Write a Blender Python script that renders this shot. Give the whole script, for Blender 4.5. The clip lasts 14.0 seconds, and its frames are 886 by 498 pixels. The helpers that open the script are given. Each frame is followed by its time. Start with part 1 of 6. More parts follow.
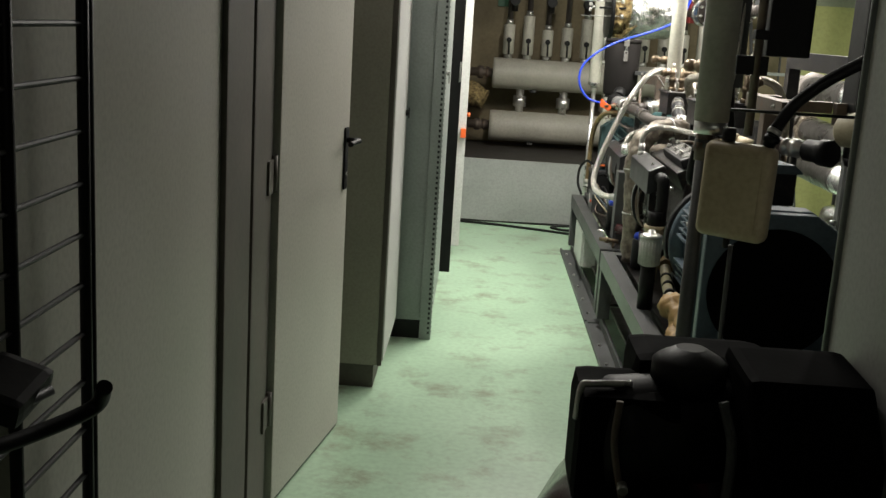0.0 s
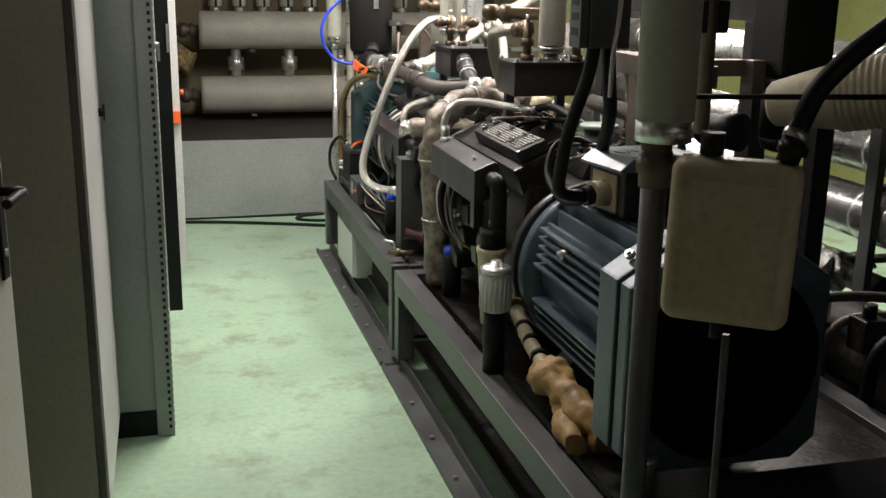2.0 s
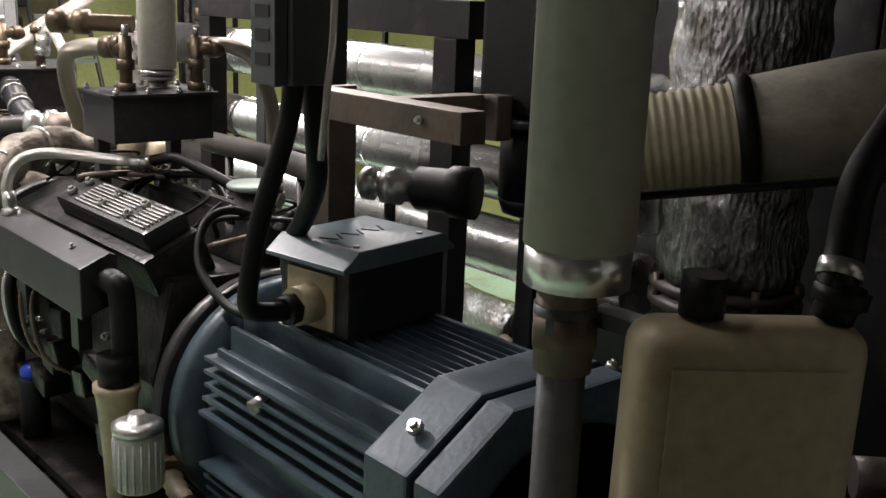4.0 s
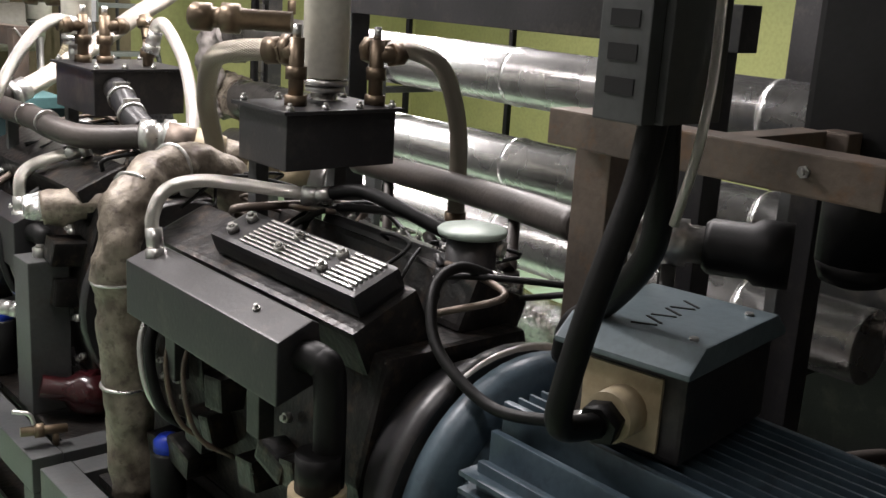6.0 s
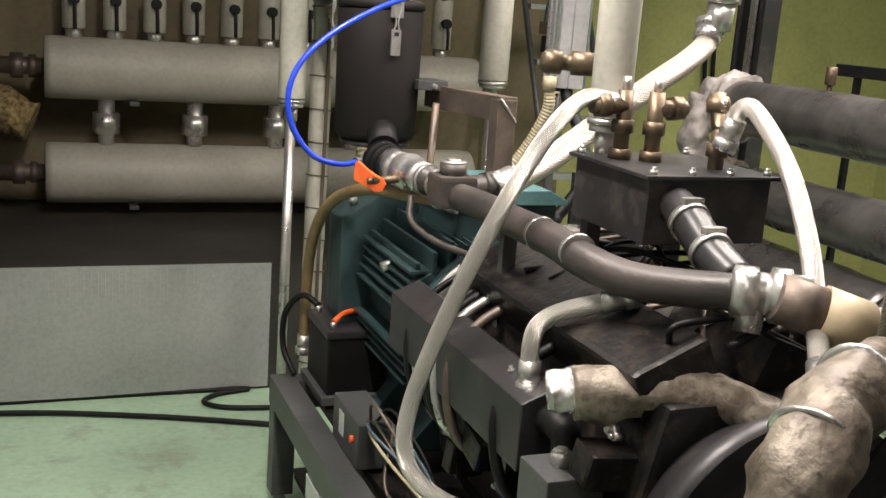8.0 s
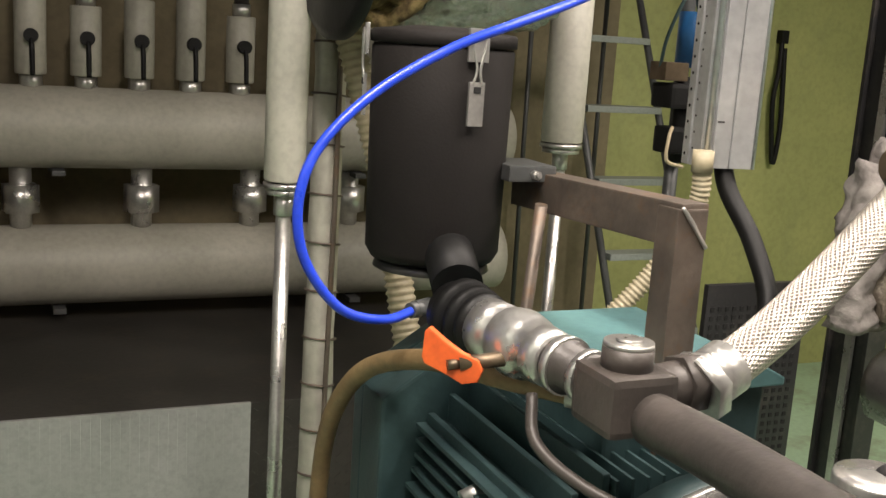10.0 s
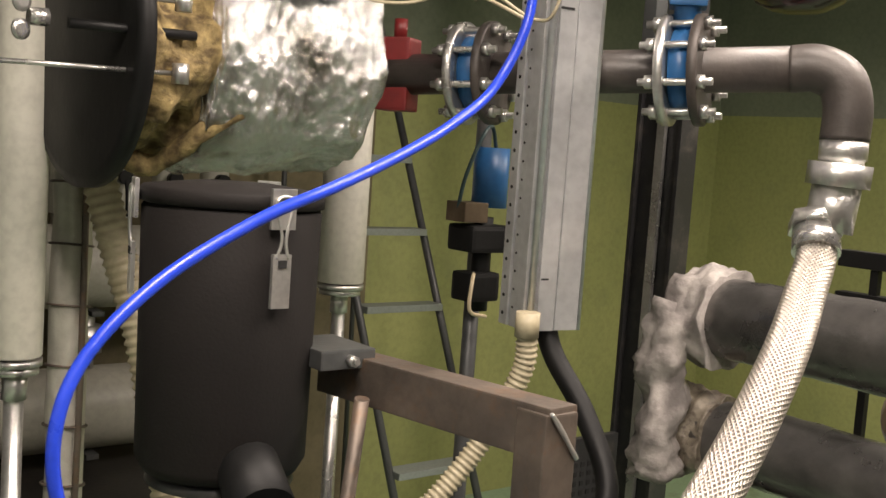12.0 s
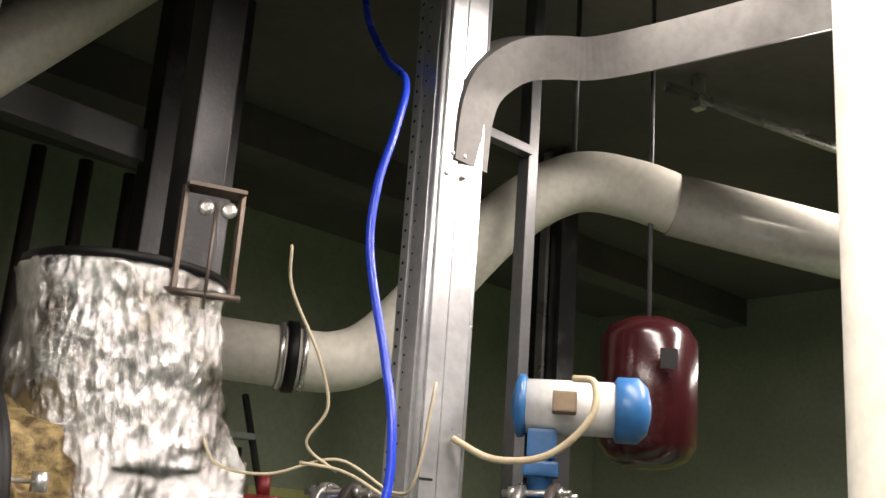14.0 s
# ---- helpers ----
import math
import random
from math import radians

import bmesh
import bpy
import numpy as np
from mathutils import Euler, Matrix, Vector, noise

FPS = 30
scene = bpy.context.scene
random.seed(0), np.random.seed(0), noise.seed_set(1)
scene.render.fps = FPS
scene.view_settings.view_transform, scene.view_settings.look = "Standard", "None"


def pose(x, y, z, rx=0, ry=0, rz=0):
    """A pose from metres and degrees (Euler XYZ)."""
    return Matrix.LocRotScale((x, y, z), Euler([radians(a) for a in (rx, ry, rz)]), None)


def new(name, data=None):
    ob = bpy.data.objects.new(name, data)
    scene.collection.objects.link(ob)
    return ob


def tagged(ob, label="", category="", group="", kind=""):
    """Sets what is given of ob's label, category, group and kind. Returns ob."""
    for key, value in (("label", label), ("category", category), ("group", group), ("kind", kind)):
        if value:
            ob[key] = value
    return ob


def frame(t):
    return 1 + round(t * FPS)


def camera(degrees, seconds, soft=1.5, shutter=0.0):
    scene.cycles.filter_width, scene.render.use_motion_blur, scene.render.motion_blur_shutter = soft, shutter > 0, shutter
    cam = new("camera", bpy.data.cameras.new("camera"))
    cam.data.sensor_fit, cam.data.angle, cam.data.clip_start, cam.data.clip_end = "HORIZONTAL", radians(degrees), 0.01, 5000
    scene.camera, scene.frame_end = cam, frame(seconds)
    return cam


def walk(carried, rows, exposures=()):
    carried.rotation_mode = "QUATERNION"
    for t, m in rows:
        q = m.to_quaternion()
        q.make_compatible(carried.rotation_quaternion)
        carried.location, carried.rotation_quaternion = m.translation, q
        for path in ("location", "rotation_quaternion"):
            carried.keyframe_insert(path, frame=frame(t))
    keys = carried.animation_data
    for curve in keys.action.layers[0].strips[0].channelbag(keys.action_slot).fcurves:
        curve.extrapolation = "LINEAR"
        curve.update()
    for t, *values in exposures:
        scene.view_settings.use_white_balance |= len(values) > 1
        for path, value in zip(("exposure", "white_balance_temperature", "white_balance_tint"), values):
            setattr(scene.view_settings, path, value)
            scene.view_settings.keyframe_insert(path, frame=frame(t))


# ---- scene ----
cam = camera(46.0, 14.0)
METRES, EYE, TILT, LEAN, TURN = 6.2, 1.55, 0.0, 0.0, 1.4
ROWS = [
    (0.0, 0.0, 0.0, 0.0, 0.76, -12.37, -3.46),
    (0.5, -0.0133, 0.0729, 0.0018, -4.97, -12.65, -1.55),
    (1.0, -0.0214, 0.1419, 0.0003, -11.02, -13.37, -1.47),
    (1.5, -0.0193, 0.1964, -0.0001, -13.6, -14.05, -1.2),
    (2.0, -0.015, 0.2501, -0.0016, -16.11, -14.77, -0.88),
    (2.5, -0.0148, 0.2973, -0.001, -22.43, -15.15, -1.34),
    (3.0, -0.0055, 0.3447, -0.0038, -29.19, -14.53, -1.7),
    (3.2, 0.0, 0.362, -0.004, -32.0, -14.35, -1.6),
    (4.3, 0.0125, 0.4355, -0.0048, -45.3, -13.6, -2.7),
    (4.85, 0.0185, 0.4655, -0.0054, -48.9, -12.8, -3.2),
    (5.3, 0.0205, 0.4865, -0.0058, -47.9, -12.6, -3.45),
    (5.5, 0.0179, 0.4959, -0.0056, -46.34, -13.19, -3.48),
    (6.0, 0.0072, 0.5251, -0.0074, -41.64, -14.28, -3.5),
    (6.5, 0.0094, 0.5573, -0.0098, -35.03, -14.55, -3.23),
    (7.0, 0.0204, 0.6019, -0.0109, -28.82, -14.14, -3.16),
    (7.5, 0.0228, 0.6503, -0.0106, -25.02, -13.14, -3.21),
    (8.0, 0.0298, 0.7109, -0.0107, -22.24, -12.91, -4.04),
    (8.2, 0.032, 0.7315, -0.0115, -21.6, -12.5, -4.1),
    (10.3, 0.0704, 0.9157, -0.0103, -26.05, -10.64, -3.54),
    (10.5, 0.072, 0.9232, -0.0084, -27.47, -9.85, -3.52),
    (11.0, 0.0722, 0.9447, -0.0026, -32.51, -8.42, -3.5),
    (11.5, 0.0727, 0.9556, -0.0006, -36.97, -6.63, -3.66),
    (12.0, 0.0749, 0.9547, 0.0018, -39.47, -5.22, -4.0),
    (12.5, 0.0762, 0.9538, 0.0034, -41.37, -2.7, -4.15),
    (13.0, 0.0775, 0.9514, 0.0108, -42.86, 3.35, -4.3),
    (13.5, 0.0731, 0.9476, 0.0231, -44.78, 10.53, -4.06),
    (14.0, 0.071, 0.9455, 0.0255, -46.0, 15.6, -4.0),
]
walk(cam, [(t, pose(0, 0, EYE, TILT, LEAN, TURN) @ pose(METRES * x, METRES * y, METRES * z, 90 + pitch, roll, yaw)) for t, x, y, z, yaw, pitch, roll in ROWS],
     [(0.0, 0.0, 6250, 9), (1.5, -0.1, 6250, 14), (3.0, -0.2, 6150, 16), (5.5, -0.05, 6000, 18), (6.5, -0.2, 6100, 18), (8.0, -0.2, 6400, 17), (10.5, -0.3, 6600, 15), (11.0, -0.3, 6650, 17), (11.5, -0.58, 6800, 18), (12.0, -0.52, 6800, 18), (12.5, -0.42, 6800, 18), (13.0, -0.46, 6780, 19), (13.5, -0.55, 6700, 20), (14.0, -0.72, 6450, 18)])

# ---- world, lights, exposure ----
world = bpy.data.worlds.new("world")
scene.world = world
world.use_nodes = True
world.node_tree.nodes["Background"].inputs[0].default_value = (0.5, 0.6, 0.5, 1)
world.node_tree.nodes["Background"].inputs[1].default_value = 0.02


def area_light(x, y, z, power):
    """An unseen tube-shaped area light under the ceiling, shining down and sideways."""
    data = bpy.data.lights.new("lamp_light", "AREA")
    data.shape, data.size, data.size_y = "RECTANGLE", 0.16, 1.2
    data.energy, data.color = power, (1.0, 0.93, 0.82)
    new("lamp_light", data).location = (x, y, z)


area_light(0.45, 6.1, 2.55, 74)
area_light(3.2, 6.9, 2.3, 36)
# Lights added, with no lamp seen there, for the jacketed pipes' highlights.
area_light(2.5, 6.35, 2.8, 88)
area_light(1.6, 6.3, 2.72, 46)
# Fill light added to brighten the door and cabinets.
area_light(0.15, 4.2, 2.72, 13)
area_light(0.2, -0.5, 2.72, 1.3)


# ---- materials ----
def material(name, c1, c2=None, rough=0.5, metal=0.0, scale=8.0, bump=0.1, fine=60.0, stain=None, stain_amount=0.5, coat=0.0, rough_var=0.15):
    """Two-scale procedural surface: broad colour drift, fine grain with relief, optional stains."""
    m = bpy.data.materials.new(name)
    m.use_nodes = True
    nt = m.node_tree
    n, l = nt.nodes, nt.links
    b = n["Principled BSDF"]
    tc = n.new("ShaderNodeTexCoord")
    big = n.new("ShaderNodeTexNoise")
    big.inputs["Scale"].default_value, big.inputs["Detail"].default_value = scale, 6
    small = n.new("ShaderNodeTexNoise")
    small.inputs["Scale"].default_value, small.inputs["Detail"].default_value = fine, 4
    l.new(tc.outputs["Object"], big.inputs["Vector"])
    l.new(tc.outputs["Object"], small.inputs["Vector"])
    c2 = c2 or tuple(v * 0.75 for v in c1)
    ramp = n.new("ShaderNodeValToRGB")
    ramp.color_ramp.elements[0].position, ramp.color_ramp.elements[1].position = 0.35, 0.65
    ramp.color_ramp.elements[0].color, ramp.color_ramp.elements[1].color = (*c2, 1), (*c1, 1)
    l.new(big.outputs["Fac"], ramp.inputs["Fac"])
    out = ramp.outputs["Color"]
    grain = n.new("ShaderNodeMix")
    grain.data_type, grain.blend_type = "RGBA", "MULTIPLY"
    grain.inputs["Factor"].default_value = 0.25
    l.new(out, grain.inputs["A"])
    gr = n.new("ShaderNodeValToRGB")
    gr.color_ramp.elements[0].position, gr.color_ramp.elements[1].position = 0.3, 0.6
    gr.color_ramp.elements[0].color = (0.45, 0.45, 0.45, 1)
    l.new(small.outputs["Fac"], gr.inputs["Fac"])
    l.new(gr.outputs["Color"], grain.inputs["B"])
    out = grain.outputs["Result"]
    if stain:
        sn = n.new("ShaderNodeTexNoise")
        sn.inputs["Scale"].default_value, sn.inputs["Detail"].default_value = scale * 2.3, 8
        sn.inputs["Roughness"].default_value = 0.7
        l.new(tc.outputs["Object"], sn.inputs["Vector"])
        sr = n.new("ShaderNodeValToRGB")
        sr.color_ramp.elements[0].position, sr.color_ramp.elements[1].position = 0.52, 0.68
        sr.color_ramp.elements[1].color = (stain_amount, stain_amount, stain_amount, 1)
        l.new(sn.outputs["Fac"], sr.inputs["Fac"])
        mx = n.new("ShaderNodeMix")
        mx.data_type = "RGBA"
        l.new(sr.outputs["Color"], mx.inputs["Factor"])
        l.new(out, mx.inputs["A"])
        mx.inputs["B"].default_value = (*stain, 1)
        out = mx.outputs["Result"]
    l.new(out, b.inputs["Base Color"])
    rr = n.new("ShaderNodeMapRange")
    rr.inputs["To Min"].default_value, rr.inputs["To Max"].default_value = max(0.03, rough - rough_var), min(1, rough + rough_var)
    l.new(big.outputs["Fac"], rr.inputs["Value"])
    l.new(rr.outputs["Result"], b.inputs["Roughness"])
    b.inputs["Metallic"].default_value = metal
    b.inputs["Coat Weight"].default_value = coat
    if bump:
        bp = n.new("ShaderNodeBump")
        bp.inputs["Strength"].default_value, bp.inputs["Distance"].default_value = bump, 0.004
        l.new(small.outputs["Fac"], bp.inputs["Height"])
        l.new(bp.outputs["Normal"], b.inputs["Normal"])
    return m


def foil_material(name, bright=0.80):
    """Crumpled aluminium foil: facets by Voronoi, creases by noise."""
    m = bpy.data.materials.new(name)
    m.use_nodes = True
    n, l = m.node_tree.nodes, m.node_tree.links
    b = n["Principled BSDF"]
    tone = n.new("ShaderNodeValToRGB")
    tone.color_ramp.elements[0].position, tone.color_ramp.elements[1].position = 0.36, 0.55
    tone.color_ramp.elements[0].color, tone.color_ramp.elements[1].color = (bright * 0.38, bright * 0.35, bright * 0.31, 1), (bright, bright, bright * 0.985, 1)
    dirt = n.new("ShaderNodeTexNoise")
    dirt.inputs["Scale"].default_value, dirt.inputs["Detail"].default_value = 9, 7
    l.new(dirt.outputs["Fac"], tone.inputs["Fac"])
    l.new(tone.outputs["Color"], b.inputs["Base Color"])
    b.inputs["Metallic"].default_value, b.inputs["Roughness"].default_value = 1.0, 0.27
    tc = n.new("ShaderNodeTexCoord")
    v = n.new("ShaderNodeTexVoronoi")
    v.inputs["Scale"].default_value = 60
    no = n.new("ShaderNodeTexNoise")
    no.inputs["Scale"].default_value, no.inputs["Detail"].default_value = 85, 8
    no.inputs["Roughness"].default_value = 0.62
    stretch = n.new("ShaderNodeMapping")
    stretch.inputs["Scale"].default_value = (1, 1, 0.4)
    l.new(tc.outputs["Object"], stretch.inputs["Vector"])
    l.new(stretch.outputs["Vector"], v.inputs["Vector"])
    l.new(tc.outputs["Object"], dirt.inputs["Vector"])
    l.new(stretch.outputs["Vector"], no.inputs["Vector"])
    add = n.new("ShaderNodeMath")
    add.operation = "ADD"
    l.new(v.outputs["Distance"], add.inputs[0])
    l.new(no.outputs["Fac"], add.inputs[1])
    bp = n.new("ShaderNodeBump")
    bp.inputs["Strength"].default_value, bp.inputs["Distance"].default_value = 0.9, 0.011
    l.new(add.outputs["Value"], bp.inputs["Height"])
    l.new(bp.outputs["Normal"], b.inputs["Normal"])
    return m


def braid_material(name, tint=(0.72, 0.69, 0.63), strands=28):
    """Braided steel sheath: two sets of wire bundles crossing round the hose, one over the other."""
    m = bpy.data.materials.new(name)
    m.use_nodes = True
    n, l = m.node_tree.nodes, m.node_tree.links
    b = n["Principled BSDF"]
    b.inputs["Metallic"].default_value, b.inputs["Roughness"].default_value = 0.8, 0.30

    def calc(kind, a, c=None):
        q = n.new("ShaderNodeMath")
        q.operation = kind
        for i, value in enumerate((a, c)):
            if isinstance(value, (int, float)):
                q.inputs[i].default_value = value
            elif value is not None:
                l.new(value, q.inputs[i])
        return q.outputs[0]

    xyz = n.new("ShaderNodeSeparateXYZ")
    l.new(n.new("ShaderNodeTexCoord").outputs["UV"], xyz.inputs[0])
    around, along = calc("MULTIPLY", xyz.outputs[0], strands * 2 * math.pi), calc("MULTIPLY", xyz.outputs[1], strands * 1.2 * math.pi)
    one, two = calc("SINE", calc("ADD", around, along)), calc("SINE", calc("SUBTRACT", around, along))
    height = calc("MAXIMUM", one, two)
    shade = n.new("ShaderNodeValToRGB")
    shade.color_ramp.elements[0].position, shade.color_ramp.elements[1].position = 0.25, 0.85
    shade.color_ramp.elements[0].color, shade.color_ramp.elements[1].color = (*[v * 0.6 for v in tint], 1), (*tint, 1)
    l.new(calc("MULTIPLY_ADD", height, 0.5), shade.inputs["Fac"])
    shade.inputs["Fac"].links[0].from_node.inputs[2].default_value = 0.5
    l.new(shade.outputs["Color"], b.inputs["Base Color"])
    bp = n.new("ShaderNodeBump")
    bp.inputs["Strength"].default_value, bp.inputs["Distance"].default_value = 0.7, 0.002
    l.new(height, bp.inputs["Height"])
    l.new(bp.outputs["Normal"], b.inputs["Normal"])
    return m


FLOOR = material("green_epoxy", (0.42, 0.60, 0.42), (0.35, 0.50, 0.35), 0.38, 0, 1.6, 0.06, 40, (0.22, 0.22, 0.15), 0.8)
PLATE = material("grey_metal_panel", (0.42, 0.43, 0.42), (0.36, 0.37, 0.36), 0.45, 0.3, 3, 0.08, 70)
WALL = material("olive_paint", (0.40, 0.41, 0.16), (0.34, 0.36, 0.14), 0.7, 0, 2.2, 0.15, 45, (0.22, 0.25, 0.12), 0.3)
WALLUP = material("pale_green_paint", (0.25, 0.275, 0.20), (0.20, 0.225, 0.165), 0.75, 0, 2.2, 0.15, 45)
# Wall colour browned for dirt and for the low light behind the manifolds.
BROWNWALL = material("dimmed_brown_wall", (0.23, 0.19, 0.115), (0.17, 0.14, 0.085), 0.8, 0, 2.5, 0.2, 40)
CEIL = material("dark_ceiling", (0.10, 0.09, 0.08), (0.06, 0.055, 0.05), 0.9, 0, 2, 0.3, 30)
DOORW = material("cream_door_paint", (0.60, 0.58, 0.52), (0.54, 0.52, 0.46), 0.5, 0, 2, 0.05, 90)
FRAMEW = material("brown_door_frame", (0.13, 0.115, 0.095), (0.085, 0.075, 0.06), 0.6, 0, 4, 0.1, 50)
CABB = material("beige_cabinet", (0.40, 0.38, 0.31), (0.34, 0.32, 0.26), 0.5, 0, 2, 0.05, 90)
CABL = material("light_grey_cabinet", (0.62, 0.62, 0.60), (0.55, 0.55, 0.53), 0.45, 0, 2, 0.05, 90)
CABG = material("grey_green_cabinet", (0.30, 0.33, 0.31), (0.25, 0.28, 0.26), 0.45, 0.2, 3, 0.05, 90)
BLACK = material("black_rubber", (0.009, 0.009, 0.009), (0.005, 0.005, 0.005), 0.5, 0, 10, 0.1, 80)
BLACK.node_tree.nodes["Principled BSDF"].inputs["Specular IOR Level"].default_value = 0.25
MATTE = material("matte_black_shell", (0.004, 0.004, 0.004), (0.003, 0.003, 0.003), 0.75, 0, 10, 0.1, 80)
MATTE.node_tree.nodes["Principled BSDF"].inputs["Specular IOR Level"].default_value = 0.03
GAP = material("dark_slot", (0.008, 0.008, 0.008), None, 0.8, 0, 10, 0, 80)
SKID = material("dark_grey_paint", (0.085, 0.088, 0.088), (0.05, 0.053, 0.053), 0.42, 0, 6, 0.12, 90, (0.06, 0.05, 0.045), 0.5)
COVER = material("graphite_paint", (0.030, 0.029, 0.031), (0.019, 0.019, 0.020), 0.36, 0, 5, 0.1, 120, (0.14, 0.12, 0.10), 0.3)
ENGINE = material("oily_iron", (0.024, 0.022, 0.021), (0.008, 0.008, 0.008), 0.34, 0.3, 14, 0.5, 60, (0.11, 0.075, 0.05), 0.5)
BLUE = material("motor_blue_paint", (0.085, 0.125, 0.155), (0.055, 0.085, 0.11), 0.4, 0.1, 8, 0.15, 90, (0.03, 0.03, 0.035), 0.5)
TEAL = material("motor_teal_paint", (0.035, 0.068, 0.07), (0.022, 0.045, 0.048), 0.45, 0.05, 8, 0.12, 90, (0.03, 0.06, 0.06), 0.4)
TANKGREY = material("grey_lagging_jacket", (0.46, 0.44, 0.375), (0.37, 0.355, 0.30), 0.5, 0, 3, 0.1, 50)
WHITEPIPE = material("white_pipe_jacket", (0.66, 0.64, 0.56), (0.58, 0.56, 0.48), 0.45, 0, 4, 0.06, 60)
CREAM = material("cream_plastic", (0.50, 0.42, 0.28), (0.42, 0.35, 0.22), 0.45, 0, 5, 0.12, 60, (0.28, 0.21, 0.12), 0.5)
STEEL = material("bright_steel", (0.70, 0.69, 0.66), (0.52, 0.51, 0.49), 0.3, 0.85, 10, 0.12, 120)
ALU = material("aluminium_jacket", (0.94, 0.94, 0.92), (0.84, 0.84, 0.83), 0.27, 0.9, 5, 0.25, 30, rough_var=0.06)
RUSTY = material("bare_brown_steel", (0.20, 0.16, 0.13), (0.12, 0.10, 0.085), 0.5, 0.6, 9, 0.2, 80, (0.22, 0.12, 0.06), 0.5)
BRASS = material("dull_brass", (0.20, 0.15, 0.10), (0.12, 0.09, 0.06), 0.42, 0.7, 12, 0.15, 80)
LAG = material("brown_exhaust_wrap", (0.32, 0.28, 0.22), (0.13, 0.105, 0.08), 0.5, 0.25, 22, 1.0, 55, (0.05, 0.035, 0.03), 0.7)
# Paler copy of the motor teal, with light on the lid in its colour.
TEALLID = material("lit_teal_paint", (0.11, 0.23, 0.23), (0.08, 0.18, 0.19), 0.5, 0, 5, 0.08, 70, (0.05, 0.10, 0.10), 0.4)
WOOL = material("mineral_wool", (0.40, 0.30, 0.13), (0.09, 0.06, 0.025), 0.95, 0, 38, 1.0, 110, (0.05, 0.035, 0.02), 0.5)
FIBRE = material("grey_glass_wool", (0.50, 0.46, 0.43), (0.20, 0.18, 0.17), 0.95, 0, 14, 1.0, 50)
FILTER = material("charcoal_cast_paint", (0.016, 0.0135, 0.0125), (0.011, 0.0095, 0.009), 0.72, 0.1, 5, 0.12, 220)
FILTER.node_tree.nodes["Principled BSDF"].inputs["Specular IOR Level"].default_value = 0.25
DKPIPE = material("dark_pipe_paint", (0.075, 0.063, 0.056), (0.05, 0.044, 0.040), 0.45, 0.15, 8, 0.2, 90)
ORANGE = material("orange_plastic", (0.85, 0.15, 0.03), (0.75, 0.12, 0.03), 0.4, 0, 12, 0.05, 90)
REDP = material("red_enamel", (0.034, 0.006, 0.0075), (0.026, 0.0045, 0.0055), 0.2, 0, 5, 0.04, 90)
BLUEHOSE = material("blue_air_hose", (0.02, 0.06, 0.62), (0.015, 0.05, 0.52), 0.3, 0, 12, 0.02, 90)
ACTBLUE = material("actuator_blue", (0.025, 0.14, 0.36), (0.02, 0.11, 0.28), 0.4, 0, 10, 0.05, 90)
OCHRE = material("ochre_hose", (0.27, 0.19, 0.09), (0.18, 0.12, 0.055), 0.55, 0, 16, 0.3, 70, (0.12, 0.09, 0.05), 0.5)
SPIRAL = material("cream_spiral_hose", (0.50, 0.44, 0.30), (0.42, 0.36, 0.24), 0.5, 0, 10, 0.1, 80)
FOIL = foil_material("crumpled_foil", 0.84)
DULLFOIL = foil_material("dull_foil", 0.42)
BRAID = braid_material("braided_steel")
BRAIDX = braid_material("worn_steel_braid", (0.62, 0.56, 0.50))
# Darker canvas copy: the duct's fall-off from the lamp is in its colour.
SHEATH = material("shaded_canvas", (0.17, 0.155, 0.115), (0.10, 0.09, 0.07), 0.8, 0, 6, 0.3, 70, (0.05, 0.045, 0.035), 0.5)
CANVAS = material("beige_canvas", (0.46, 0.41, 0.28), (0.36, 0.32, 0.21), 0.7, 0, 6, 0.2, 70, (0.20, 0.17, 0.11), 0.4)
BRAIDD = braid_material("dull_braided_hose", (0.36, 0.33, 0.27))


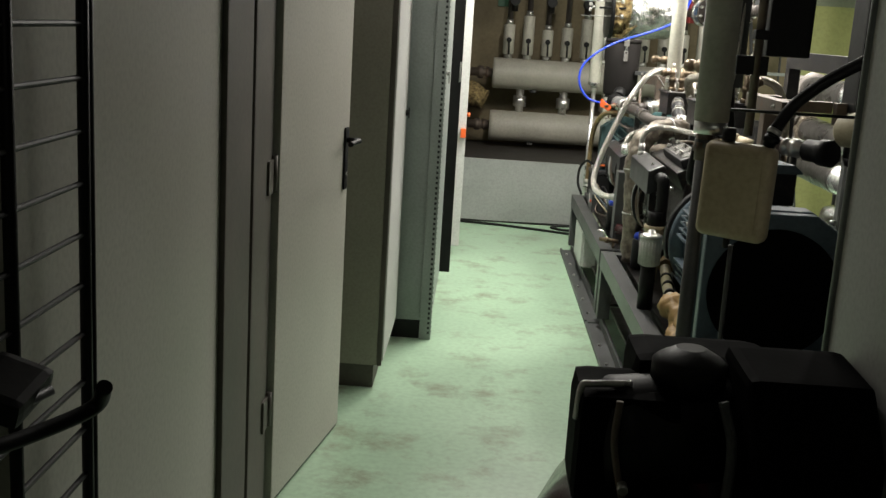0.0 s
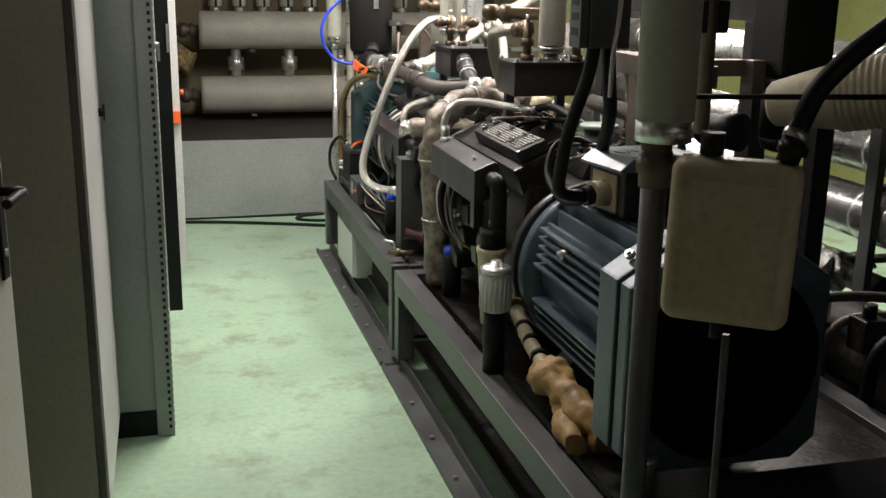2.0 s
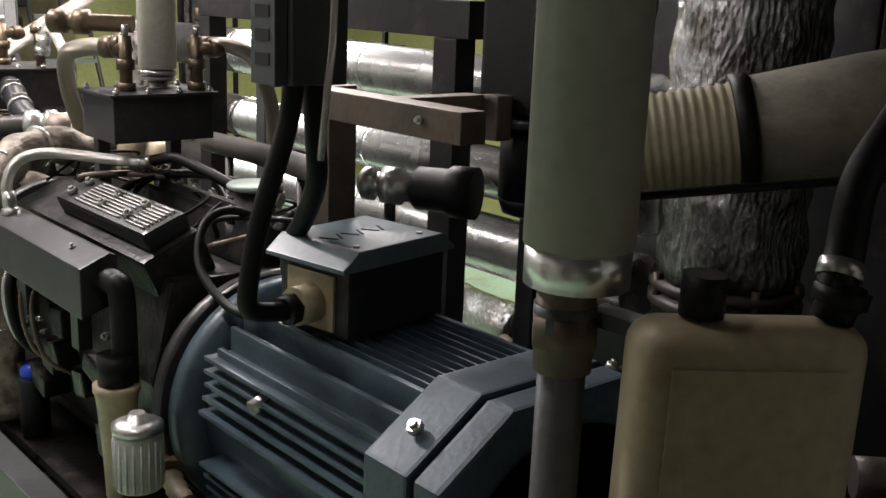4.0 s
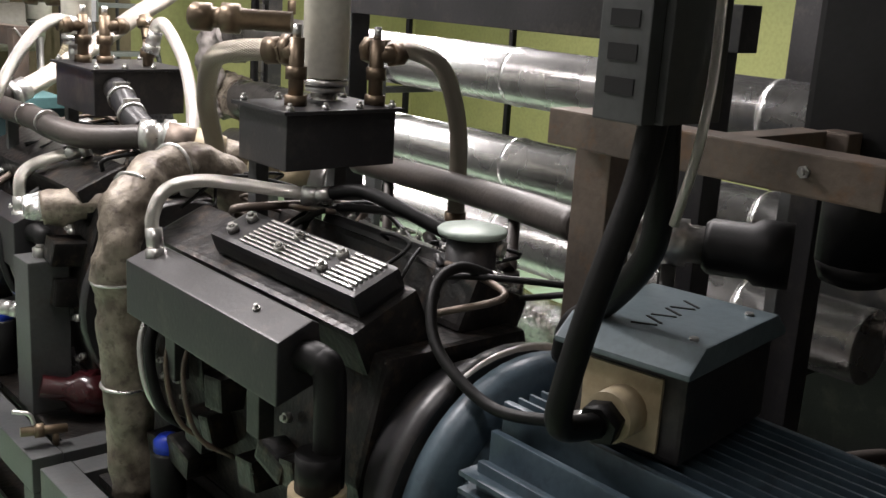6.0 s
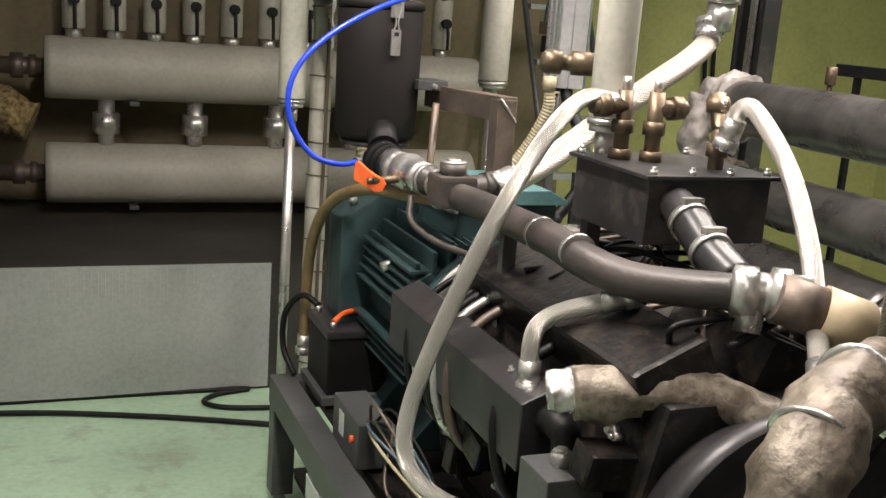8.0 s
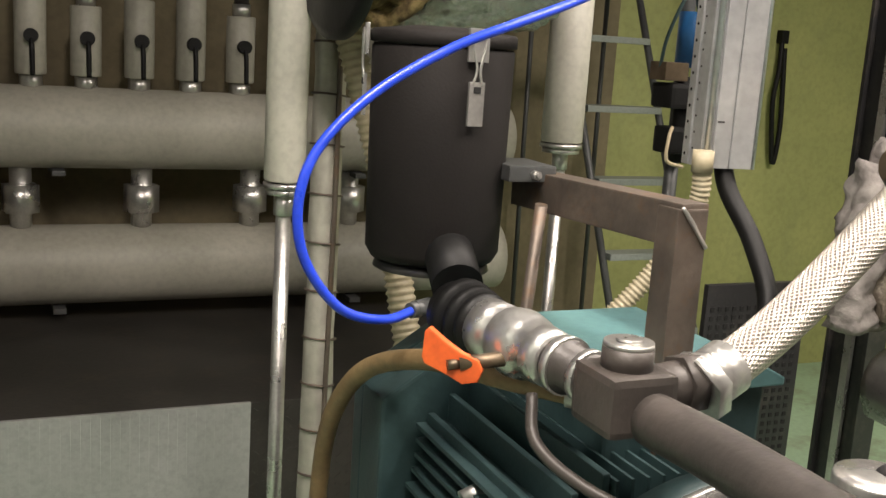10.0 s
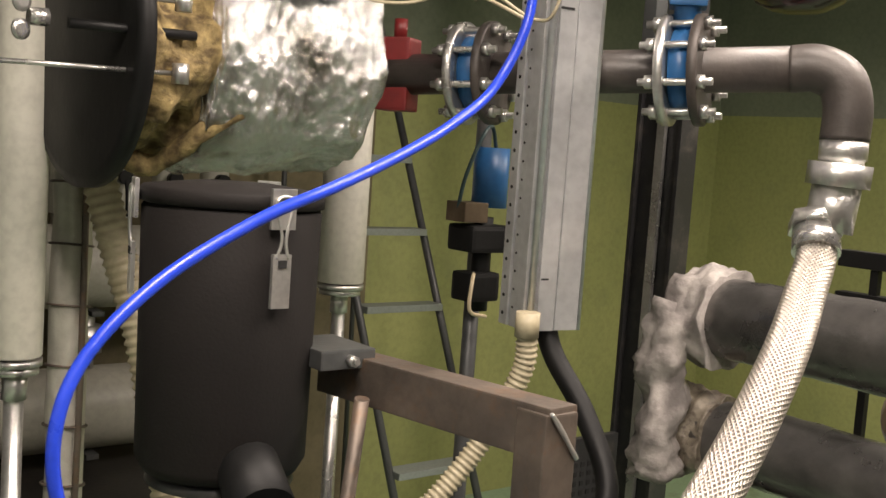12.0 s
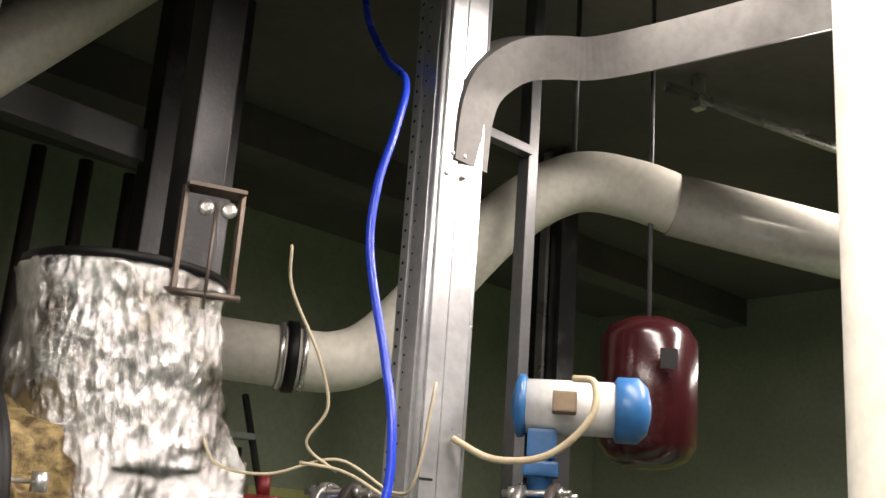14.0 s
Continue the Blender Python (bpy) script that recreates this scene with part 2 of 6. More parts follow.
# ---- mesh helpers ----
class Mesh:
    """Collects shaped primitives into one bmesh."""

    def __init__(self):
        self.bm = bmesh.new()

    def box(self, lo, hi, bevel=0.0, turn=None):
        c = [(a + b) / 2 for a, b in zip(lo, hi)]
        s = [abs(b - a) for a, b in zip(lo, hi)]
        m = Matrix.Translation(c) @ (turn or Matrix.Identity(4)) @ Matrix.Diagonal((*s, 1))
        r = bmesh.ops.create_cube(self.bm, size=1, matrix=m)
        if bevel:
            edges = {e for v in r["verts"] for e in v.link_edges}
            bmesh.ops.bevel(self.bm, geom=list(edges), offset=bevel, segments=2, affect="EDGES", profile=0.7)
        return self

    def ring(self, centre, u, v, r, seg):
        return [self.bm.verts.new(Vector(centre) + r * (math.cos(2 * math.pi * i / seg) * u + math.sin(2 * math.pi * i / seg) * v)) for i in range(seg)]

    def skin(self, rings, caps=True, runs=None):
        """runs: the way along the axis at each ring, in girths, kept as UV for woven surfaces."""
        seg = len(rings[0])
        uv = self.bm.loops.layers.uv.verify() if runs else None
        for k, (a, b) in enumerate(zip(rings, rings[1:])):
            for i in range(seg):
                f = self.bm.faces.new((a[i], a[(i + 1) % seg], b[(i + 1) % seg], b[i]))
                f.smooth = True
                if runs:
                    for loop, at in zip(f.loops, ((i, k), (i + 1, k), (i + 1, k + 1), (i, k + 1))):
                        loop[uv].uv = (at[0] / seg, runs[at[1]])
        if caps:
            self.bm.faces.new(rings[0][::-1])
            self.bm.faces.new(rings[-1])

    def lathe(self, base, axis, profile, seg=24):
        """profile: (along, radius) pairs."""
        axis = Vector(axis).normalized()
        u = axis.orthogonal().normalized()
        v = axis.cross(u)
        self.skin([self.ring(Vector(base) + axis * a, u, v, max(r, 0.0005), seg) for a, r in profile])
        return self

    def cyl(self, p0, p1, r, r2=None, seg=20, bevel=0.0):
        d = Vector(p1) - Vector(p0)
        r2 = r if r2 is None else r2
        if bevel:
            return self.lathe(p0, d, [(0, r - bevel), (bevel, r), (d.length - bevel, r2), (d.length, r2 - bevel)], seg)
        return self.lathe(p0, d, [(0, r), (d.length, r2)], seg)

    def hexnut(self, p0, p1, r):
        return self.cyl(p0, p1, r, seg=6)

    def tube(self, pts, r, seg=12, steps=8, smooth=True, wobble=0.0, ridge=0.0, pitch=0.02, caps=True):
        """A hose or bent pipe through points; ridge makes it ribbed, wobble uneven."""
        pts = [Vector(p) for p in pts]
        if smooth and len(pts) > 2:
            q, ext = [], [2 * pts[0] - pts[1], *pts, 2 * pts[-1] - pts[-2]]
            for i in range(1, len(ext) - 2):
                p0, p1, p2, p3 = ext[i - 1:i + 3]
                for k in range(steps):
                    t = k / steps
                    q.append(0.5 * ((2 * p1) + (p2 - p0) * t + (2 * p0 - 5 * p1 + 4 * p2 - p3) * t * t + (3 * p1 - p0 - 3 * p2 + p3) * t ** 3))
            pts = q + [pts[-1]]
        if ridge:
            dense, total = [], 0
            for a, b in zip(pts, pts[1:]):
                k = max(1, int((b - a).length / (pitch / 4)))
                dense += [a.lerp(b, j / k) for j in range(k)]
            pts = dense + [pts[-1]]
        u, rings, runs, run = None, [], [], 0.0
        for i, p in enumerate(pts):
            d = (pts[min(i + 1, len(pts) - 1)] - pts[max(i - 1, 0)]).normalized()
            u = d.orthogonal().normalized() if u is None else (u - d * u.dot(d)).normalized()
            v = d.cross(u)
            run += (p - pts[i - 1]).length if i else 0
            rr = r + (ridge * math.cos(2 * math.pi * run / pitch) if ridge else 0)
            ring = self.ring(p, u, v, rr, seg)
            if wobble:
                for w in ring:
                    w.co += (w.co - p).normalized() * wobble * (noise.noise(w.co * 14) + 0.6 * noise.noise(w.co * 37))
            rings.append(ring)
            runs.append(run / (2 * math.pi * r))
        self.skin(rings, caps, runs)
        return self

    def prism(self, outline, axis, lo, hi, bevel=0.0):
        """Outline in the two other axes, pushed along axis ('x', 'y' or 'z') from lo to hi."""
        k = "xyz".index(axis)

        def at(a, b, c):
            p = [a, b]
            p.insert(k, c)
            return p
        a = [self.bm.verts.new(at(*q, lo)) for q in outline]
        b = [self.bm.verts.new(at(*q, hi)) for q in outline]
        n = len(outline)
        fs = [self.bm.faces.new((a[i], a[(i + 1) % n], b[(i + 1) % n], b[i])) for i in range(n)]
        fs += [self.bm.faces.new(a[::-1]), self.bm.faces.new(b)]
        bmesh.ops.recalc_face_normals(self.bm, faces=fs)
        if bevel:
            bmesh.ops.bevel(self.bm, geom=list({e for f in fs for e in f.edges}), offset=bevel, segments=2, affect="EDGES", profile=0.7)
        return self

    def ball(self, c, r, seg=16):
        c = Vector(c)
        return self.lathe(c - Vector((0, 0, r)), (0, 0, 1), [(r - r * math.cos(math.pi * i / 10), r * math.sin(math.pi * i / 10)) for i in range(11)], seg)


def mesh_object(name, m, mat, parent=None):
    data = bpy.data.meshes.new(name)
    bmesh.ops.recalc_face_normals(m.bm, faces=m.bm.faces)
    m.bm.to_mesh(data)
    m.bm.free()
    data.materials.append(mat)
    ob = new(name, data)
    if parent:
        ob.parent = parent
        ob.matrix_parent_inverse = parent.matrix_world.inverted()
    return ob


def part(name, m, mat, parent, label=""):
    return tagged(mesh_object(name, m, mat, parent), label)


def thing(name, label, category, group="", at=(0, 0, 0)):
    """An Empty at the thing's base, under which its parts go (parts are built in world metres)."""
    ob = new(name)
    ob.location = at
    ob.matrix_world = Matrix.Translation(at)
    ob.empty_display_size = 0.05
    return tagged(ob, label, category, group)


def solid(name, m, mat, label, category, group=""):
    return tagged(mesh_object(name, m, mat), label, category, group)


def setting(name, m, mat, label="", category=""):
    return tagged(mesh_object(name, m, mat), label, category, "", "structure")


V = Vector
# ---- large structure ----
BX = 2.75
setting("floor", Mesh().box((-2.2, -2.0, -0.12), (5.2, 9.5, 0)), FLOOR, "worn pale green epoxy floor with grey stains", "floor")
setting("wall_north", Mesh().box((BX, 9.5, 0), (5.0, 9.7, 1.87)), WALL, "olive green painted lower wall", "wall")
setting("wall_north_upper", Mesh().box((-2.2, 9.5, 1.87), (5.0, 9.7, 3.0)), WALLUP, "pale green painted upper wall", "wall")
setting("wall_north_brown", Mesh().box((-2.2, 9.49, 0), (BX, 9.7, 1.87)), BROWNWALL, "brown wall behind the pipe manifolds, dirt and dim light in its colour", "wall")
setting("wall_east", Mesh().box((5.0, -2.0, 0), (5.2, 9.7, 1.87)), WALL, "olive green painted lower wall", "wall")
setting("wall_east_upper", Mesh().box((5.0, -2.0, 1.87), (5.2, 9.7, 3.0)), WALLUP, "pale green painted upper wall", "wall")
setting("wall_west", Mesh().box((-2.2, -2.0, 0), (-2.0, 9.49, 3.0)), WALLUP, "plain painted wall", "wall")
setting("wall_south", Mesh().box((-2.0, -2.0, 0), (5.0, -1.8, 3.0)), WALLUP, "plain painted wall", "wall")
ceil = Mesh().box((-2.2, -2.0, 3.0), (5.2, 9.7, 3.15))
for by in (0.6, 2.6, 4.6, 6.7, 8.55):
    ceil.box((-2.0, by, 2.86), (5.0, by + 0.14, 3.0), 0.006)
setting("ceiling", ceil, CEIL, "dark ceiling with exposed beams", "ceiling")
plat = Mesh().box((-2.0, 8.22, 0), (1.75, 9.49, 0.5), 0.004)
GRIME = material("grimy_dark_steel", (0.045, 0.041, 0.036), (0.026, 0.024, 0.021), 0.6, 0.1, 4, 0.2, 60, (0.07, 0.055, 0.04), 0.4)
setting("platform", plat, GRIME, "dark steel platform under the pipe manifolds", "platform")


# ---- corridor side: partition, door, rack, cabinets ----
def partition():
    w = tagged(mesh_object("wall_partition", Mesh().box((-0.72, 1.30, 0), (-0.60, 2.44, 2.92)), DOORW), "cream painted partition wall panel", "wall", "", "structure")
    tagged(mesh_object("wall_partition_return", Mesh().box((-2.0, 3.80, 0), (-0.62, 3.92, 2.92)), FRAMEW), "brown partition wall beyond the door", "wall", "", "structure")
    tagged(mesh_object("wall_partition_near", Mesh().box((-0.80, -1.8, 0), (-0.70, 1.30, 2.92)), DOORW), "cream painted partition wall", "wall", "", "structure")
    f = tagged(mesh_object("door_frame", Mesh().box((-0.70, 2.44, 0), (-0.585, 2.72, 2.16), 0.006).box((-0.69, 2.72, 0), (-0.61, 2.80, 2.16), 0.004)
                           .box((-0.68, 2.80, 0), (-0.595, 3.06, 2.16), 0.008).box((-0.70, 2.44, 2.16), (-0.59, 3.80, 2.92)), FRAMEW),
               "dark brown steel door frame with rebates", "door frame", "", "structure")
    for z in (0.28, 1.02, 1.8):
        part("hinge", Mesh().cyl((-0.590, 3.055, z), (-0.590, 3.055, z + 0.11), 0.011, seg=12).box((-0.6, 2.98, z), (-0.588, 3.05, z + 0.1)), FRAMEW, f)


partition()
DOOR_TURN = -9.4


def door():
    d = thing("door_1", "cream painted steel door standing slightly ajar", "door", at=(-0.575, 3.07, 0))
    d["kind"] = "structure"
    leaf = part("leaf", Mesh().box((-0.042, 0, 0.012), (0, 0.715, 2.06), 0.004), DOORW, d)
    part("bottom_seal", Mesh().box((-0.036, 0.003, 0.002), (-0.006, 0.71, 0.0115)), BLACK, d, "black rubber bottom seal")
    h = part("handle_plate", Mesh().box((0, 0.652, 0.93), (0.008, 0.690, 1.155), 0.006), BLACK, leaf, "black plastic handle plate")
    part("lever", Mesh().cyl((0.006, 0.671, 1.11), (0.052, 0.671, 1.11), 0.010).tube([(0.050, 0.671, 1.11), (0.056, 0.655, 1.11), (0.056, 0.62, 1.112), (0.054, 0.555, 1.108)], 0.0095), BLACK, leaf, "black door lever")
    part("keyhole", Mesh().cyl((0.007, 0.671, 0.985), (0.0095, 0.671, 0.985), 0.009), STEEL, leaf)
    for o in d.children_recursive:
        o.matrix_parent_inverse = Matrix.Identity(4)
    d.matrix_world = pose(-0.575, 3.07, 0, 0, 0, DOOR_TURN)


door()


def wire_rack():
    r = thing("wire_rack", "black wire mesh rack standing by the partition", "rack", at=(-0.56, 1.2, 0))
    x = -0.555
    for y in (0.62, 0.92, 1.22, 1.462):
        part("upright", Mesh().cyl((x, y, 0), (x, y, 2.3), 0.009, seg=10), BLACK, r)
    part("side_frame", Mesh().cyl((x, 1.487, 0), (x, 1.487, 2.3), 0.006, seg=10), BLACK, r)
    for i in range(30):
        z = 0.10 + i * 0.0745
        part("crossbar", Mesh().cyl((x - 0.002, 0.6, z), (x - 0.002, 1.487, z), 0.0045, seg=8), BLACK, r)
    b = thing("clamp_lamp", "black work lamp clipped to a wire rack", "work lamp", at=(-0.5, 1.25, 0.95))
    part("lamp_head", Mesh().box((-0.52, 1.24, 0.985), (-0.45, 1.33, 1.02), 0.012, pose(0, 0, 0, 12, 18, 0)), BLACK, b)
    part("grip", Mesh().tube([(-0.54, 1.2, 0.965), (-0.50, 1.24, 0.945), (-0.46, 1.32, 0.94), (-0.42, 1.38, 0.95), (-0.40, 1.36, 0.985)], 0.010), BLACK, b)
    part("rod", Mesh().cyl((-0.56, 1.15, 0.95), (-0.44, 1.30, 1.0), 0.006), SKID, b)
    part("clip", Mesh().box((-0.566, 1.17, 0.92), (-0.53, 1.23, 0.985), 0.005), BLACK, b)
    for o in b.children:
        o.location.y -= 0.17
        o.location.z += 0.105
        o.location.x -= 0.03


wire_rack()


def cabinet_plain():
    c = thing("electrical_cabinet", "tall beige steel cabinet on a dark plinth", "cabinet", at=(-0.6, 4.55, 0))
    part("body", Mesh().box((-1.15, 4.22, 0.10), (-0.356, 4.94, 2.25), 0.004), CABB, c)
    part("plinth", Mesh().box((-1.13, 4.225, 0), (-0.37, 4.935, 0.099)), FRAMEW, c, "dark brown plinth")
    d = part("door", Mesh().box((-0.352, 4.235, 0.115), (-0.330, 4.93, 2.235), 0.006), CABL, c, "pale grey door")
    part("lock", Mesh().cyl((-0.330, 4.86, 1.12), (-0.316, 4.86, 1.12), 0.013).box((-0.318, 4.855, 1.095), (-0.312, 4.865, 1.145), 0.002), BLACK, d)
    part("edge_trim", Mesh().box((-0.3545, 4.218, 0.1), (-0.336, 4.232, 2.25)), FRAMEW, c, "brown edge strip")


cabinet_plain()


def cabinet_perforated():
    c = thing("rack_cabinet", "tall grey-green rack cabinet with perforated corner post", "cabinet", at=(-0.5, 5.4, 0))
    part("body", Mesh().box((-0.95, 4.975, 0.09), (-0.185, 5.92, 2.25), 0.003), CABG, c)
    part("plinth", Mesh().box((-0.93, 4.97, 0), (-0.175, 5.9, 0.088)), BLACK, c, "black plinth")
    post = part("corner_post", Mesh().box((-0.215, 4.955, 0.0), (-0.158, 4.974, 2.25), 0.002).box((-0.1835, 4.975, 0.0), (-0.158, 5.01, 2.25), 0.002), CABG, c)
    slots = Mesh()
    for i in range(88):
        z = 0.03 + i * 0.025
        slots.box((-0.1575, 4.972, z), (-0.1565, 4.984, z + 0.012)).box((-0.176, 4.9535, z), (-0.166, 4.9545, z + 0.012))
    tagged(part("slots", slots, GAP, post, "row of square punched holes"), kind="stuff")
    d = part("door", Mesh().box((-0.182, 5.05, 0.11), (-0.160, 5.9, 2.23), 0.005), CABG, c)
    part("lock", Mesh().cyl((-0.160, 5.12, 1.3), (-0.148, 5.12, 1.3), 0.012).box((-0.15, 5.112, 1.25), (-0.143, 5.128, 1.31), 0.003), STEEL, d)


cabinet_perforated()


def cabinet_open():
    c = thing("control_cabinet", "grey control cabinet with two doors standing open", "cabinet", at=(-0.5, 7, 0))
    part("body", Mesh().box((-0.95, 5.97, 0.0), (-0.20, 8.2, 2.25), 0.003), CABG, c)
    d = part("door", Mesh().box((-0.196, 6.16, 0.06), (-0.105, 6.18, 2.15), 0.003), BLACK, c, "dark door standing open")
    part("handle", Mesh().box((-0.118, 6.150, 1.2), (-0.108, 6.159, 1.32), 0.003), STEEL, d)
    e = part("door", Mesh().box((-0.196, 6.93, 0.06), (-0.066, 6.955, 2.15), 0.003), CABL, c, "white door standing open")
    part("switch_box", Mesh().box((-0.100, 6.89, 0.80), (-0.066, 6.929, 0.86), 0.004), ORANGE, e, "red switch box")
    part("pilot_lamp", Mesh().cyl((-0.064, 6.94, 0.95), (-0.045, 6.94, 0.95), 0.014), ORANGE, e, "red pilot lamp")


cabinet_open()

# ---- far end: platform front, manifolds, floor cables ----
sheet = setting("platform_front", Mesh().box((-2.0, 8.206, 0.012), (0.90, 8.219, 0.505), 0.002), PLATE, "light grey ribbed metal sheet closing the platform front", "panel")
ribs = Mesh()
for i in range(120):
    ribs.cyl((-1.98 + i * 0.024, 8.2065, 0.02), (-1.98 + i * 0.024, 8.2065, 0.50), 0.0006, seg=6)
tagged(part("ribs", ribs, PLATE, sheet), kind="stuff")
chk = setting("checker_plate", Mesh().box((0.90, 8.208, 0.012), (1.75, 8.219, 0.505), 0.002), GRIME, "dark checker plate closing the platform front", "panel")
dia = Mesh()
for i in range(28):
    for j in range(16):
        a = 40 if (i + j) % 2 else -40
        c = (0.915 + i * 0.03, 8.2075, 0.03 + j * 0.03)
        dia.box((c[0] - 0.011, c[1] - 0.0015, c[2] - 0.003), (c[0] + 0.011, c[1] + 0.0015, c[2] + 0.003), 0, pose(0, 0, 0, 0, a, 0))
tagged(part("diamonds", dia, GRIME, chk), kind="stuff")


def manifold(z):
    m = thing("pipe_manifold", "thick horizontal pipe manifold in a grey lagging jacket", "pipe", "manifolds on the far wall", at=(0.8, 9.15, z))
    part("jacket", Mesh().lathe((0.11, 9.15, z), (1, 0, 0), [(0, 0.09), (0.002, 0.128), (0.03, 0.131), (1.0, 0.130), (1.9, 0.131), (1.95, 0.128)], 40), TANKGREY, m)
    part("end_fitting", Mesh().cyl((-0.08, 9.15, z), (0.11, 9.15, z), 0.036).hexnut((-0.02, 9.15, z), (0.03, 9.15, z), 0.055).hexnut((0.05, 9.15, z), (0.08, 9.15, z), 0.05).cyl((-0.35, 9.15, z), (-0.08, 9.15, z), 0.028), RUSTY, m, "brown steel end fitting")
    for x in (0.45, 1.45):
        part("bracket", Mesh().box((x, 9.26, z - 0.16), (x + 0.04, 9.49, z - 0.13), 0.003).box((x, 9.05, z - 0.145), (x + 0.04, 9.28, z - 0.128), 0.003), SKID, m)
    return m


for z in (0.685, 1.135):
    manifold(z)


def union(x):
    u = thing("pipe_union", "short bright hexagon union between the two manifolds", "fitting", "unions between the manifolds", at=(x, 9.15, 0.81))
    part("sleeve", Mesh().cyl((x, 9.15, 0.80), (x, 9.15, 1.01), 0.034), STEEL, u)
    part("nut", Mesh().hexnut((x, 9.15, 0.86), (x, 9.15, 0.95), 0.058), STEEL, u)


for x in (0.36, 0.735, 1.10, 1.46):
    union(x)


def ball_valve(x, top):
    v = thing("valve_riser", "white lagged riser with a black lever valve", "valve", "valves above the manifold", at=(x, 9.15, 1.26))
    part("neck", Mesh().hexnut((x, 9.15, 1.255), (x, 9.15, 1.30), 0.036), STEEL, v)
    part("jacket", Mesh().cyl((x, 9.15, 1.30), (x, 9.15, top), 0.048, bevel=0.004), TANKGREY, v)
    part("collar", Mesh().cyl((x, 9.15, top), (x, 9.15, top + 0.04), 0.03), STEEL, v)
    part("riser", Mesh().cyl((x, 9.15, top + 0.04), (x, 9.15, 2.86), 0.024), DKPIPE, v)
    h = part("hub", Mesh().cyl((x, 9.103, 1.42), (x, 9.07, 1.42), 0.022), BLACK, v, "black valve hub")
    part("lever", Mesh().tube([(x, 9.078, 1.415), (x + 0.002, 9.066, 1.38), (x + 0.003, 9.062, 1.30)], 0.008, seg=8), BLACK, v, "black valve lever")


for i in range(11):
    ball_valve(0.23 + i * 0.165, (1.55, 1.63, 1.52)[i % 3])

for i in range(6):
    x = 0.26 + i * 0.31
    g = thing("shutoff_valve", "dark cast shut-off valve above the lagged riser", "valve", "cast valves on the risers", at=(x, 9.14, 1.7))
    part("body", Mesh().ball((x, 9.12, 1.75), 0.045, 14).cyl((x, 9.12, 1.66), (x, 9.12, 1.84), 0.03), ENGINE, g)
    part("handwheel", Mesh().cyl((x, 9.075, 1.75), (x, 9.02, 1.75), 0.010).cyl((x, 9.03, 1.75), (x, 9.015, 1.75), 0.042), BLACK, g)
solid("wall_notice", Mesh().box((0.12, 9.478, 1.70), (0.30, 9.489, 1.86), 0.002), material("green_card", (0.03, 0.12, 0.06), None, 0.5), "small dark green notice fixed to the wall", "sign")
solid("lagging_roll", Mesh().tube([(-0.35, 9.2, 0.93), (-0.1, 9.15, 0.96), (0.06, 9.12, 0.90)], 0.09, wobble=0.03), WOOL, "yellow mineral wool lagging stuffed beside the pipe", "insulation")

for pts in ([(-0.6, 8.15, 0.012), (0.0, 8.10, 0.012), (0.45, 7.98, 0.012), (0.82, 7.84, 0.012), (0.98, 7.78, 0.012)],
            [(-0.6, 8.21, 0.010), (0.3, 8.215, 0.010), (0.81, 8.2, 0.010), (0.70, 8.16, 0.010), (0.64, 8.09, 0.010), (0.72, 8.02, 0.010), (0.95, 7.98, 0.010)]):
    solid("floor_cable", Mesh().tube(pts, 0.010, seg=10), BLACK, "black cable lying loose on the green floor", "cable", "cables on the floor")


# ---- skids ----
def skid(y0, y1, label):
    s = thing("machine_skid", label, "machine frame", "machine skids", at=(1.15, (y0 + y1) / 2, 0))
    for x in (0.70, 1.62):
        part("top_beam", Mesh().box((x, y0, 0.33), (x + 0.07, y1, 0.415), 0.004), SKID, s)
    for y in (y0, y1 - 0.07):
        part("cross_beam", Mesh().box((0.772, y, 0.33), (1.618, y + 0.07, 0.413), 0.004), SKID, s)
        for x in (0.702, 1.622):
            part("leg", Mesh().box((x, y + 0.002, 0.061), (x + 0.065, y + 0.067, 0.328), 0.004), SKID, s)
            part("gusset", Mesh().prism([(y + 0.07, 0.328), (y + 0.12, 0.328), (y + 0.07, 0.27)] if y == y0 else [(y, 0.328), (y - 0.05, 0.328), (y, 0.27)], "x", x + 0.025, x + 0.033), SKID, s)
    for x in (0.652, 1.62):
        part("floor_rail", Mesh().box((x, y0 - 0.012, 0), (x + 0.09, y1 + 0.012, 0.012), 0.002).box((x + 0.075, y0 - 0.012, 0.012), (x + 0.09, y1 + 0.012, 0.06), 0.002).box((x, y0 - 0.012, 0.012), (x + 0.012, y1 + 0.012, 0.022)), SKID, s)
    part("drip_tray", Mesh().box((0.775, y0 + 0.01, 0.10), (1.60, y1 - 0.01, 0.115)), ENGINE, s, "oily drip tray")
    part("bed_plate", Mesh().box((0.80, y0 + 0.08, 0.385), (1.60, y1 - 0.08, 0.405)), ENGINE, s, "oily steel bed plate")
    n = int((y1 - y0) / 0.3)
    for i in range(n):
        part("rail_bolt", Mesh().hexnut((0.685, y0 + 0.15 + i * 0.3, 0.012), (0.685, y0 + 0.15 + i * 0.3, 0.022), 0.008), STEEL, s)
    return s


skid(3.36, 5.40, "dark grey painted steel skid frame carrying the near engine")
skid(5.45, 7.26, "dark grey painted steel skid frame carrying the far engine")


def bolt(m, p, axis, r=0.010, h=0.012):
    p, a = Vector(p), Vector(axis)
    m.hexnut(p, p + a * h, r)
    m.cyl(p + a * h, p + a * (h + 0.006), r * 0.55, seg=8)


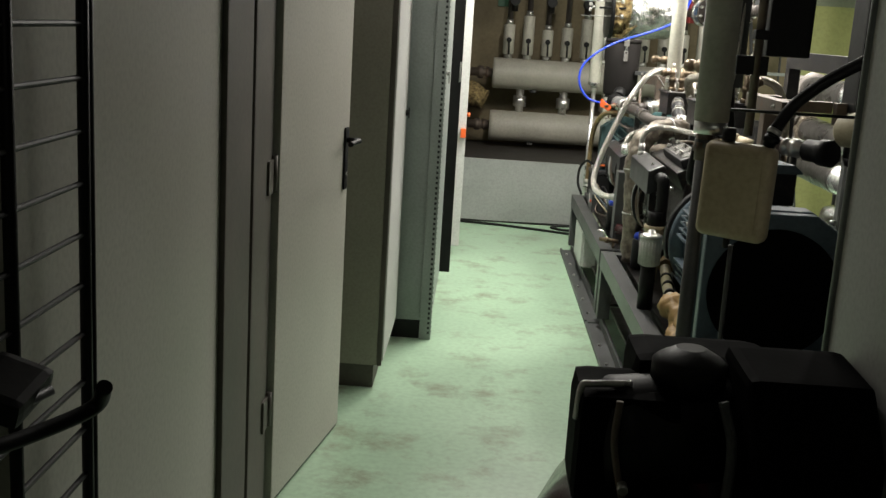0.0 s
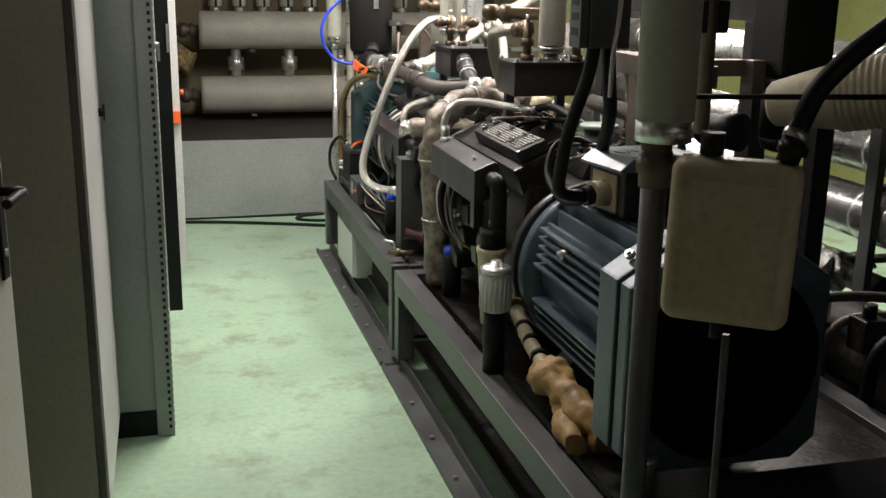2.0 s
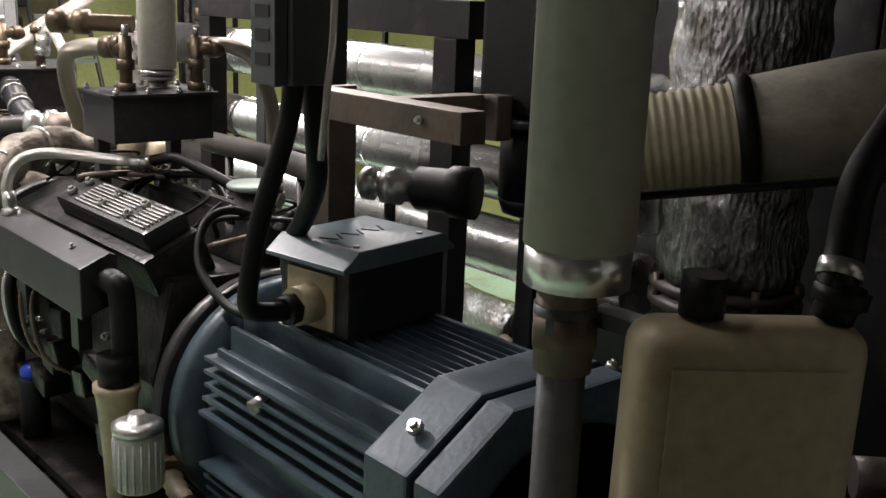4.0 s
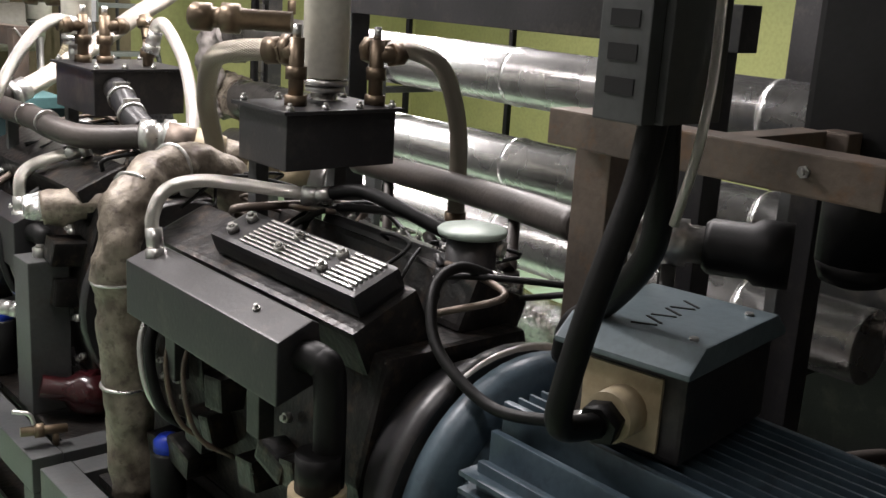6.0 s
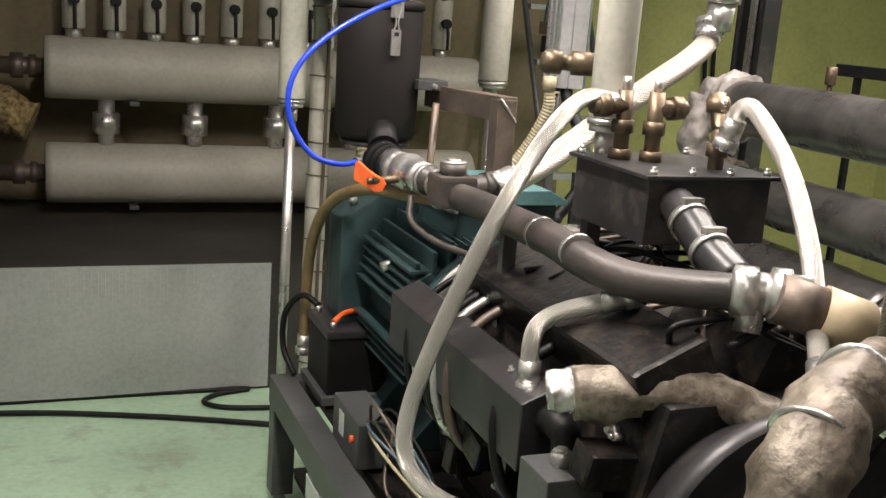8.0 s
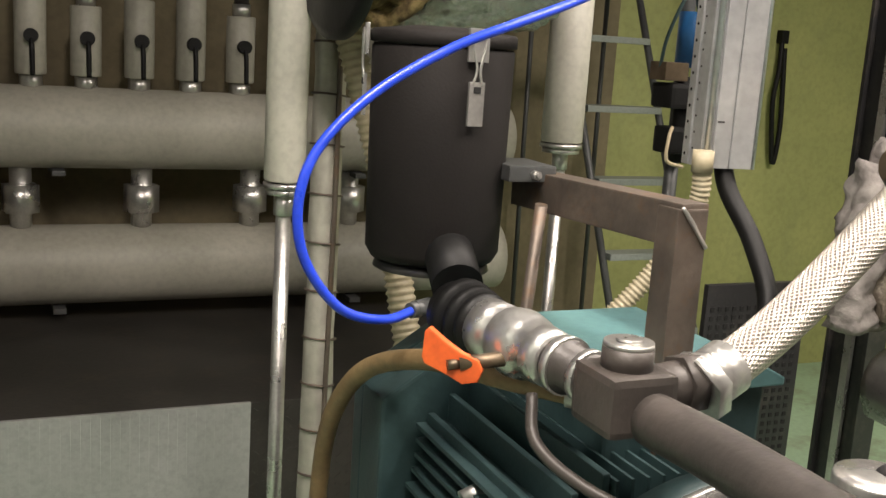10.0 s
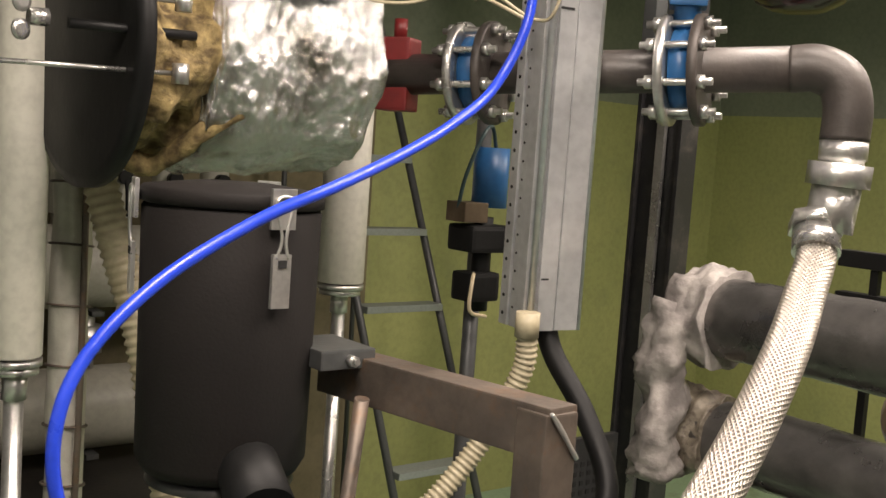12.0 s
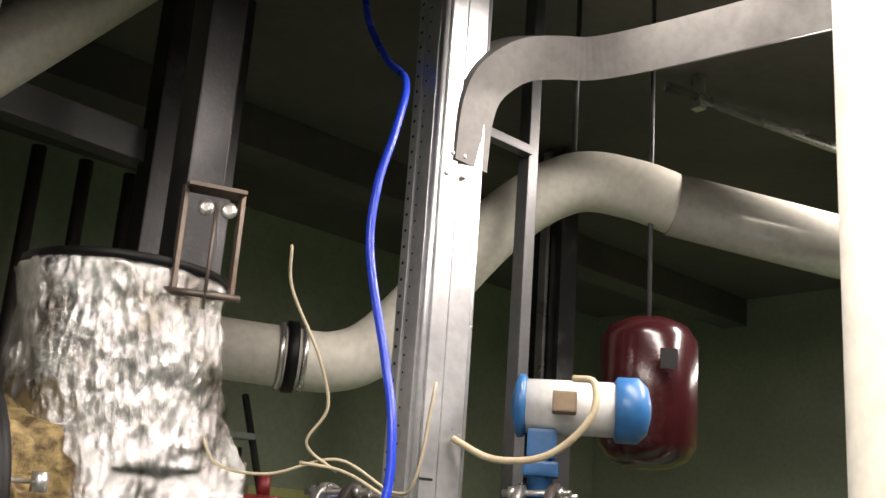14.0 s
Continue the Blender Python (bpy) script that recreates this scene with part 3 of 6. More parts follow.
# ---- electric motors ----
def electric_motor(cx, cz, y_flange, y_cowl, paint, label, turned=False):
    """Finned motor along y, flange at one end and an octagonal fan cowl at the other."""
    s = 1 if y_flange > y_cowl else -1
    m = thing("electric_motor", label, "motor", "electric motors", at=(cx, (y_flange + y_cowl) / 2, 0.41))
    yb = y_cowl + s * 0.16
    part("core", Mesh().cyl((cx, yb, cz), (cx, y_flange - s * 0.05, cz), 0.195, seg=40), paint, m)
    part("flange", Mesh().lathe((cx, y_flange - s * 0.06, cz), (0, s, 0), [(0, 0.20), (0.005, 0.245), (0.03, 0.25), (0.05, 0.25), (0.056, 0.24), (0.058, 0.12)], 56), paint, m)
    part("flange_rim", Mesh().lathe((cx, y_flange, cz), (0, s, 0), [(0.0, 0.235), (0.002, 0.256), (0.010, 0.258), (0.014, 0.256), (0.016, 0.235)], 56), STEEL, m, "bare bright flange rim")
    for q in range(-26, 27):
        ang = q * 3.1 if abs(q) > 3 else None
        if ang is None:
            continue
        for side in (-1, 1):
            if side == 1 and abs(q) > 24:
                continue
            z = cz + q * 0.0085
            reach = 0.245 if abs(q) < 22 else 0.20
            dx = math.sqrt(max(0.0, 0.195 ** 2 - (z - cz) ** 2)) if abs(z - cz) < 0.195 else 0.02
            out = min(0.248, max(dx + 0.035, 0.21 if abs(q) < 20 else 0.17))
            if q % 3 == 0 and -15 <= q <= 20:
                out = min(0.268, out + 0.018)
                part("fin", Mesh().box((cx + side * (dx - 0.012), yb + s * 0.005, z - 0.0035), (cx + side * out, y_flange - s * 0.115, z + 0.0035)), paint, m)
    for i in range(-5, 6):
        x = cx + i * 0.024
        part("top_fin", Mesh().box((x - 0.0025, yb + s * 0.005, cz + math.sqrt(0.195 ** 2 - (i * 0.024) ** 2) - 0.01), (x + 0.0025, y_flange - s * 0.09, cz + 0.225)), paint, m)
    for i in range(3):
        for side in (-1, 1):
            part("shoulder_fin", Mesh().box((cx + side * (0.125 + i * 0.036), yb + s * 0.005, cz + 0.10), (cx + side * (0.137 + i * 0.036), y_flange - s * (0.10 + 0.015 * i), cz + 0.232 - i * 0.03), 0.003), paint, m)
    o, c0 = 0.25, cx - 0.035
    octo = [(c0 - o, cz - 0.20), (c0 - o, cz + 0.195), (c0 - 0.12, cz + 0.28), (c0 + 0.12, cz + 0.28), (c0 + o, cz + 0.195), (c0 + o, cz - 0.20), (c0 + o - 0.06, cz - 0.25), (c0 - o + 0.06, cz - 0.25)]
    cowl = part("fan_cowl", Mesh().prism(octo, "y", *sorted((y_cowl + s * 0.06, y_cowl + s * 0.155)), bevel=0.006), paint, m)
    inner = [(cx + (x - cx) * 0.985, cz + (z - cz) * 0.985) for x, z in octo]
    part("cowl_band", Mesh().prism(inner, "y", *sorted((y_cowl, y_cowl + s * 0.052)), bevel=0.008), paint, m)
    # Grille made wide and black to stand for the cowl's unlit front.
    part("fan_grille", Mesh().cyl((c0, y_cowl - s * 0.003, cz), (c0, y_cowl - s * 0.012, cz), 0.225, seg=40), MATTE, m, "black fan grille, widened to darken the unlit cowl front")
    for dx, dz in ((-0.20, 0.235), (0.20, 0.235)):
        b = Mesh()
        bolt(b, (c0 + dx, y_cowl + s * 0.10, cz + dz), (math.copysign(0.6, dx), 0, 0.8), 0.012)
        part("cowl_bolt", b, STEEL, m, "bright steel bolt")
    for y in (yb + s * 0.10, y_flange - s * 0.16):
        for side in (-1, 1):
            part("foot", Mesh().prism([(cx + side * 0.10, cz - 0.17), (cx + side * 0.20, 0.425), (cx + side * 0.25, 0.425), (cx + side * 0.25, 0.406), (cx + side * 0.08, 0.406)], "y", y - 0.045, y + 0.045, bevel=0.004), paint, m)
            fb = Mesh()
            bolt(fb, (cx + side * 0.225, y, 0.425), (0, 0, 1), 0.013, 0.014)
            part("foot_bolt", fb, STEEL, m)
    part("eye_pad", Mesh().box((cx - 0.205, y_flange - s * 0.15, cz + 0.12), (cx - 0.165, y_flange - s * 0.11, cz + 0.145), 0.006, pose(0, 0, 0, 0, -35, 0)), paint, m)
    part("lug", Mesh().cyl((cx - 0.24, y_flange - s * 0.30, cz + 0.12), (cx - 0.20, y_flange - s * 0.30, cz + 0.135), 0.013), STEEL, m)
    return m


near_motor = electric_motor(1.085, 0.705, 4.33, 3.50, BLUE, "dark blue finned electric motor with octagonal fan cowl")


def junction_box():
    j = thing("junction_box", "blue-grey motor junction box with a dark lower case", "junction box", at=(0, 0, 0))
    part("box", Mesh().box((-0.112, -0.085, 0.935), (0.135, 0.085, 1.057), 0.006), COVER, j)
    part("neck", Mesh().box((-0.08, -0.06, 0.90), (0.08, 0.06, 0.934)), BLUE, j)
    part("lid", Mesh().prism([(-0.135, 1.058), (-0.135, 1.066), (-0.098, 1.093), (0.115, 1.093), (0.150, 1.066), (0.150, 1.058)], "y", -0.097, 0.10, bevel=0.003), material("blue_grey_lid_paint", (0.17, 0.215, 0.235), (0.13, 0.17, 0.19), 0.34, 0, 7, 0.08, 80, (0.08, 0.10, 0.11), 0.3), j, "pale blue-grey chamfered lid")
    part("gland_plate", Mesh().box((-0.119, -0.055, 0.945), (-0.1125, 0.06, 1.045), 0.002), CREAM, j, "yellowed plastic gland plate")
    part("gland_boss", Mesh().cyl((-0.119, -0.005, 0.99), (-0.16, -0.005, 0.99), 0.034), CREAM, j, "cream plastic cable gland")
    part("gland_nut", Mesh().hexnut((-0.16, -0.005, 0.99), (-0.183, -0.005, 0.985), 0.028), BLACK, j, "black gland nut")
    for x in (-0.08, 0.08):
        part("lid_screw", Mesh().cyl((x, -0.07, 1.093), (x, -0.07, 1.0965), 0.006, seg=10), STEEL, j)
    for i in range(6):
        part("scrawl", Mesh().box((-0.075 + i * 0.026, -0.012, 1.0932), (-0.071 + i * 0.026, 0.022, 1.0945), 0, pose(0, 0, 0, 0, 0, 28 * (-1) ** i)), BLACK, j, "black marker stroke")
    for o in j.children_recursive:
        o.matrix_parent_inverse = Matrix.Identity(4)
    j.matrix_world = pose(1.088, 4.06, 0, 0, 0, 9)


junction_box()


def cable_channel():
    c = thing("cable_channel", "dark slotted vertical cable channel with hanging conduits", "cable channel", at=(0.91, 4.0, 1.37))
    part("channel", Mesh().box((0.872, 3.95, 1.37), (0.975, 4.035, 2.92), 0.003), SKID, c)
    part("slotted_side", Mesh().box((0.848, 3.96, 1.37), (0.870, 4.03, 2.92), 0.002), SKID, c)
    for i in range(40):
        part("slot", Mesh().box((0.8465, 3.975, 1.40 + i * 0.036), (0.8478, 4.015, 1.418 + i * 0.036)), GAP, c)
    for pts, r in (([(0.90, 3.98, 1.40), (0.885, 3.985, 1.30), (0.85, 4.0, 1.17), (0.838, 4.02, 1.06), (0.845, 4.03, 1.0), (0.91, 4.028, 0.985)], 0.017),
                   ([(0.94, 4.0, 1.40), (0.95, 4.0, 1.28), (0.965, 4.02, 1.20), (0.985, 4.09, 1.12), (1.01, 4.17, 1.06), (1.03, 4.20, 1.0)], 0.018)):
        part("conduit", Mesh().tube(pts, r), BLACK, c, "black rubber conduit")
    part("braided_lead", Mesh().tube([(0.955, 3.97, 1.9), (0.945, 3.945, 1.5), (0.93, 3.94, 1.36), (0.94, 3.97, 1.25)], 0.006), BRAID, c)


cable_channel()

# ---- near pole, expansion can, pipes in front of the motor ----
p = thing("standpipe", "vertical pipe, thick and grey-jacketed above a thin dark stem", "pipe", at=(0.70, 3.215, 0))
part("stem", Mesh().cyl((0.70, 3.215, 0.0), (0.70, 3.215, 1.25), 0.023), SKID, p)
part("jacket", Mesh().cyl((0.712, 3.215, 1.30), (0.712, 3.215, 2.99), 0.052, seg=32), TANKGREY, p, "grey lagging jacket")
part("collar", Mesh().cyl((0.712, 3.215, 1.262), (0.712, 3.215, 1.30), 0.05, seg=32), ALU, p, "crimped foil collar")
part("socket", Mesh().cyl((0.70, 3.215, 1.18), (0.70, 3.215, 1.262), 0.028).hexnut((0.70, 3.215, 1.205), (0.70, 3.215, 1.235), 0.034), RUSTY, p)
part("foot", Mesh().cyl((0.70, 3.215, 0.0), (0.70, 3.215, 0.012), 0.06), SKID, p)


def jerrycan():
    c = thing("expansion_can", "yellowed flat plastic can strapped to the standpipe", "canister", at=(0.78, 3.06, 0.97))
    b = Mesh().box((-0.106, -0.035, 0), (0.106, 0.035, 0.285))
    bmesh.ops.bevel(b.bm, geom=list(b.bm.edges), offset=0.026, segments=5, affect="EDGES", profile=0.5)
    for f in b.bm.faces:
        f.smooth = True
    body = part("body", b, CREAM, c)
    rim = Mesh()
    rim.box((-0.078, -0.0375, 0.03), (0.078, -0.035, 0.25), 0.001)
    part("front_panel", rim, CREAM, c)
    part("cap", Mesh().cyl((-0.045, 0, 0.288), (-0.045, 0, 0.325), 0.020), BLACK, c, "black screw cap")
    part("spout", Mesh().cyl((0.075, 0, 0.285), (0.085, 0, 0.32), 0.019).hexnut((0.08, 0, 0.30), (0.083, 0, 0.315), 0.026), BLACK, c, "black hose spout")
    part("drain", Mesh().cyl((-0.01, 0, -0.03), (-0.01, 0, 0.004), 0.010), BLACK, c)
    for o in c.children_recursive:
        o.matrix_parent_inverse = Matrix.Identity(4)
    c.matrix_world = pose(0.776, 3.075, 0.968, 0, 1, -34)


jerrycan()
solid("drain_tube", Mesh().tube([(0.777, 3.06, 0.95), (0.78, 3.06, 0.6), (0.79, 3.08, 0.2), (0.80, 3.12, 0.0)], 0.007, seg=8), SKID, "thin grey drain tube hanging under a can", "tube")
solid("can_bracket", Mesh().box((0.715, 3.095, 1.225), (0.745, 3.205, 1.24), 0.002).cyl((0.70, 3.215, 1.22), (0.70, 3.215, 1.245), 0.03), SKID, "steel bracket between the can and the standpipe", "bracket")
fh_ = thing("filler_hose", "black rubber filler hose rising from the can", "hose", at=(0.85, 3.01, 1.285))
part("rubber", Mesh().tube([(0.845, 3.032, 1.275), (0.86, 3.035, 1.305), (0.90, 3.05, 1.365), (0.95, 3.05, 1.415), (1.01, 3.05, 1.46), (1.12, 3.04, 1.53), (1.3, 3.0, 1.66), (1.42, 2.95, 1.9), (1.45, 2.93, 2.3), (1.45, 2.93, 2.99)], 0.018), BLACK, fh_)
part("hose_clip", Mesh().cyl((0.852, 3.033, 1.288), (0.859, 3.035, 1.301), 0.0205), STEEL, fh_, "steel hose clip")
solid("thin_rod", Mesh().cyl((0.74, 3.22, 1.338), (1.15, 3.10, 1.345), 0.005, seg=8).cyl((0.74, 3.22, 1.30), (0.74, 3.22, 1.345), 0.005, seg=8), BLACK, "thin black horizontal rod by the standpipe", "rod")
q = thing("dark_conduit", "dark vertical conduit with black clips behind the standpipe", "conduit", at=(0.86, 3.37, 0))
part("conduit", Mesh().cyl((0.865, 3.36, 1.25), (0.865, 3.36, 2.99), 0.014), RUSTY, q)
part("panel", Mesh().box((0.90, 3.40, 1.50), (1.04, 3.47, 2.3), 0.01), BLACK, q)
part("clip", Mesh().box((0.80, 3.35, 1.44), (0.90, 3.38, 1.50), 0.004), BLACK, q)
for i in range(3):
    part("clip", Mesh().box((0.845, 3.335, 1.55 + i * 0.3), (0.89, 3.375, 1.58 + i * 0.3), 0.004), BLACK, q)

# the big beige duct with a ribbed collar, going back to the right
d = thing("flexible_duct", "grimy beige duct with a ribbed flexible sleeve", "duct", at=(1.5, 3.3, 1.28))
DD = V((0.64, -0.765, 0.20)).normalized()
D0 = V((1.32, 3.85, 1.24))
part("taper", Mesh().lathe(D0, DD, [(0, 0.045), (0.01, 0.055), (0.16, 0.080), (0.18, 0.084)], 32), CANVAS, d)
part("ribbed_sleeve", Mesh().tube([D0 + DD * 0.17, D0 + DD * 0.34], 0.086, seg=28, ridge=0.0025, pitch=0.016), CANVAS, d)
part("sheath", Mesh().lathe(D0 + DD * 0.34, DD, [(0, 0.092), (0.2, 0.104), (0.34, 0.106), (0.9, 0.11)], 32), SHEATH, d, "stained canvas sheath with shade in its dark colour")
part("strap", Mesh().lathe(D0 + DD * 0.33, DD, [(0, 0.09), (0.001, 0.099), (0.03, 0.099), (0.031, 0.09)], 32), BLACK, d)
part("hanger", Mesh().cyl(D0 + DD * 0.6 + V((0, 0, 0.1)), D0 + DD * 0.6 + V((0, 0, 1.75)), 0.006, seg=8), SKID, d)
mf = thing("silencer_box", "black sheet metal silencer box behind the motor", "silencer", at=(1.4, 4.0, 1.28))
part("shell", Mesh().box((1.39, 3.93, 1.30), (1.54, 4.09, 2.0), 0.012), BLACK, mf)
part("outlet", Mesh().cyl((1.46, 4.01, 1.13), (1.46, 4.01, 1.30), 0.060).lathe((1.46, 4.01, 1.13), (0, 0, -1), [(0, 0.06), (0.03, 0.05), (0.04, 0.02)], 24), BLACK, mf)
part("flange", Mesh().lathe((1.46, 4.01, 1.27), (0, 0, 1), [(0, 0.062), (0.002, 0.08), (0.018, 0.08), (0.02, 0.062)], 28), COVER, mf)
part("hanger", Mesh().cyl((1.46, 4.01, 2.0), (1.46, 4.01, 2.99), 0.012), SKID, mf)
part("bracket", Mesh().box((1.345, 3.99, 1.25), (1.385, 4.035, 1.335), 0.004), RUSTY, mf)
e = thing("foil_duct", "crumpled foil wrapped vertical exhaust duct", "duct", at=(2.38, 4.14, 0))
part("wrap", Mesh().tube([(2.38, 4.14, 0.80), (2.38, 4.14, 1.2), (2.38, 4.14, 1.7), (2.38, 4.14, 2.3), (2.38, 4.14, 2.99)], 0.19, seg=48, wobble=0.022), DULLFOIL, e)
part("end_flange", Mesh().lathe((2.38, 4.14, 0.80), (0, 0, -1), [(0, 0.15), (0.01, 0.205), (0.03, 0.205), (0.032, 0.185), (0.05, 0.185), (0.052, 0.205), (0.075, 0.205), (0.08, 0.12), (0.22, 0.12)], 36), DKPIPE, e, "dark bolted end flange")
for k in range(8):
    an = k * math.pi / 4 + 0.2
    part("flange_bolt", Mesh().hexnut((2.38 + 0.193 * math.cos(an), 4.14 + 0.193 * math.sin(an), 0.715), (2.38 + 0.193 * math.cos(an), 4.14 + 0.193 * math.sin(an), 0.81), 0.012), RUSTY, e)
part("stand", Mesh().box((2.34, 4.10, 0.05), (2.42, 4.18, 0.58), 0.004), SKID, e)
part("torn_foil", Mesh().tube([(2.20, 4.33, 1.02), (2.17, 4.36, 1.06), (2.15, 4.37, 1.13), (2.18, 4.36, 1.18)], 0.03, seg=14, wobble=0.03), FOIL, e, "torn loose foil flap")
po = thing("steel_post", "dark painted steel post standing before the jacketed pipes", "post", at=(1.75, 4.26, 0))
part("post", Mesh().box((1.722, 4.232, 0.012), (1.782, 4.288, 1.24), 0.004), COVER, po)
part("foot_plate", Mesh().box((1.69, 4.20, 0), (1.815, 4.32, 0.012), 0.003), COVER, po)
part("cap_plate", Mesh().box((1.70, 4.21, 1.241), (1.805, 4.31, 1.253), 0.003), COVER, po)
pu = thing("circulation_pump", "dark oily circulation pump with pipes on the floor", "pump", at=(1.75, 3.0, 0))
part("volute", Mesh().lathe((1.70, 3.0, 0.40), (0.8, 0.5, 0), [(0, 0.05), (0.02, 0.15), (0.10, 0.16), (0.13, 0.11), (0.36, 0.11), (0.38, 0.05)], 28), ENGINE, pu)
part("base", Mesh().box((1.60, 2.85, 0), (2.1, 3.35, 0.24), 0.01), ENGINE, pu)
part("pipe", Mesh().tube([(1.72, 3.02, 0.52), (1.72, 3.04, 0.72), (1.66, 3.12, 0.80), (1.5, 3.3, 0.80)], 0.035), DKPIPE, pu)
part("pipe", Mesh().tube([(1.9, 3.1, 0.5), (1.95, 3.1, 0.65), (2.1, 3.0, 0.70)], 0.03), RUSTY, pu)
for k in range(8):
    part("lead", Mesh().tube([(1.6 + 0.03 * k, 2.92, 0.55), (1.58 + 0.05 * k, 2.86, 0.48 - 0.02 * (k % 3)), (1.65 + 0.05 * k, 2.84, 0.36), (1.7, 2.9, 0.25)], 0.006, seg=7), BLACK, pu)
dk = thing("oil_drum", "black steel drum lying in the shade behind the can", "drum", at=(1.3, 3.0, 0))
part("drum", Mesh().lathe((1.36, 2.72, 0.0), (0, 0, 1), [(0, 0.2), (0.005, 0.21), (0.2, 0.212), (0.21, 0.218), (0.22, 0.212), (0.42, 0.212), (0.43, 0.218), (0.44, 0.212), (0.60, 0.21), (0.62, 0.213), (0.625, 0.19)], 36), BLACK, dk)
cs = thing("cable_tray", "pale angle iron tray running along the floor", "tray", at=(1.45, 3.1, 0))
part("tray", Mesh().box((1.20, 3.05, 0.30), (2.0, 3.09, 0.36), 0.003, pose(0, 0, 0, 0, 4, -30)), CABG, cs)
part("leg", Mesh().box((1.58, 3.04, 0), (1.62, 3.08, 0.31)), SKID, cs)


# ---- near engine ----
def engine(y0, y1, cx, seed, label):
    """Block with two banks, heads, sump, pulleys, hoses and small fittings between y0 and y1."""
    rnd = random.Random(seed)
    e = thing("diesel_engine", label, "engine", "diesel engines", at=(cx, (y0 + y1) / 2, 0.405))
    part("block", Mesh().prism([(cx - 0.17, 0.50), (cx - 0.20, 0.72), (cx - 0.15, 0.93), (cx + 0.15, 0.93), (cx + 0.20, 0.72), (cx + 0.17, 0.50)], "y", y0 + 0.04, y1 - 0.02, bevel=0.012), ENGINE, e, "oily cast iron block")
    part("sump", Mesh().prism([(cx - 0.12, 0.415), (cx - 0.17, 0.50), (cx + 0.17, 0.50), (cx + 0.12, 0.415)], "y", y0 + 0.1, y1 - 0.06, bevel=0.01), ENGINE, e)
    part("bell_housing", Mesh().lathe((cx, y0 - 0.09, 0.71), (0, 1, 0), [(0, 0.245), (0.03, 0.25), (0.07, 0.22), (0.13, 0.19)], 40), COVER, e)
    for side in (-1, 1):
        part("cylinder_head", Mesh().box((cx + side * 0.11 - 0.07, y0 + 0.08, 0.90), (cx + side * 0.11 + 0.07, y1 - 0.1, 1.0), 0.012, pose(0, 0, 0, 0, side * 24, 0)), ENGINE, e)
    fit = Mesh()
    for i in range(60):
        y = rnd.uniform(y0 + 0.05, y1 - 0.05)
        s = rnd.choice((-1, -1, 1))
        z = rnd.uniform(0.50, 0.9)
        x = cx + s * (0.17 + 0.03 * math.sin((z - 0.5) * 6))
        bolt(fit, (x, y, z), (s, 0, 0.1), rnd.uniform(0.006, 0.012), 0.012)
    tagged(part("bolts", fit, STEEL, e), kind="stuff")
    for i in range(10):
        y = rnd.uniform(y0 + 0.08, y1 - 0.1)
        z = rnd.uniform(0.55, 0.84)
        w, h, l = rnd.uniform(0.03, 0.06), rnd.uniform(0.03, 0.08), rnd.uniform(0.04, 0.1)
        part("side_casting", Mesh().box((cx - 0.20 - w, y - l / 2, z - h / 2), (cx - 0.165, y + l / 2, z + h / 2), 0.008, pose(0, 0, 0, rnd.uniform(-15, 15), rnd.uniform(-10, 10), 0)), ENGINE, e)
    for i in range(6):
        y = rnd.uniform(y0 + 0.1, y1 - 0.1)
        part("injector_pipe", Mesh().tube([(cx - 0.20, y, 0.62), (cx - 0.27, y + 0.02, 0.68), (cx - 0.28, y + 0.05, 0.80), (cx - 0.22, y + 0.07, 0.88), (cx - 0.13, y + 0.06, 0.94)], rnd.choice((0.005, 0.008, 0.011)), seg=8), rnd.choice((STEEL, BLACK, RUSTY)), e)
    for i in range(12):
        y = rnd.uniform(y0, y1)
        part("wiring", Mesh().tube([(cx - 0.10 + rnd.uniform(-.05, .1), y, 1.0), (cx + rnd.uniform(-.1, .15), y + rnd.uniform(-.12, .12), 1.03 + rnd.uniform(0, .03)), (cx + 0.06 + rnd.uniform(-.1, .15), y + rnd.uniform(-.2, .2), 1.035 + rnd.uniform(0, .03)), (cx + 0.15, y + rnd.uniform(-.2, .2), 0.98)], rnd.choice((0.004, 0.006, 0.009)), seg=7), rnd.choice((BLACK, BLACK, RUSTY)), e)
    for i in range(9):
        y = rnd.uniform(y0 + 0.08, y1 - 0.08)
        x = cx + rnd.uniform(0.0, 0.22)
        z = rnd.uniform(0.95, 1.03)
        r = rnd.uniform(0.015, 0.035)
        part("top_fitting", Mesh().cyl((x, y, z - 0.07), (x, y, z), r).hexnut((x, y, z), (x, y, z + 0.018), r * 0.8).cyl((x, y, z + 0.018), (x + 0.01, y + 0.03, z + 0.03), r * 0.4), rnd.choice((ENGINE, STEEL, COVER, ENGINE)), e)
    return e


eng1 = engine(4.42, 5.32, 1.07, 3, "oily black diesel engine block with clutter of pipes")
eng2 = engine(5.60, 6.50, 1.10, 8, "oily black diesel engine of the far set")


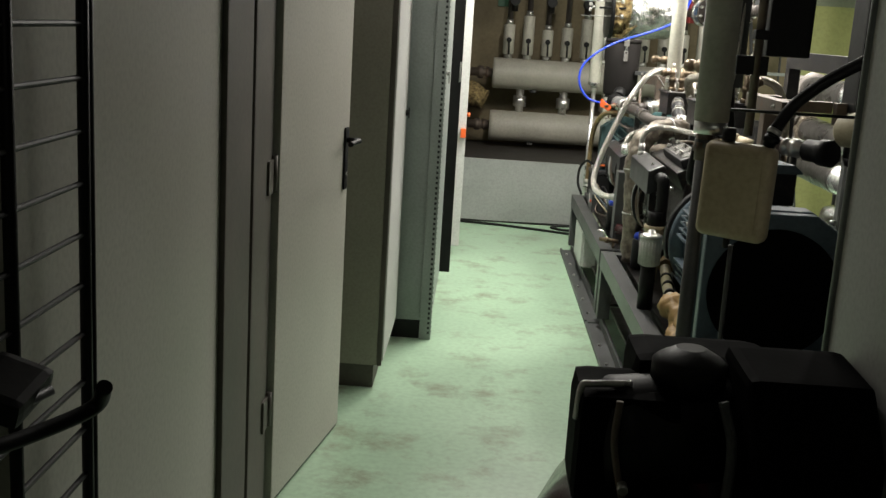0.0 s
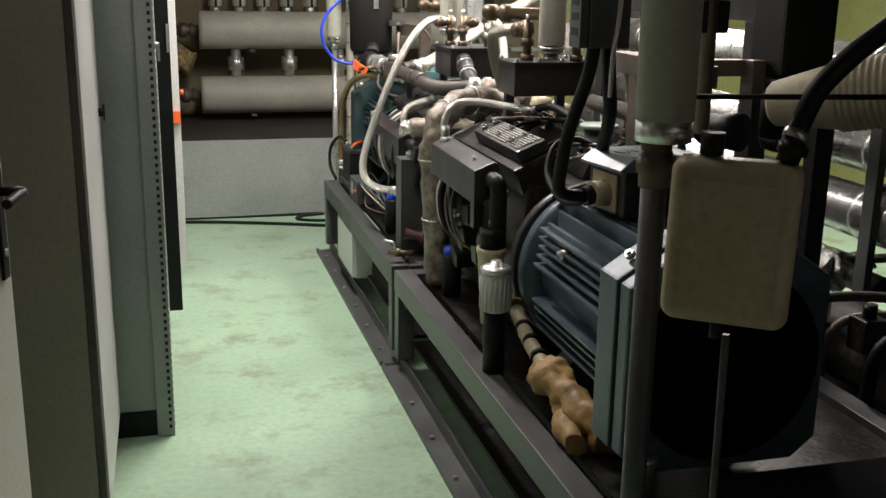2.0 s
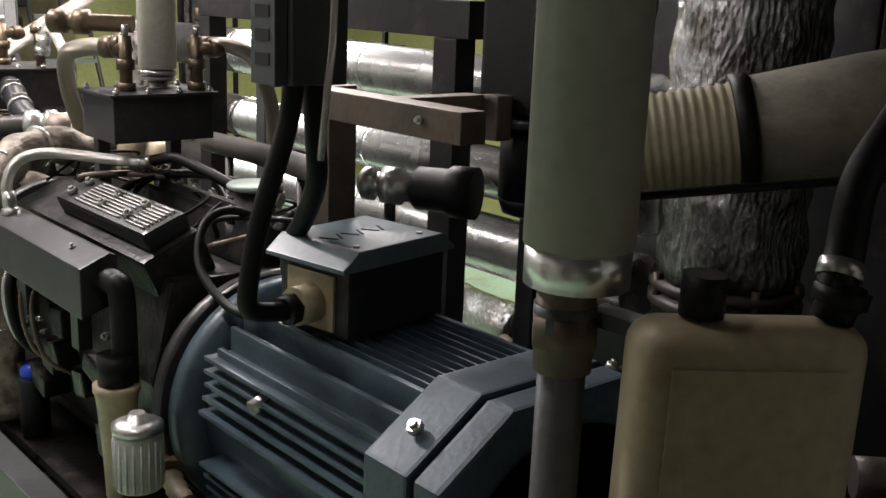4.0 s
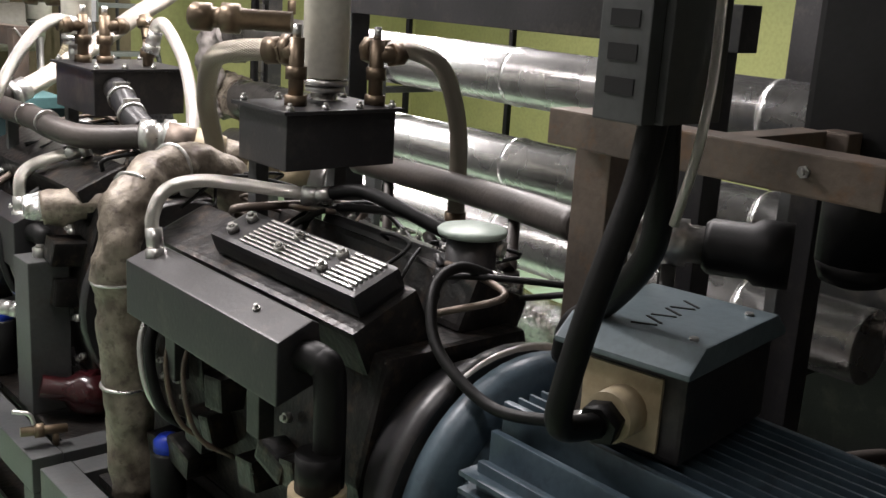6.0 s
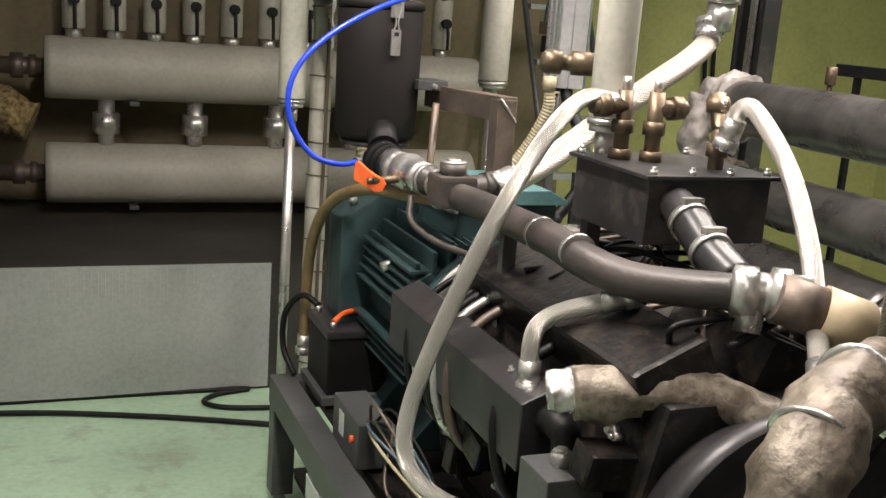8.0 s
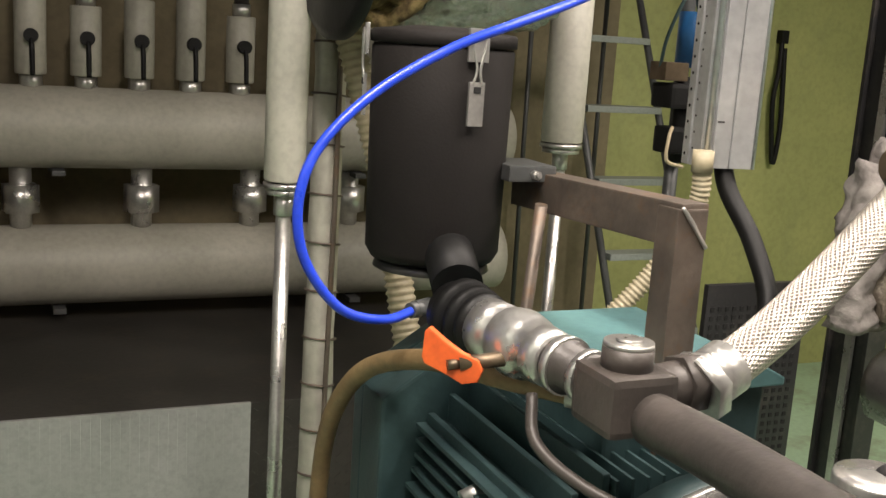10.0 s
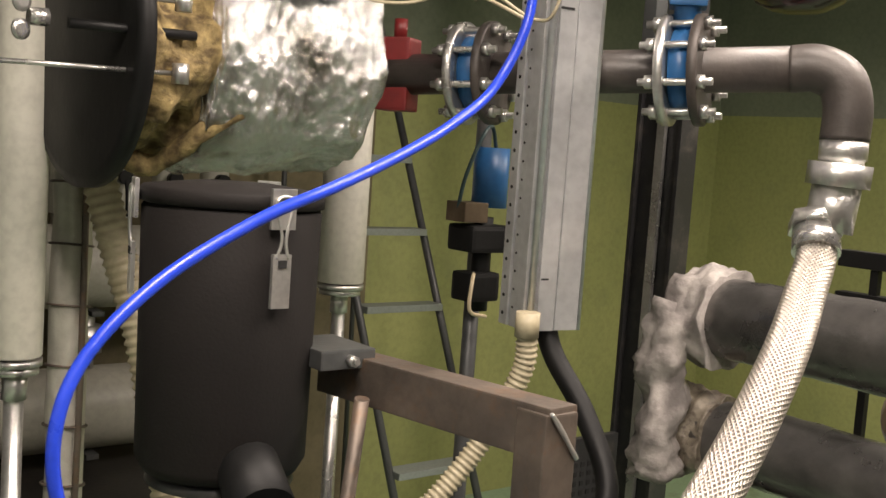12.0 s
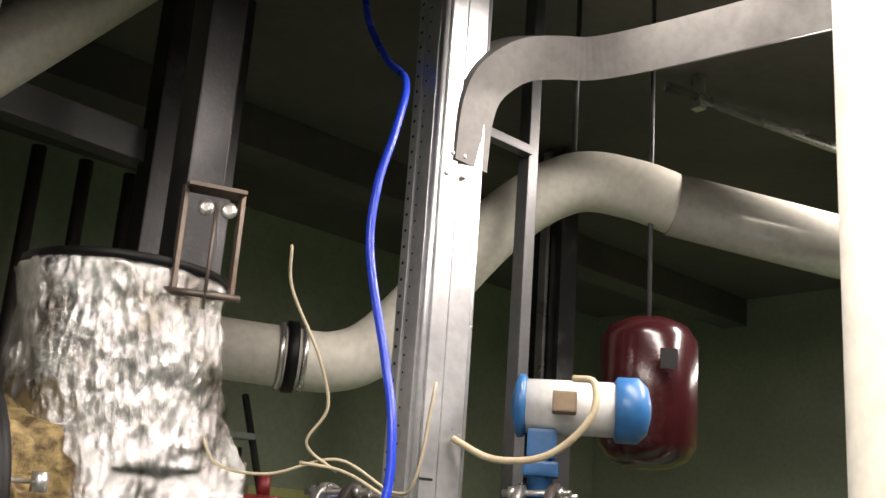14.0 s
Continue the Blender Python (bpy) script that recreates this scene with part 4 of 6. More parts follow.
def rocker_cover(x, y0, y1, z, tilt, flip=1):
    r = thing("rocker_cover", "cast aluminium rocker cover with raised polished ribs", "engine cover", at=(x, (y0 + y1) / 2, z))
    ym = (y0 + y1) / 2
    L = y1 - y0
    b = Mesh().box((-0.05, -L / 2, -0.045), (0.05, L / 2, 0), 0.012)
    part("shell", b, COVER, r)
    for i in range(8):
        xx = -0.036 + i * 0.0103
        a, c = (-L / 2 + 0.14, L / 2 - 0.10)
        part("rib", Mesh().box((xx - 0.0024, a, 0), (xx + 0.0024, c, 0.0055), 0.001), STEEL, r, "polished rib")
        part("rib", Mesh().box((xx - 0.0024, -L / 2 + 0.02, 0), (xx + 0.0024, -L / 2 + 0.105, 0.0055), 0.001), STEEL, r, "polished rib")
    for yy in (-L / 2 + 0.122, 0.02, L / 2 - 0.05):
        for xx in (-0.022, 0.022):
            m = Mesh()
            bolt(m, (xx, yy, 0), (0, 0, 1), 0.011, 0.012)
            part("cap_nut", m, STEEL, r, "bright cap nut")
    for o in r.children_recursive:
        o.matrix_parent_inverse = Matrix.Identity(4)
    r.matrix_world = pose(x, ym, z, 0, tilt, 0)


rocker_cover(0.935, 4.52, 4.99, 1.04, -22)
rocker_cover(1.20, 4.52, 4.99, 1.02, 24)


def side_cover(x, y0, y1, z0, z1, label):
    c = thing("intercooler_box", label, "metal box", "graphite boxes on the engines", at=(x, (y0 + y1) / 2, z0))
    part("casing", Mesh().prism([(x, z0), (x, z1 - 0.002), (x + 0.062, z1 + 0.024), (x + 0.075, z1 + 0.018), (x + 0.085, z0 + 0.03)], "y", y0, y1, bevel=0.004), COVER, c)
    b = Mesh()
    bolt(b, (x + 0.035, y0 + 0.12, z1 + 0.012), (-0.3, 0, 1), 0.007, 0.004)
    part("screw", b, STEEL, c)
    part("end_pipe", Mesh().tube([(x + 0.05, y0 + 0.005, z1 - 0.03), (x + 0.055, y0 - 0.035, z1 - 0.03), (x + 0.06, y0 - 0.055, z1 - 0.06), (x + 0.06, y0 - 0.06, z1 - 0.25)], 0.026), BLACK, c, "black rubber elbow")
    part("bracket", Mesh().box((x + 0.03, y0 + 0.1, z0 - 0.10), (x + 0.06, y0 + 0.14, z0 + 0.01), 0.003), COVER, c)
    part("bracket", Mesh().box((x + 0.03, y1 - 0.14, z0 - 0.10), (x + 0.06, y1 - 0.10, z0 + 0.01), 0.003), COVER, c)


side_cover(0.76, 4.53, 5.07, 0.86, 0.967, "graphite painted steel box beside the ribbed cover")
side_cover(0.815, 5.86, 6.55, 0.74, 0.862, "graphite painted steel box on the far engine")


def hose(label, pts, r, mat=BRAID, ferrule=STEEL, kind="braided_hose", cat="hose", seg=14):
    h = thing(kind, label, cat, at=pts[0])
    part("sheath", Mesh().tube(pts, r, seg=seg), mat, h)
    for a, b in ((pts[0], pts[1]), (pts[-1], pts[-2])):
        d = (Vector(b) - Vector(a)).normalized()
        part("ferrule", Mesh().cyl(Vector(a) - d * 0.01, Vector(a) + d * 0.03, r * 1.22).hexnut(Vector(a) - d * 0.03, Vector(a) - d * 0.008, r * 1.5), ferrule, h)
    return h


hose("long braided steel hose arching down to the skid", [(1.10, 6.14, 1.335), (1.03, 6.13, 1.345), (0.955, 6.10, 1.30), (0.88, 6.09, 1.19), (0.82, 6.11, 1.05), (0.755, 6.13, 0.87), (0.715, 6.13, 0.73), (0.715, 6.10, 0.65), (0.75, 6.02, 0.62), (0.82, 5.92, 0.62)], 0.0165)
hose("braided steel hose looping down from the far tank", [(1.25, 5.99, 1.30), (1.258, 5.98, 1.345), (1.265, 5.94, 1.345), (1.262, 5.83, 1.26), (1.225, 5.71, 1.15), (1.165, 5.60, 1.05), (1.13, 5.54, 1.0)], 0.0165)
hose("dull braided hose arching from a brass tee", [(1.075, 5.05, 1.357), (1.03, 5.13, 1.35), (1.03, 5.24, 1.32), (1.08, 5.36, 1.22), (1.14, 5.43, 1.10), (1.16, 5.45, 1.02)], 0.022, BRAIDD, BRASS)
hose("dull braided hose bending down behind the near tank", [(1.30, 5.03, 1.36), (1.33, 4.95, 1.365), (1.38, 4.91, 1.33), (1.42, 4.90, 1.22), (1.43, 4.90, 1.10), (1.43, 4.90, 1.0)], 0.019, BRAIDD, BRASS)
hose("short silver braided hose on the graphite box", [(0.80, 5.03, 1.0), (0.80, 5.04, 1.05), (0.83, 5.04, 1.10), (0.90, 5.02, 1.115), (1.0, 4.94, 1.105), (1.06, 4.88, 1.10)], 0.013)
hose("black hose crossing the engine top", [(1.06, 4.88, 1.10), (1.10, 4.80, 1.12), (1.13, 4.70, 1.10), (1.16, 4.62, 1.075), (1.2, 4.55, 1.06)], 0.013, BLACK)
hose("short silver braided hose on the far box", [(0.855, 5.92, 0.885), (0.855, 5.925, 0.94), (0.87, 5.93, 0.975), (0.91, 5.92, 1.0), (0.99, 5.88, 1.03)], 0.016)
hose("black coolant loop by the flywheel", [(1.12, 4.42, 1.04), (1.04, 4.44, 1.07), (0.97, 4.42, 1.05), (0.93, 4.36, 0.98), (0.93, 4.24, 0.93), (0.94, 4.12, 0.95), (0.93, 4.06, 0.98)], 0.009, BLACK, kind="rubber_hose")
hose("large braided steel hose from the pipe elbow to the tee", [(1.765, 6.83, 1.475), (1.745, 6.815, 1.44), (1.67, 6.78, 1.395), (1.53, 6.71, 1.335), (1.37, 6.65, 1.25), (1.23, 6.61, 1.17), (1.14, 6.588, 1.125), (1.08, 6.577, 1.10)], 0.030, BRAIDX, seg=20)

# exhaust wrap arch and lagged pipes
a = thing("lagged_exhaust", "brown fabric wrapped exhaust pipe arching over the engine", "exhaust pipe", at=(0.80, 5.2, 0.42))
part("wrap", Mesh().tube([(0.83, 5.19, 0.42), (0.815, 5.19, 0.60), (0.805, 5.20, 0.80), (0.80, 5.20, 0.93), (0.83, 5.22, 1.02), (0.91, 5.28, 1.075), (1.02, 5.33, 1.085), (1.12, 5.36, 1.05), (1.17, 5.37, 0.98)], 0.049, seg=32, wobble=0.012), LAG, a)
for t, (c, ax) in enumerate((((0.812, 5.192, 0.66), (0, 0, 1)), ((0.80, 5.20, 0.88), (0, 0.05, 1)), ((0.865, 5.25, 1.05), (0.7, 0.4, 0.5)), ((0.97, 5.31, 1.085), (0.9, 0.4, 0.05)))):
    part("wire_tie", Mesh().lathe(c, ax, [(0, 0.049), (0.001, 0.0545), (0.005, 0.0545), (0.006, 0.049)], 24), STEEL, a, "thin steel wire tie")
b = thing("lagged_pipe", "charred foil and fabric wrapped pipe stub", "exhaust pipe", at=(0.95, 5.7, 0.9))
part("wrap", Mesh().tube([(0.85, 5.76, 0.915), (0.93, 5.73, 0.925), (1.02, 5.69, 0.93), (1.10, 5.66, 0.91), (1.16, 5.62, 0.88)], 0.042, seg=22, wobble=0.014), LAG, b)
part("foil_end", Mesh().tube([(0.815, 5.78, 0.915), (0.85, 5.765, 0.92), (0.89, 5.745, 0.92)], 0.036, seg=18, wobble=0.016), FOIL, b, "torn bright foil end")
part("support", Mesh().cyl((0.95, 5.72, 0.42), (0.95, 5.72, 0.90), 0.012), DKPIPE, b)
b = thing("cream_lagged_pipe", "cream and brown banded lagged pipe", "pipe", at=(1.3, 5.6, 1.08))
for i, (x0, mt) in enumerate(((1.12, RUSTY), (1.18, CREAM), (1.24, LAG), (1.30, CREAM), (1.37, CREAM))):
    part("lagging", Mesh().tube([(x0, 5.66 - (x0 - 1.1) * 0.5, 1.10 - (x0 - 1.1) * 0.3), (x0 + 0.065, 5.66 - (x0 - 1.035) * 0.5, 1.10 - (x0 - 1.035) * 0.3)], 0.040 + 0.004 * (i % 2), seg=20, wobble=0.006), mt, b)
part("stub", Mesh().cyl((1.40, 5.51, 1.01), (1.45, 5.49, 0.6), 0.025), DKPIPE, b)

# steel canister filters, plastic jug, caps
f1 = thing("fuel_filter", "ribbed grey canister filter with a bright lid", "filter", at=(0.758, 4.285, 0.41))
part("canister", Mesh().lathe((0.758, 4.285, 0.60), (0, 0, 1), [(0, 0.03), (0.006, 0.043), (0.11, 0.045), (0.118, 0.045)], 28), CABL, f1)
for i in range(20):
    an = i * math.pi / 10
    part("flute", Mesh().cyl((0.758 + 0.0445 * math.cos(an), 4.285 + 0.0445 * math.sin(an), 0.61), (0.758 + 0.0445 * math.cos(an), 4.285 + 0.0445 * math.sin(an), 0.705), 0.0022, seg=6), CABL, f1)
part("lid", Mesh().lathe((0.758, 4.285, 0.718), (0, 0, 1), [(0, 0.047), (0.012, 0.047), (0.018, 0.035), (0.02, 0.02), (0.034, 0.014)], 28), STEEL, f1)
part("base", Mesh().cyl((0.758, 4.285, 0.41), (0.758, 4.285, 0.60), 0.032), BLACK, f1)
f1b = thing("oil_bowl", "yellowed translucent plastic bowl on the engine side", "container", at=(0.80, 4.5, 0.41))
part("bowl", Mesh().lathe((0.80, 4.47, 0.50), (0, 0, 1), [(0, 0.028), (0.10, 0.032), (0.22, 0.042), (0.225, 0.046), (0.24, 0.046)], 24), CREAM, f1b)
part("stem", Mesh().cyl((0.80, 4.47, 0.41), (0.80, 4.47, 0.50), 0.02), ENGINE, f1b)
part("cover", Mesh().cyl((0.80, 4.47, 0.74), (0.80, 4.47, 0.80), 0.036), BLACK, f1b)
for x, y, z in ((0.83, 6.03, 0.56), (0.84, 5.06, 0.56)):
    c = thing("oil_filter", "black spin-on filter with a blue cap", "filter", "spin-on filters", at=(x, y, 0.41))
    part("canister", Mesh().cyl((x, y, 0.41), (x, y, z), 0.036, bevel=0.006), BLACK, c)
    part("cap", Mesh().lathe((x, y, z), (0, 0, 1), [(0, 0.030), (0.02, 0.030), (0.03, 0.022), (0.034, 0.01)], 20), BLUEHOSE, c, "shiny blue cap")
c = thing("filler_neck", "pale green round filler lid on the engine top", "cap", at=(1.17, 4.56, 1.0))
part("neck", Mesh().cyl((1.17, 4.56, 0.92), (1.17, 4.56, 1.083), 0.045), COVER, c)
part("lid", Mesh().lathe((1.17, 4.56, 1.083), (0, 0, 1), [(0, 0.060), (0.008, 0.062), (0.012, 0.058), (0.0125, 0.01)], 36), material("pale_green_enamel", (0.38, 0.46, 0.40), None, 0.4), c)

# wrapped pipe and glove on the near skid
w = thing("taped_pipe", "tape wrapped cream pipe leaning out over the skid", "pipe", at=(0.80, 4.25, 0.41))
part("pipe", Mesh().tube([(0.87, 4.42, 0.61), (0.835, 4.31, 0.585), (0.818, 4.15, 0.55), (0.812, 3.98, 0.52)], 0.020, ridge=0.0025, pitch=0.03), SPIRAL, w)
part("muff", Mesh().tube([(0.90, 4.46, 0.615), (0.855, 4.38, 0.60), (0.838, 4.32, 0.588)], 0.034, wobble=0.006), OCHRE, w)
for i in range(3):
    part("tape", Mesh().cyl((0.826 - i * 0.005, 4.23 - i * 0.08, 0.567 - i * 0.014), (0.825 - i * 0.005, 4.215 - i * 0.08, 0.564 - i * 0.014), 0.024), BLACK, w)
gl = Mesh()
gl.tube([(0.812, 4.01, 0.522), (0.82, 3.95, 0.505), (0.835, 3.87, 0.485), (0.852, 3.78, 0.47), (0.87, 3.70, 0.462)], 0.046, seg=28, wobble=0.024)
gl.tube([(0.82, 3.88, 0.47), (0.795, 3.80, 0.448), (0.785, 3.71, 0.445)], 0.030, seg=18, wobble=0.014)
solid("leather_muff", gl, material("tan_leather", (0.47, 0.30, 0.11), (0.33, 0.20, 0.07), 0.6, 0, 10, 0.5, 60, (0.12, 0.07, 0.03), 0.6), "creased tan leather muff lying over the skid beam", "insulation")
solid("oil_can", Mesh().lathe((0.86, 3.50, 0.415), (0, 0, 1), [(0, 0.034), (0.08, 0.034), (0.085, 0.036), (0.09, 0.03), (0.092, 0.01)], 24), STEEL, "small bright tin standing on the skid", "tin")


# ---- header tanks ----
def header_tank(x0, x1, y0, y1, z1, h, label):
    t = thing("header_tank", label, "tank", "black header tanks", at=((x0 + x1) / 2, (y0 + y1) / 2, 0.41))
    part("tank", Mesh().box((x0 + 0.012, y0 + 0.012, z1 - h), (x1 - 0.012, y1 - 0.012, z1 - 0.008), 0.003), COVER, t)
    part("lid", Mesh().box((x0, y0, z1 - 0.0075), (x1, y1, z1), 0.002), COVER, t)
    n = 4
    for i in range(n):
        for y in (y0 + 0.015, y1 - 0.015):
            m = Mesh()
            bolt(m, (x0 + 0.02 + i * (x1 - x0 - 0.04) / (n - 1), y, z1), (0, 0, 1), 0.008, 0.008)
            part("lid_bolt", m, STEEL, t)
    for x in (x0 + 0.03, x1 - 0.06):
        part("leg", Mesh().box((x, y1 - 0.05, 0.405), (x + 0.03, y1 - 0.02, z1 - h), 0.002), SKID, t)
    return t


header_tank(0.995, 1.275, 4.90, 5.10, 1.257, 0.115, "black sheet metal header tank above the near engine")
header_tank(1.05, 1.33, 5.93, 6.22, 1.232, 0.125, "black sheet metal header tank above the far engine")


def tee_fitting(x, y, z, to, label="stacked brass tee with a bright nipple"):
    f = thing("brass_tee", label, "fitting", "brass tees on the tanks", at=(x, y, z))
    part("stem", Mesh().cyl((x, y, z), (x, y, z + 0.13), 0.015).hexnut((x, y, z + 0.0), (x, y, z + 0.02), 0.023).hexnut((x, y, z + 0.05), (x, y, z + 0.075), 0.022), BRASS, f)
    part("branch", Mesh().cyl((x, y, z + 0.10), Vector((x, y, z + 0.10)) + Vector(to) * 0.07, 0.016).hexnut(Vector((x, y, z + 0.10)) + Vector(to) * 0.035, Vector((x, y, z + 0.10)) + Vector(to) * 0.06, 0.024), BRASS, f)
    part("nipple", Mesh().cyl((x, y, z + 0.13), (x, y, z + 0.155), 0.008), STEEL, f)


tee_fitting(1.075, 4.99, 1.257, (0, 1, 0))
tee_fitting(1.245, 4.96, 1.257, (1, 0, 0))
tee_fitting(1.11, 6.13, 1.232, (-1, 0, 0))
tee_fitting(1.25, 6.02, 1.205, (0, 0.3, 0.9))
tee_fitting(1.16, 6.10, 1.232, (1, 0.2, 0))


def jacketed_riser(x, y, z, r, label, stem=0.02, mat=WHITEPIPE, zend=None, top=2.985):
    v = thing("lagged_riser", label, "pipe", "white lagged risers", at=(x, y, z))
    part("jacket", Mesh().lathe((x, y, z), (0, 0, 1), [(0, r * 0.7), (0.002, r - 0.003), (0.006, r), (top - z, r)], 32), mat, v)
    part("collar", Mesh().cyl((x, y, z - 0.012), (x, y, z - 0.001), r * 1.02).cyl((x, y, z - 0.026), (x, y, z - 0.014), r * 0.9).cyl((x, y, z - 0.07), (x, y, z - 0.026), stem * 1.3), STEEL, v, "bright steel collar")
    if zend is not None:
        part("stem", Mesh().cyl((x, y, zend), (x, y, z - 0.07), stem), STEEL, v, "bright steel pipe")
    return v


jacketed_riser(0.835, 7.70, 1.175, 0.043, "white lagged riser pipe on a bright steel stem", 0.016, WHITEPIPE, 0.0)
jacketed_riser(1.125, 6.21, 1.30, 0.041, "white lagged riser pipe over the far tank", 0.018, WHITEPIPE, 1.232)
jacketed_riser(1.19, 5.06, 1.30, 0.047, "white lagged riser pipe over the near tank", 0.02, WHITEPIPE, 1.257)
jacketed_riser(1.66, 8.0, 1.24, 0.055, "white lagged riser pipe by the far wall", 0.016, WHITEPIPE, 0.0, 1.85)

# brown cross fitting by the near tank
k = thing("brass_cross", "row of dark brass unions lying beside the riser", "fitting", at=(1.15, 5.15, 1.4))
part("barrel", Mesh().lathe((1.02, 5.33, 1.405), (0.75, -0.65, 0.0), [(0, 0.018), (0.01, 0.030), (0.05, 0.030), (0.052, 0.022), (0.07, 0.022), (0.072, 0.032), (0.11, 0.032), (0.112, 0.022), (0.22, 0.022)], 20), BRASS, k)
k = thing("brass_cross", "dark brass unions beside the far riser", "fitting", at=(1.05, 6.25, 1.4))
part("barrel", Mesh().lathe((1.00, 6.28, 1.40), (0.9, -0.3, 0.0), [(0, 0.012), (0.01, 0.024), (0.04, 0.024), (0.042, 0.016), (0.06, 0.016), (0.062, 0.024), (0.09, 0.024), (0.16, 0.018)], 20), BRASS, k)

# ---- skid post ----
ps = thing("support_post", "square dark grey steel post with a bolt on top", "post", at=(0.845, 5.76, 0.41))
part("post", Mesh().box((0.795, 5.71, 0.405), (0.895, 5.81, 0.795), 0.004), SKID, ps)
mb = Mesh()
bolt(mb, (0.845, 5.765, 0.795), (0, 0, 1), 0.018, 0.022)
part("bolt", mb, STEEL, ps)
part("wing", Mesh().prism([(5.81, 0.42), (5.81, 0.62), (5.95, 0.42)], "x", 0.84, 0.848), SKID, ps)
fitg = thing("drain_cock", "small brass drain cock with a lever", "valve", at=(0.74, 5.5, 0.42))
part("body", Mesh().cyl((0.70, 5.52, 0.455), (0.80, 5.50, 0.45), 0.011).hexnut((0.73, 5.515, 0.453), (0.75, 5.51, 0.453), 0.018), BRASS, fitg)
part("lever", Mesh().tube([(0.73, 5.515, 0.47), (0.72, 5.52, 0.495), (0.69, 5.54, 0.50)], 0.005, seg=8), STEEL, fitg)
part("foot", Mesh().cyl((0.775, 5.505, 0.405), (0.775, 5.505, 0.45), 0.008), BRASS, fitg)
solid("steel_elbow", Mesh().tube([(1.02, 5.85, 0.41), (1.02, 5.85, 0.47), (1.0, 5.83, 0.50), (0.93, 5.76, 0.51)], 0.035, seg=20), STEEL, "bright steel pipe elbow by the post", "pipe")
solid("red_pump", Mesh().lathe((0.97, 5.62, 0.45), (-0.6, 0.2, 0.15), [(0, 0.02), (0.01, 0.055), (0.06, 0.06), (0.10, 0.05), (0.12, 0.03), (0.18, 0.028)], 24).cyl((0.95, 5.63, 0.40), (0.95, 5.63, 0.45), 0.03), REDP, "dull red feed pump between the engines", "pump")


# ---- white box and battery on the far skid ----
wb = thing("switch_box", "white painted switch box hung on the skid side", "box", at=(0.70, 6.5, 0.1))
part("box", Mesh().box((0.715, 6.36, 0.10), (0.80, 6.80, 0.329), 0.006), CABL, wb)
part("lid", Mesh().box((0.700, 6.365, 0.105), (0.7145, 6.795, 0.32), 0.004), CABL, wb)
part("hanger", Mesh().box((0.77, 6.45, 0.329), (0.79, 6.50, 0.345)), SKID, wb)
bt = thing("battery", "black starter battery with red and black leads", "battery", at=(0.88, 7.1, 0.415))
part("case", Mesh().box((0.80, 7.00, 0.44), (0.97, 7.22, 0.60), 0.008), BLACK, bt)
part("lid", Mesh().box((0.795, 6.995, 0.6005), (0.975, 7.225, 0.622), 0.006), COVER, bt)
part("tray", Mesh().box((0.785, 6.985, 0.416), (0.985, 7.235, 0.4395), 0.003), SKID, bt)
for y in (7.03, 7.19):
    part("terminal", Mesh().cyl((0.82, y, 0.622), (0.82, y, 0.64), 0.009), STEEL, bt)
part("lead", Mesh().tube([(0.82, 7.19, 0.64), (0.78, 7.23, 0.66), (0.74, 7.26, 0.60), (0.735, 7.25, 0.50), (0.76, 7.20, 0.43)], 0.009), BLACK, bt)
part("lead", Mesh().tube([(0.82, 7.03, 0.64), (0.86, 7.06, 0.655), (0.92, 7.10, 0.64), (0.98, 7.08, 0.58)], 0.008), ORANGE, bt, "dull red lead")
sr = thing("starter_relay", "grey relay block with label and loose wires", "relay", at=(0.80, 6.7, 0.415))
part("block", Mesh().box((0.765, 6.58, 0.416), (0.85, 6.80, 0.53), 0.006), SKID, sr)
part("label", Mesh().box((0.7635, 6.70, 0.45), (0.7648, 6.74, 0.51)), CABL, sr)
part("button", Mesh().cyl((0.765, 6.62, 0.48), (0.757, 6.62, 0.48), 0.009), ORANGE, sr, "red button")
rw = random.Random(5)
for i in range(9):
    part("wire", Mesh().tube([(0.81 + rw.uniform(-.02, .02), 6.60, 0.53), (0.80 + rw.uniform(-.04, .04), 6.50, 0.56 + rw.uniform(-.03, .05)), (0.80 + rw.uniform(-.04, .06), 6.35, 0.50 + rw.uniform(-.05, .05)), (0.86, 6.2 + rw.uniform(-.1, .1), 0.45)], 0.004, seg=7), rw.choice((BLACK, RUSTY, CREAM, BLUE)), sr)

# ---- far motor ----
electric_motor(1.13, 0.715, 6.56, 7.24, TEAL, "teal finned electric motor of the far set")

tj = thing("junction_box", "teal junction box on the far motor, lid coloured as lit", "junction box", at=(1.17, 6.87, 0.9))
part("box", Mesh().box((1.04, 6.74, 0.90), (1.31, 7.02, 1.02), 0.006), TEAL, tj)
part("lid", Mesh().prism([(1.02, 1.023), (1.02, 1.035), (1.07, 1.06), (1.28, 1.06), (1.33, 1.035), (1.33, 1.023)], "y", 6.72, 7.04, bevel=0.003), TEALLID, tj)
# ---- charge air line: black pipe, tee, orange valve, bellows ----
ln = thing("intake_pipe", "black rubber-sleeved pipe line with steel clamps", "pipe", at=(0.95, 6.3, 1.0))
part("pipe", Mesh().tube([(0.945, 6.50, 1.085), (0.945, 6.38, 1.09), (0.942, 6.22, 1.092), (0.94, 6.05, 1.095), (0.945, 5.93, 1.085), (0.98, 5.84, 1.075), (1.04, 5.76, 1.08), (1.09, 5.70, 1.09)], 0.031, seg=20), DKPIPE, ln)
for y in (6.10, 5.96):
    part("clamp", Mesh().cyl((0.942, y, 1.095), (0.941, y - 0.012, 1.094), 0.0335, seg=24), STEEL, ln)
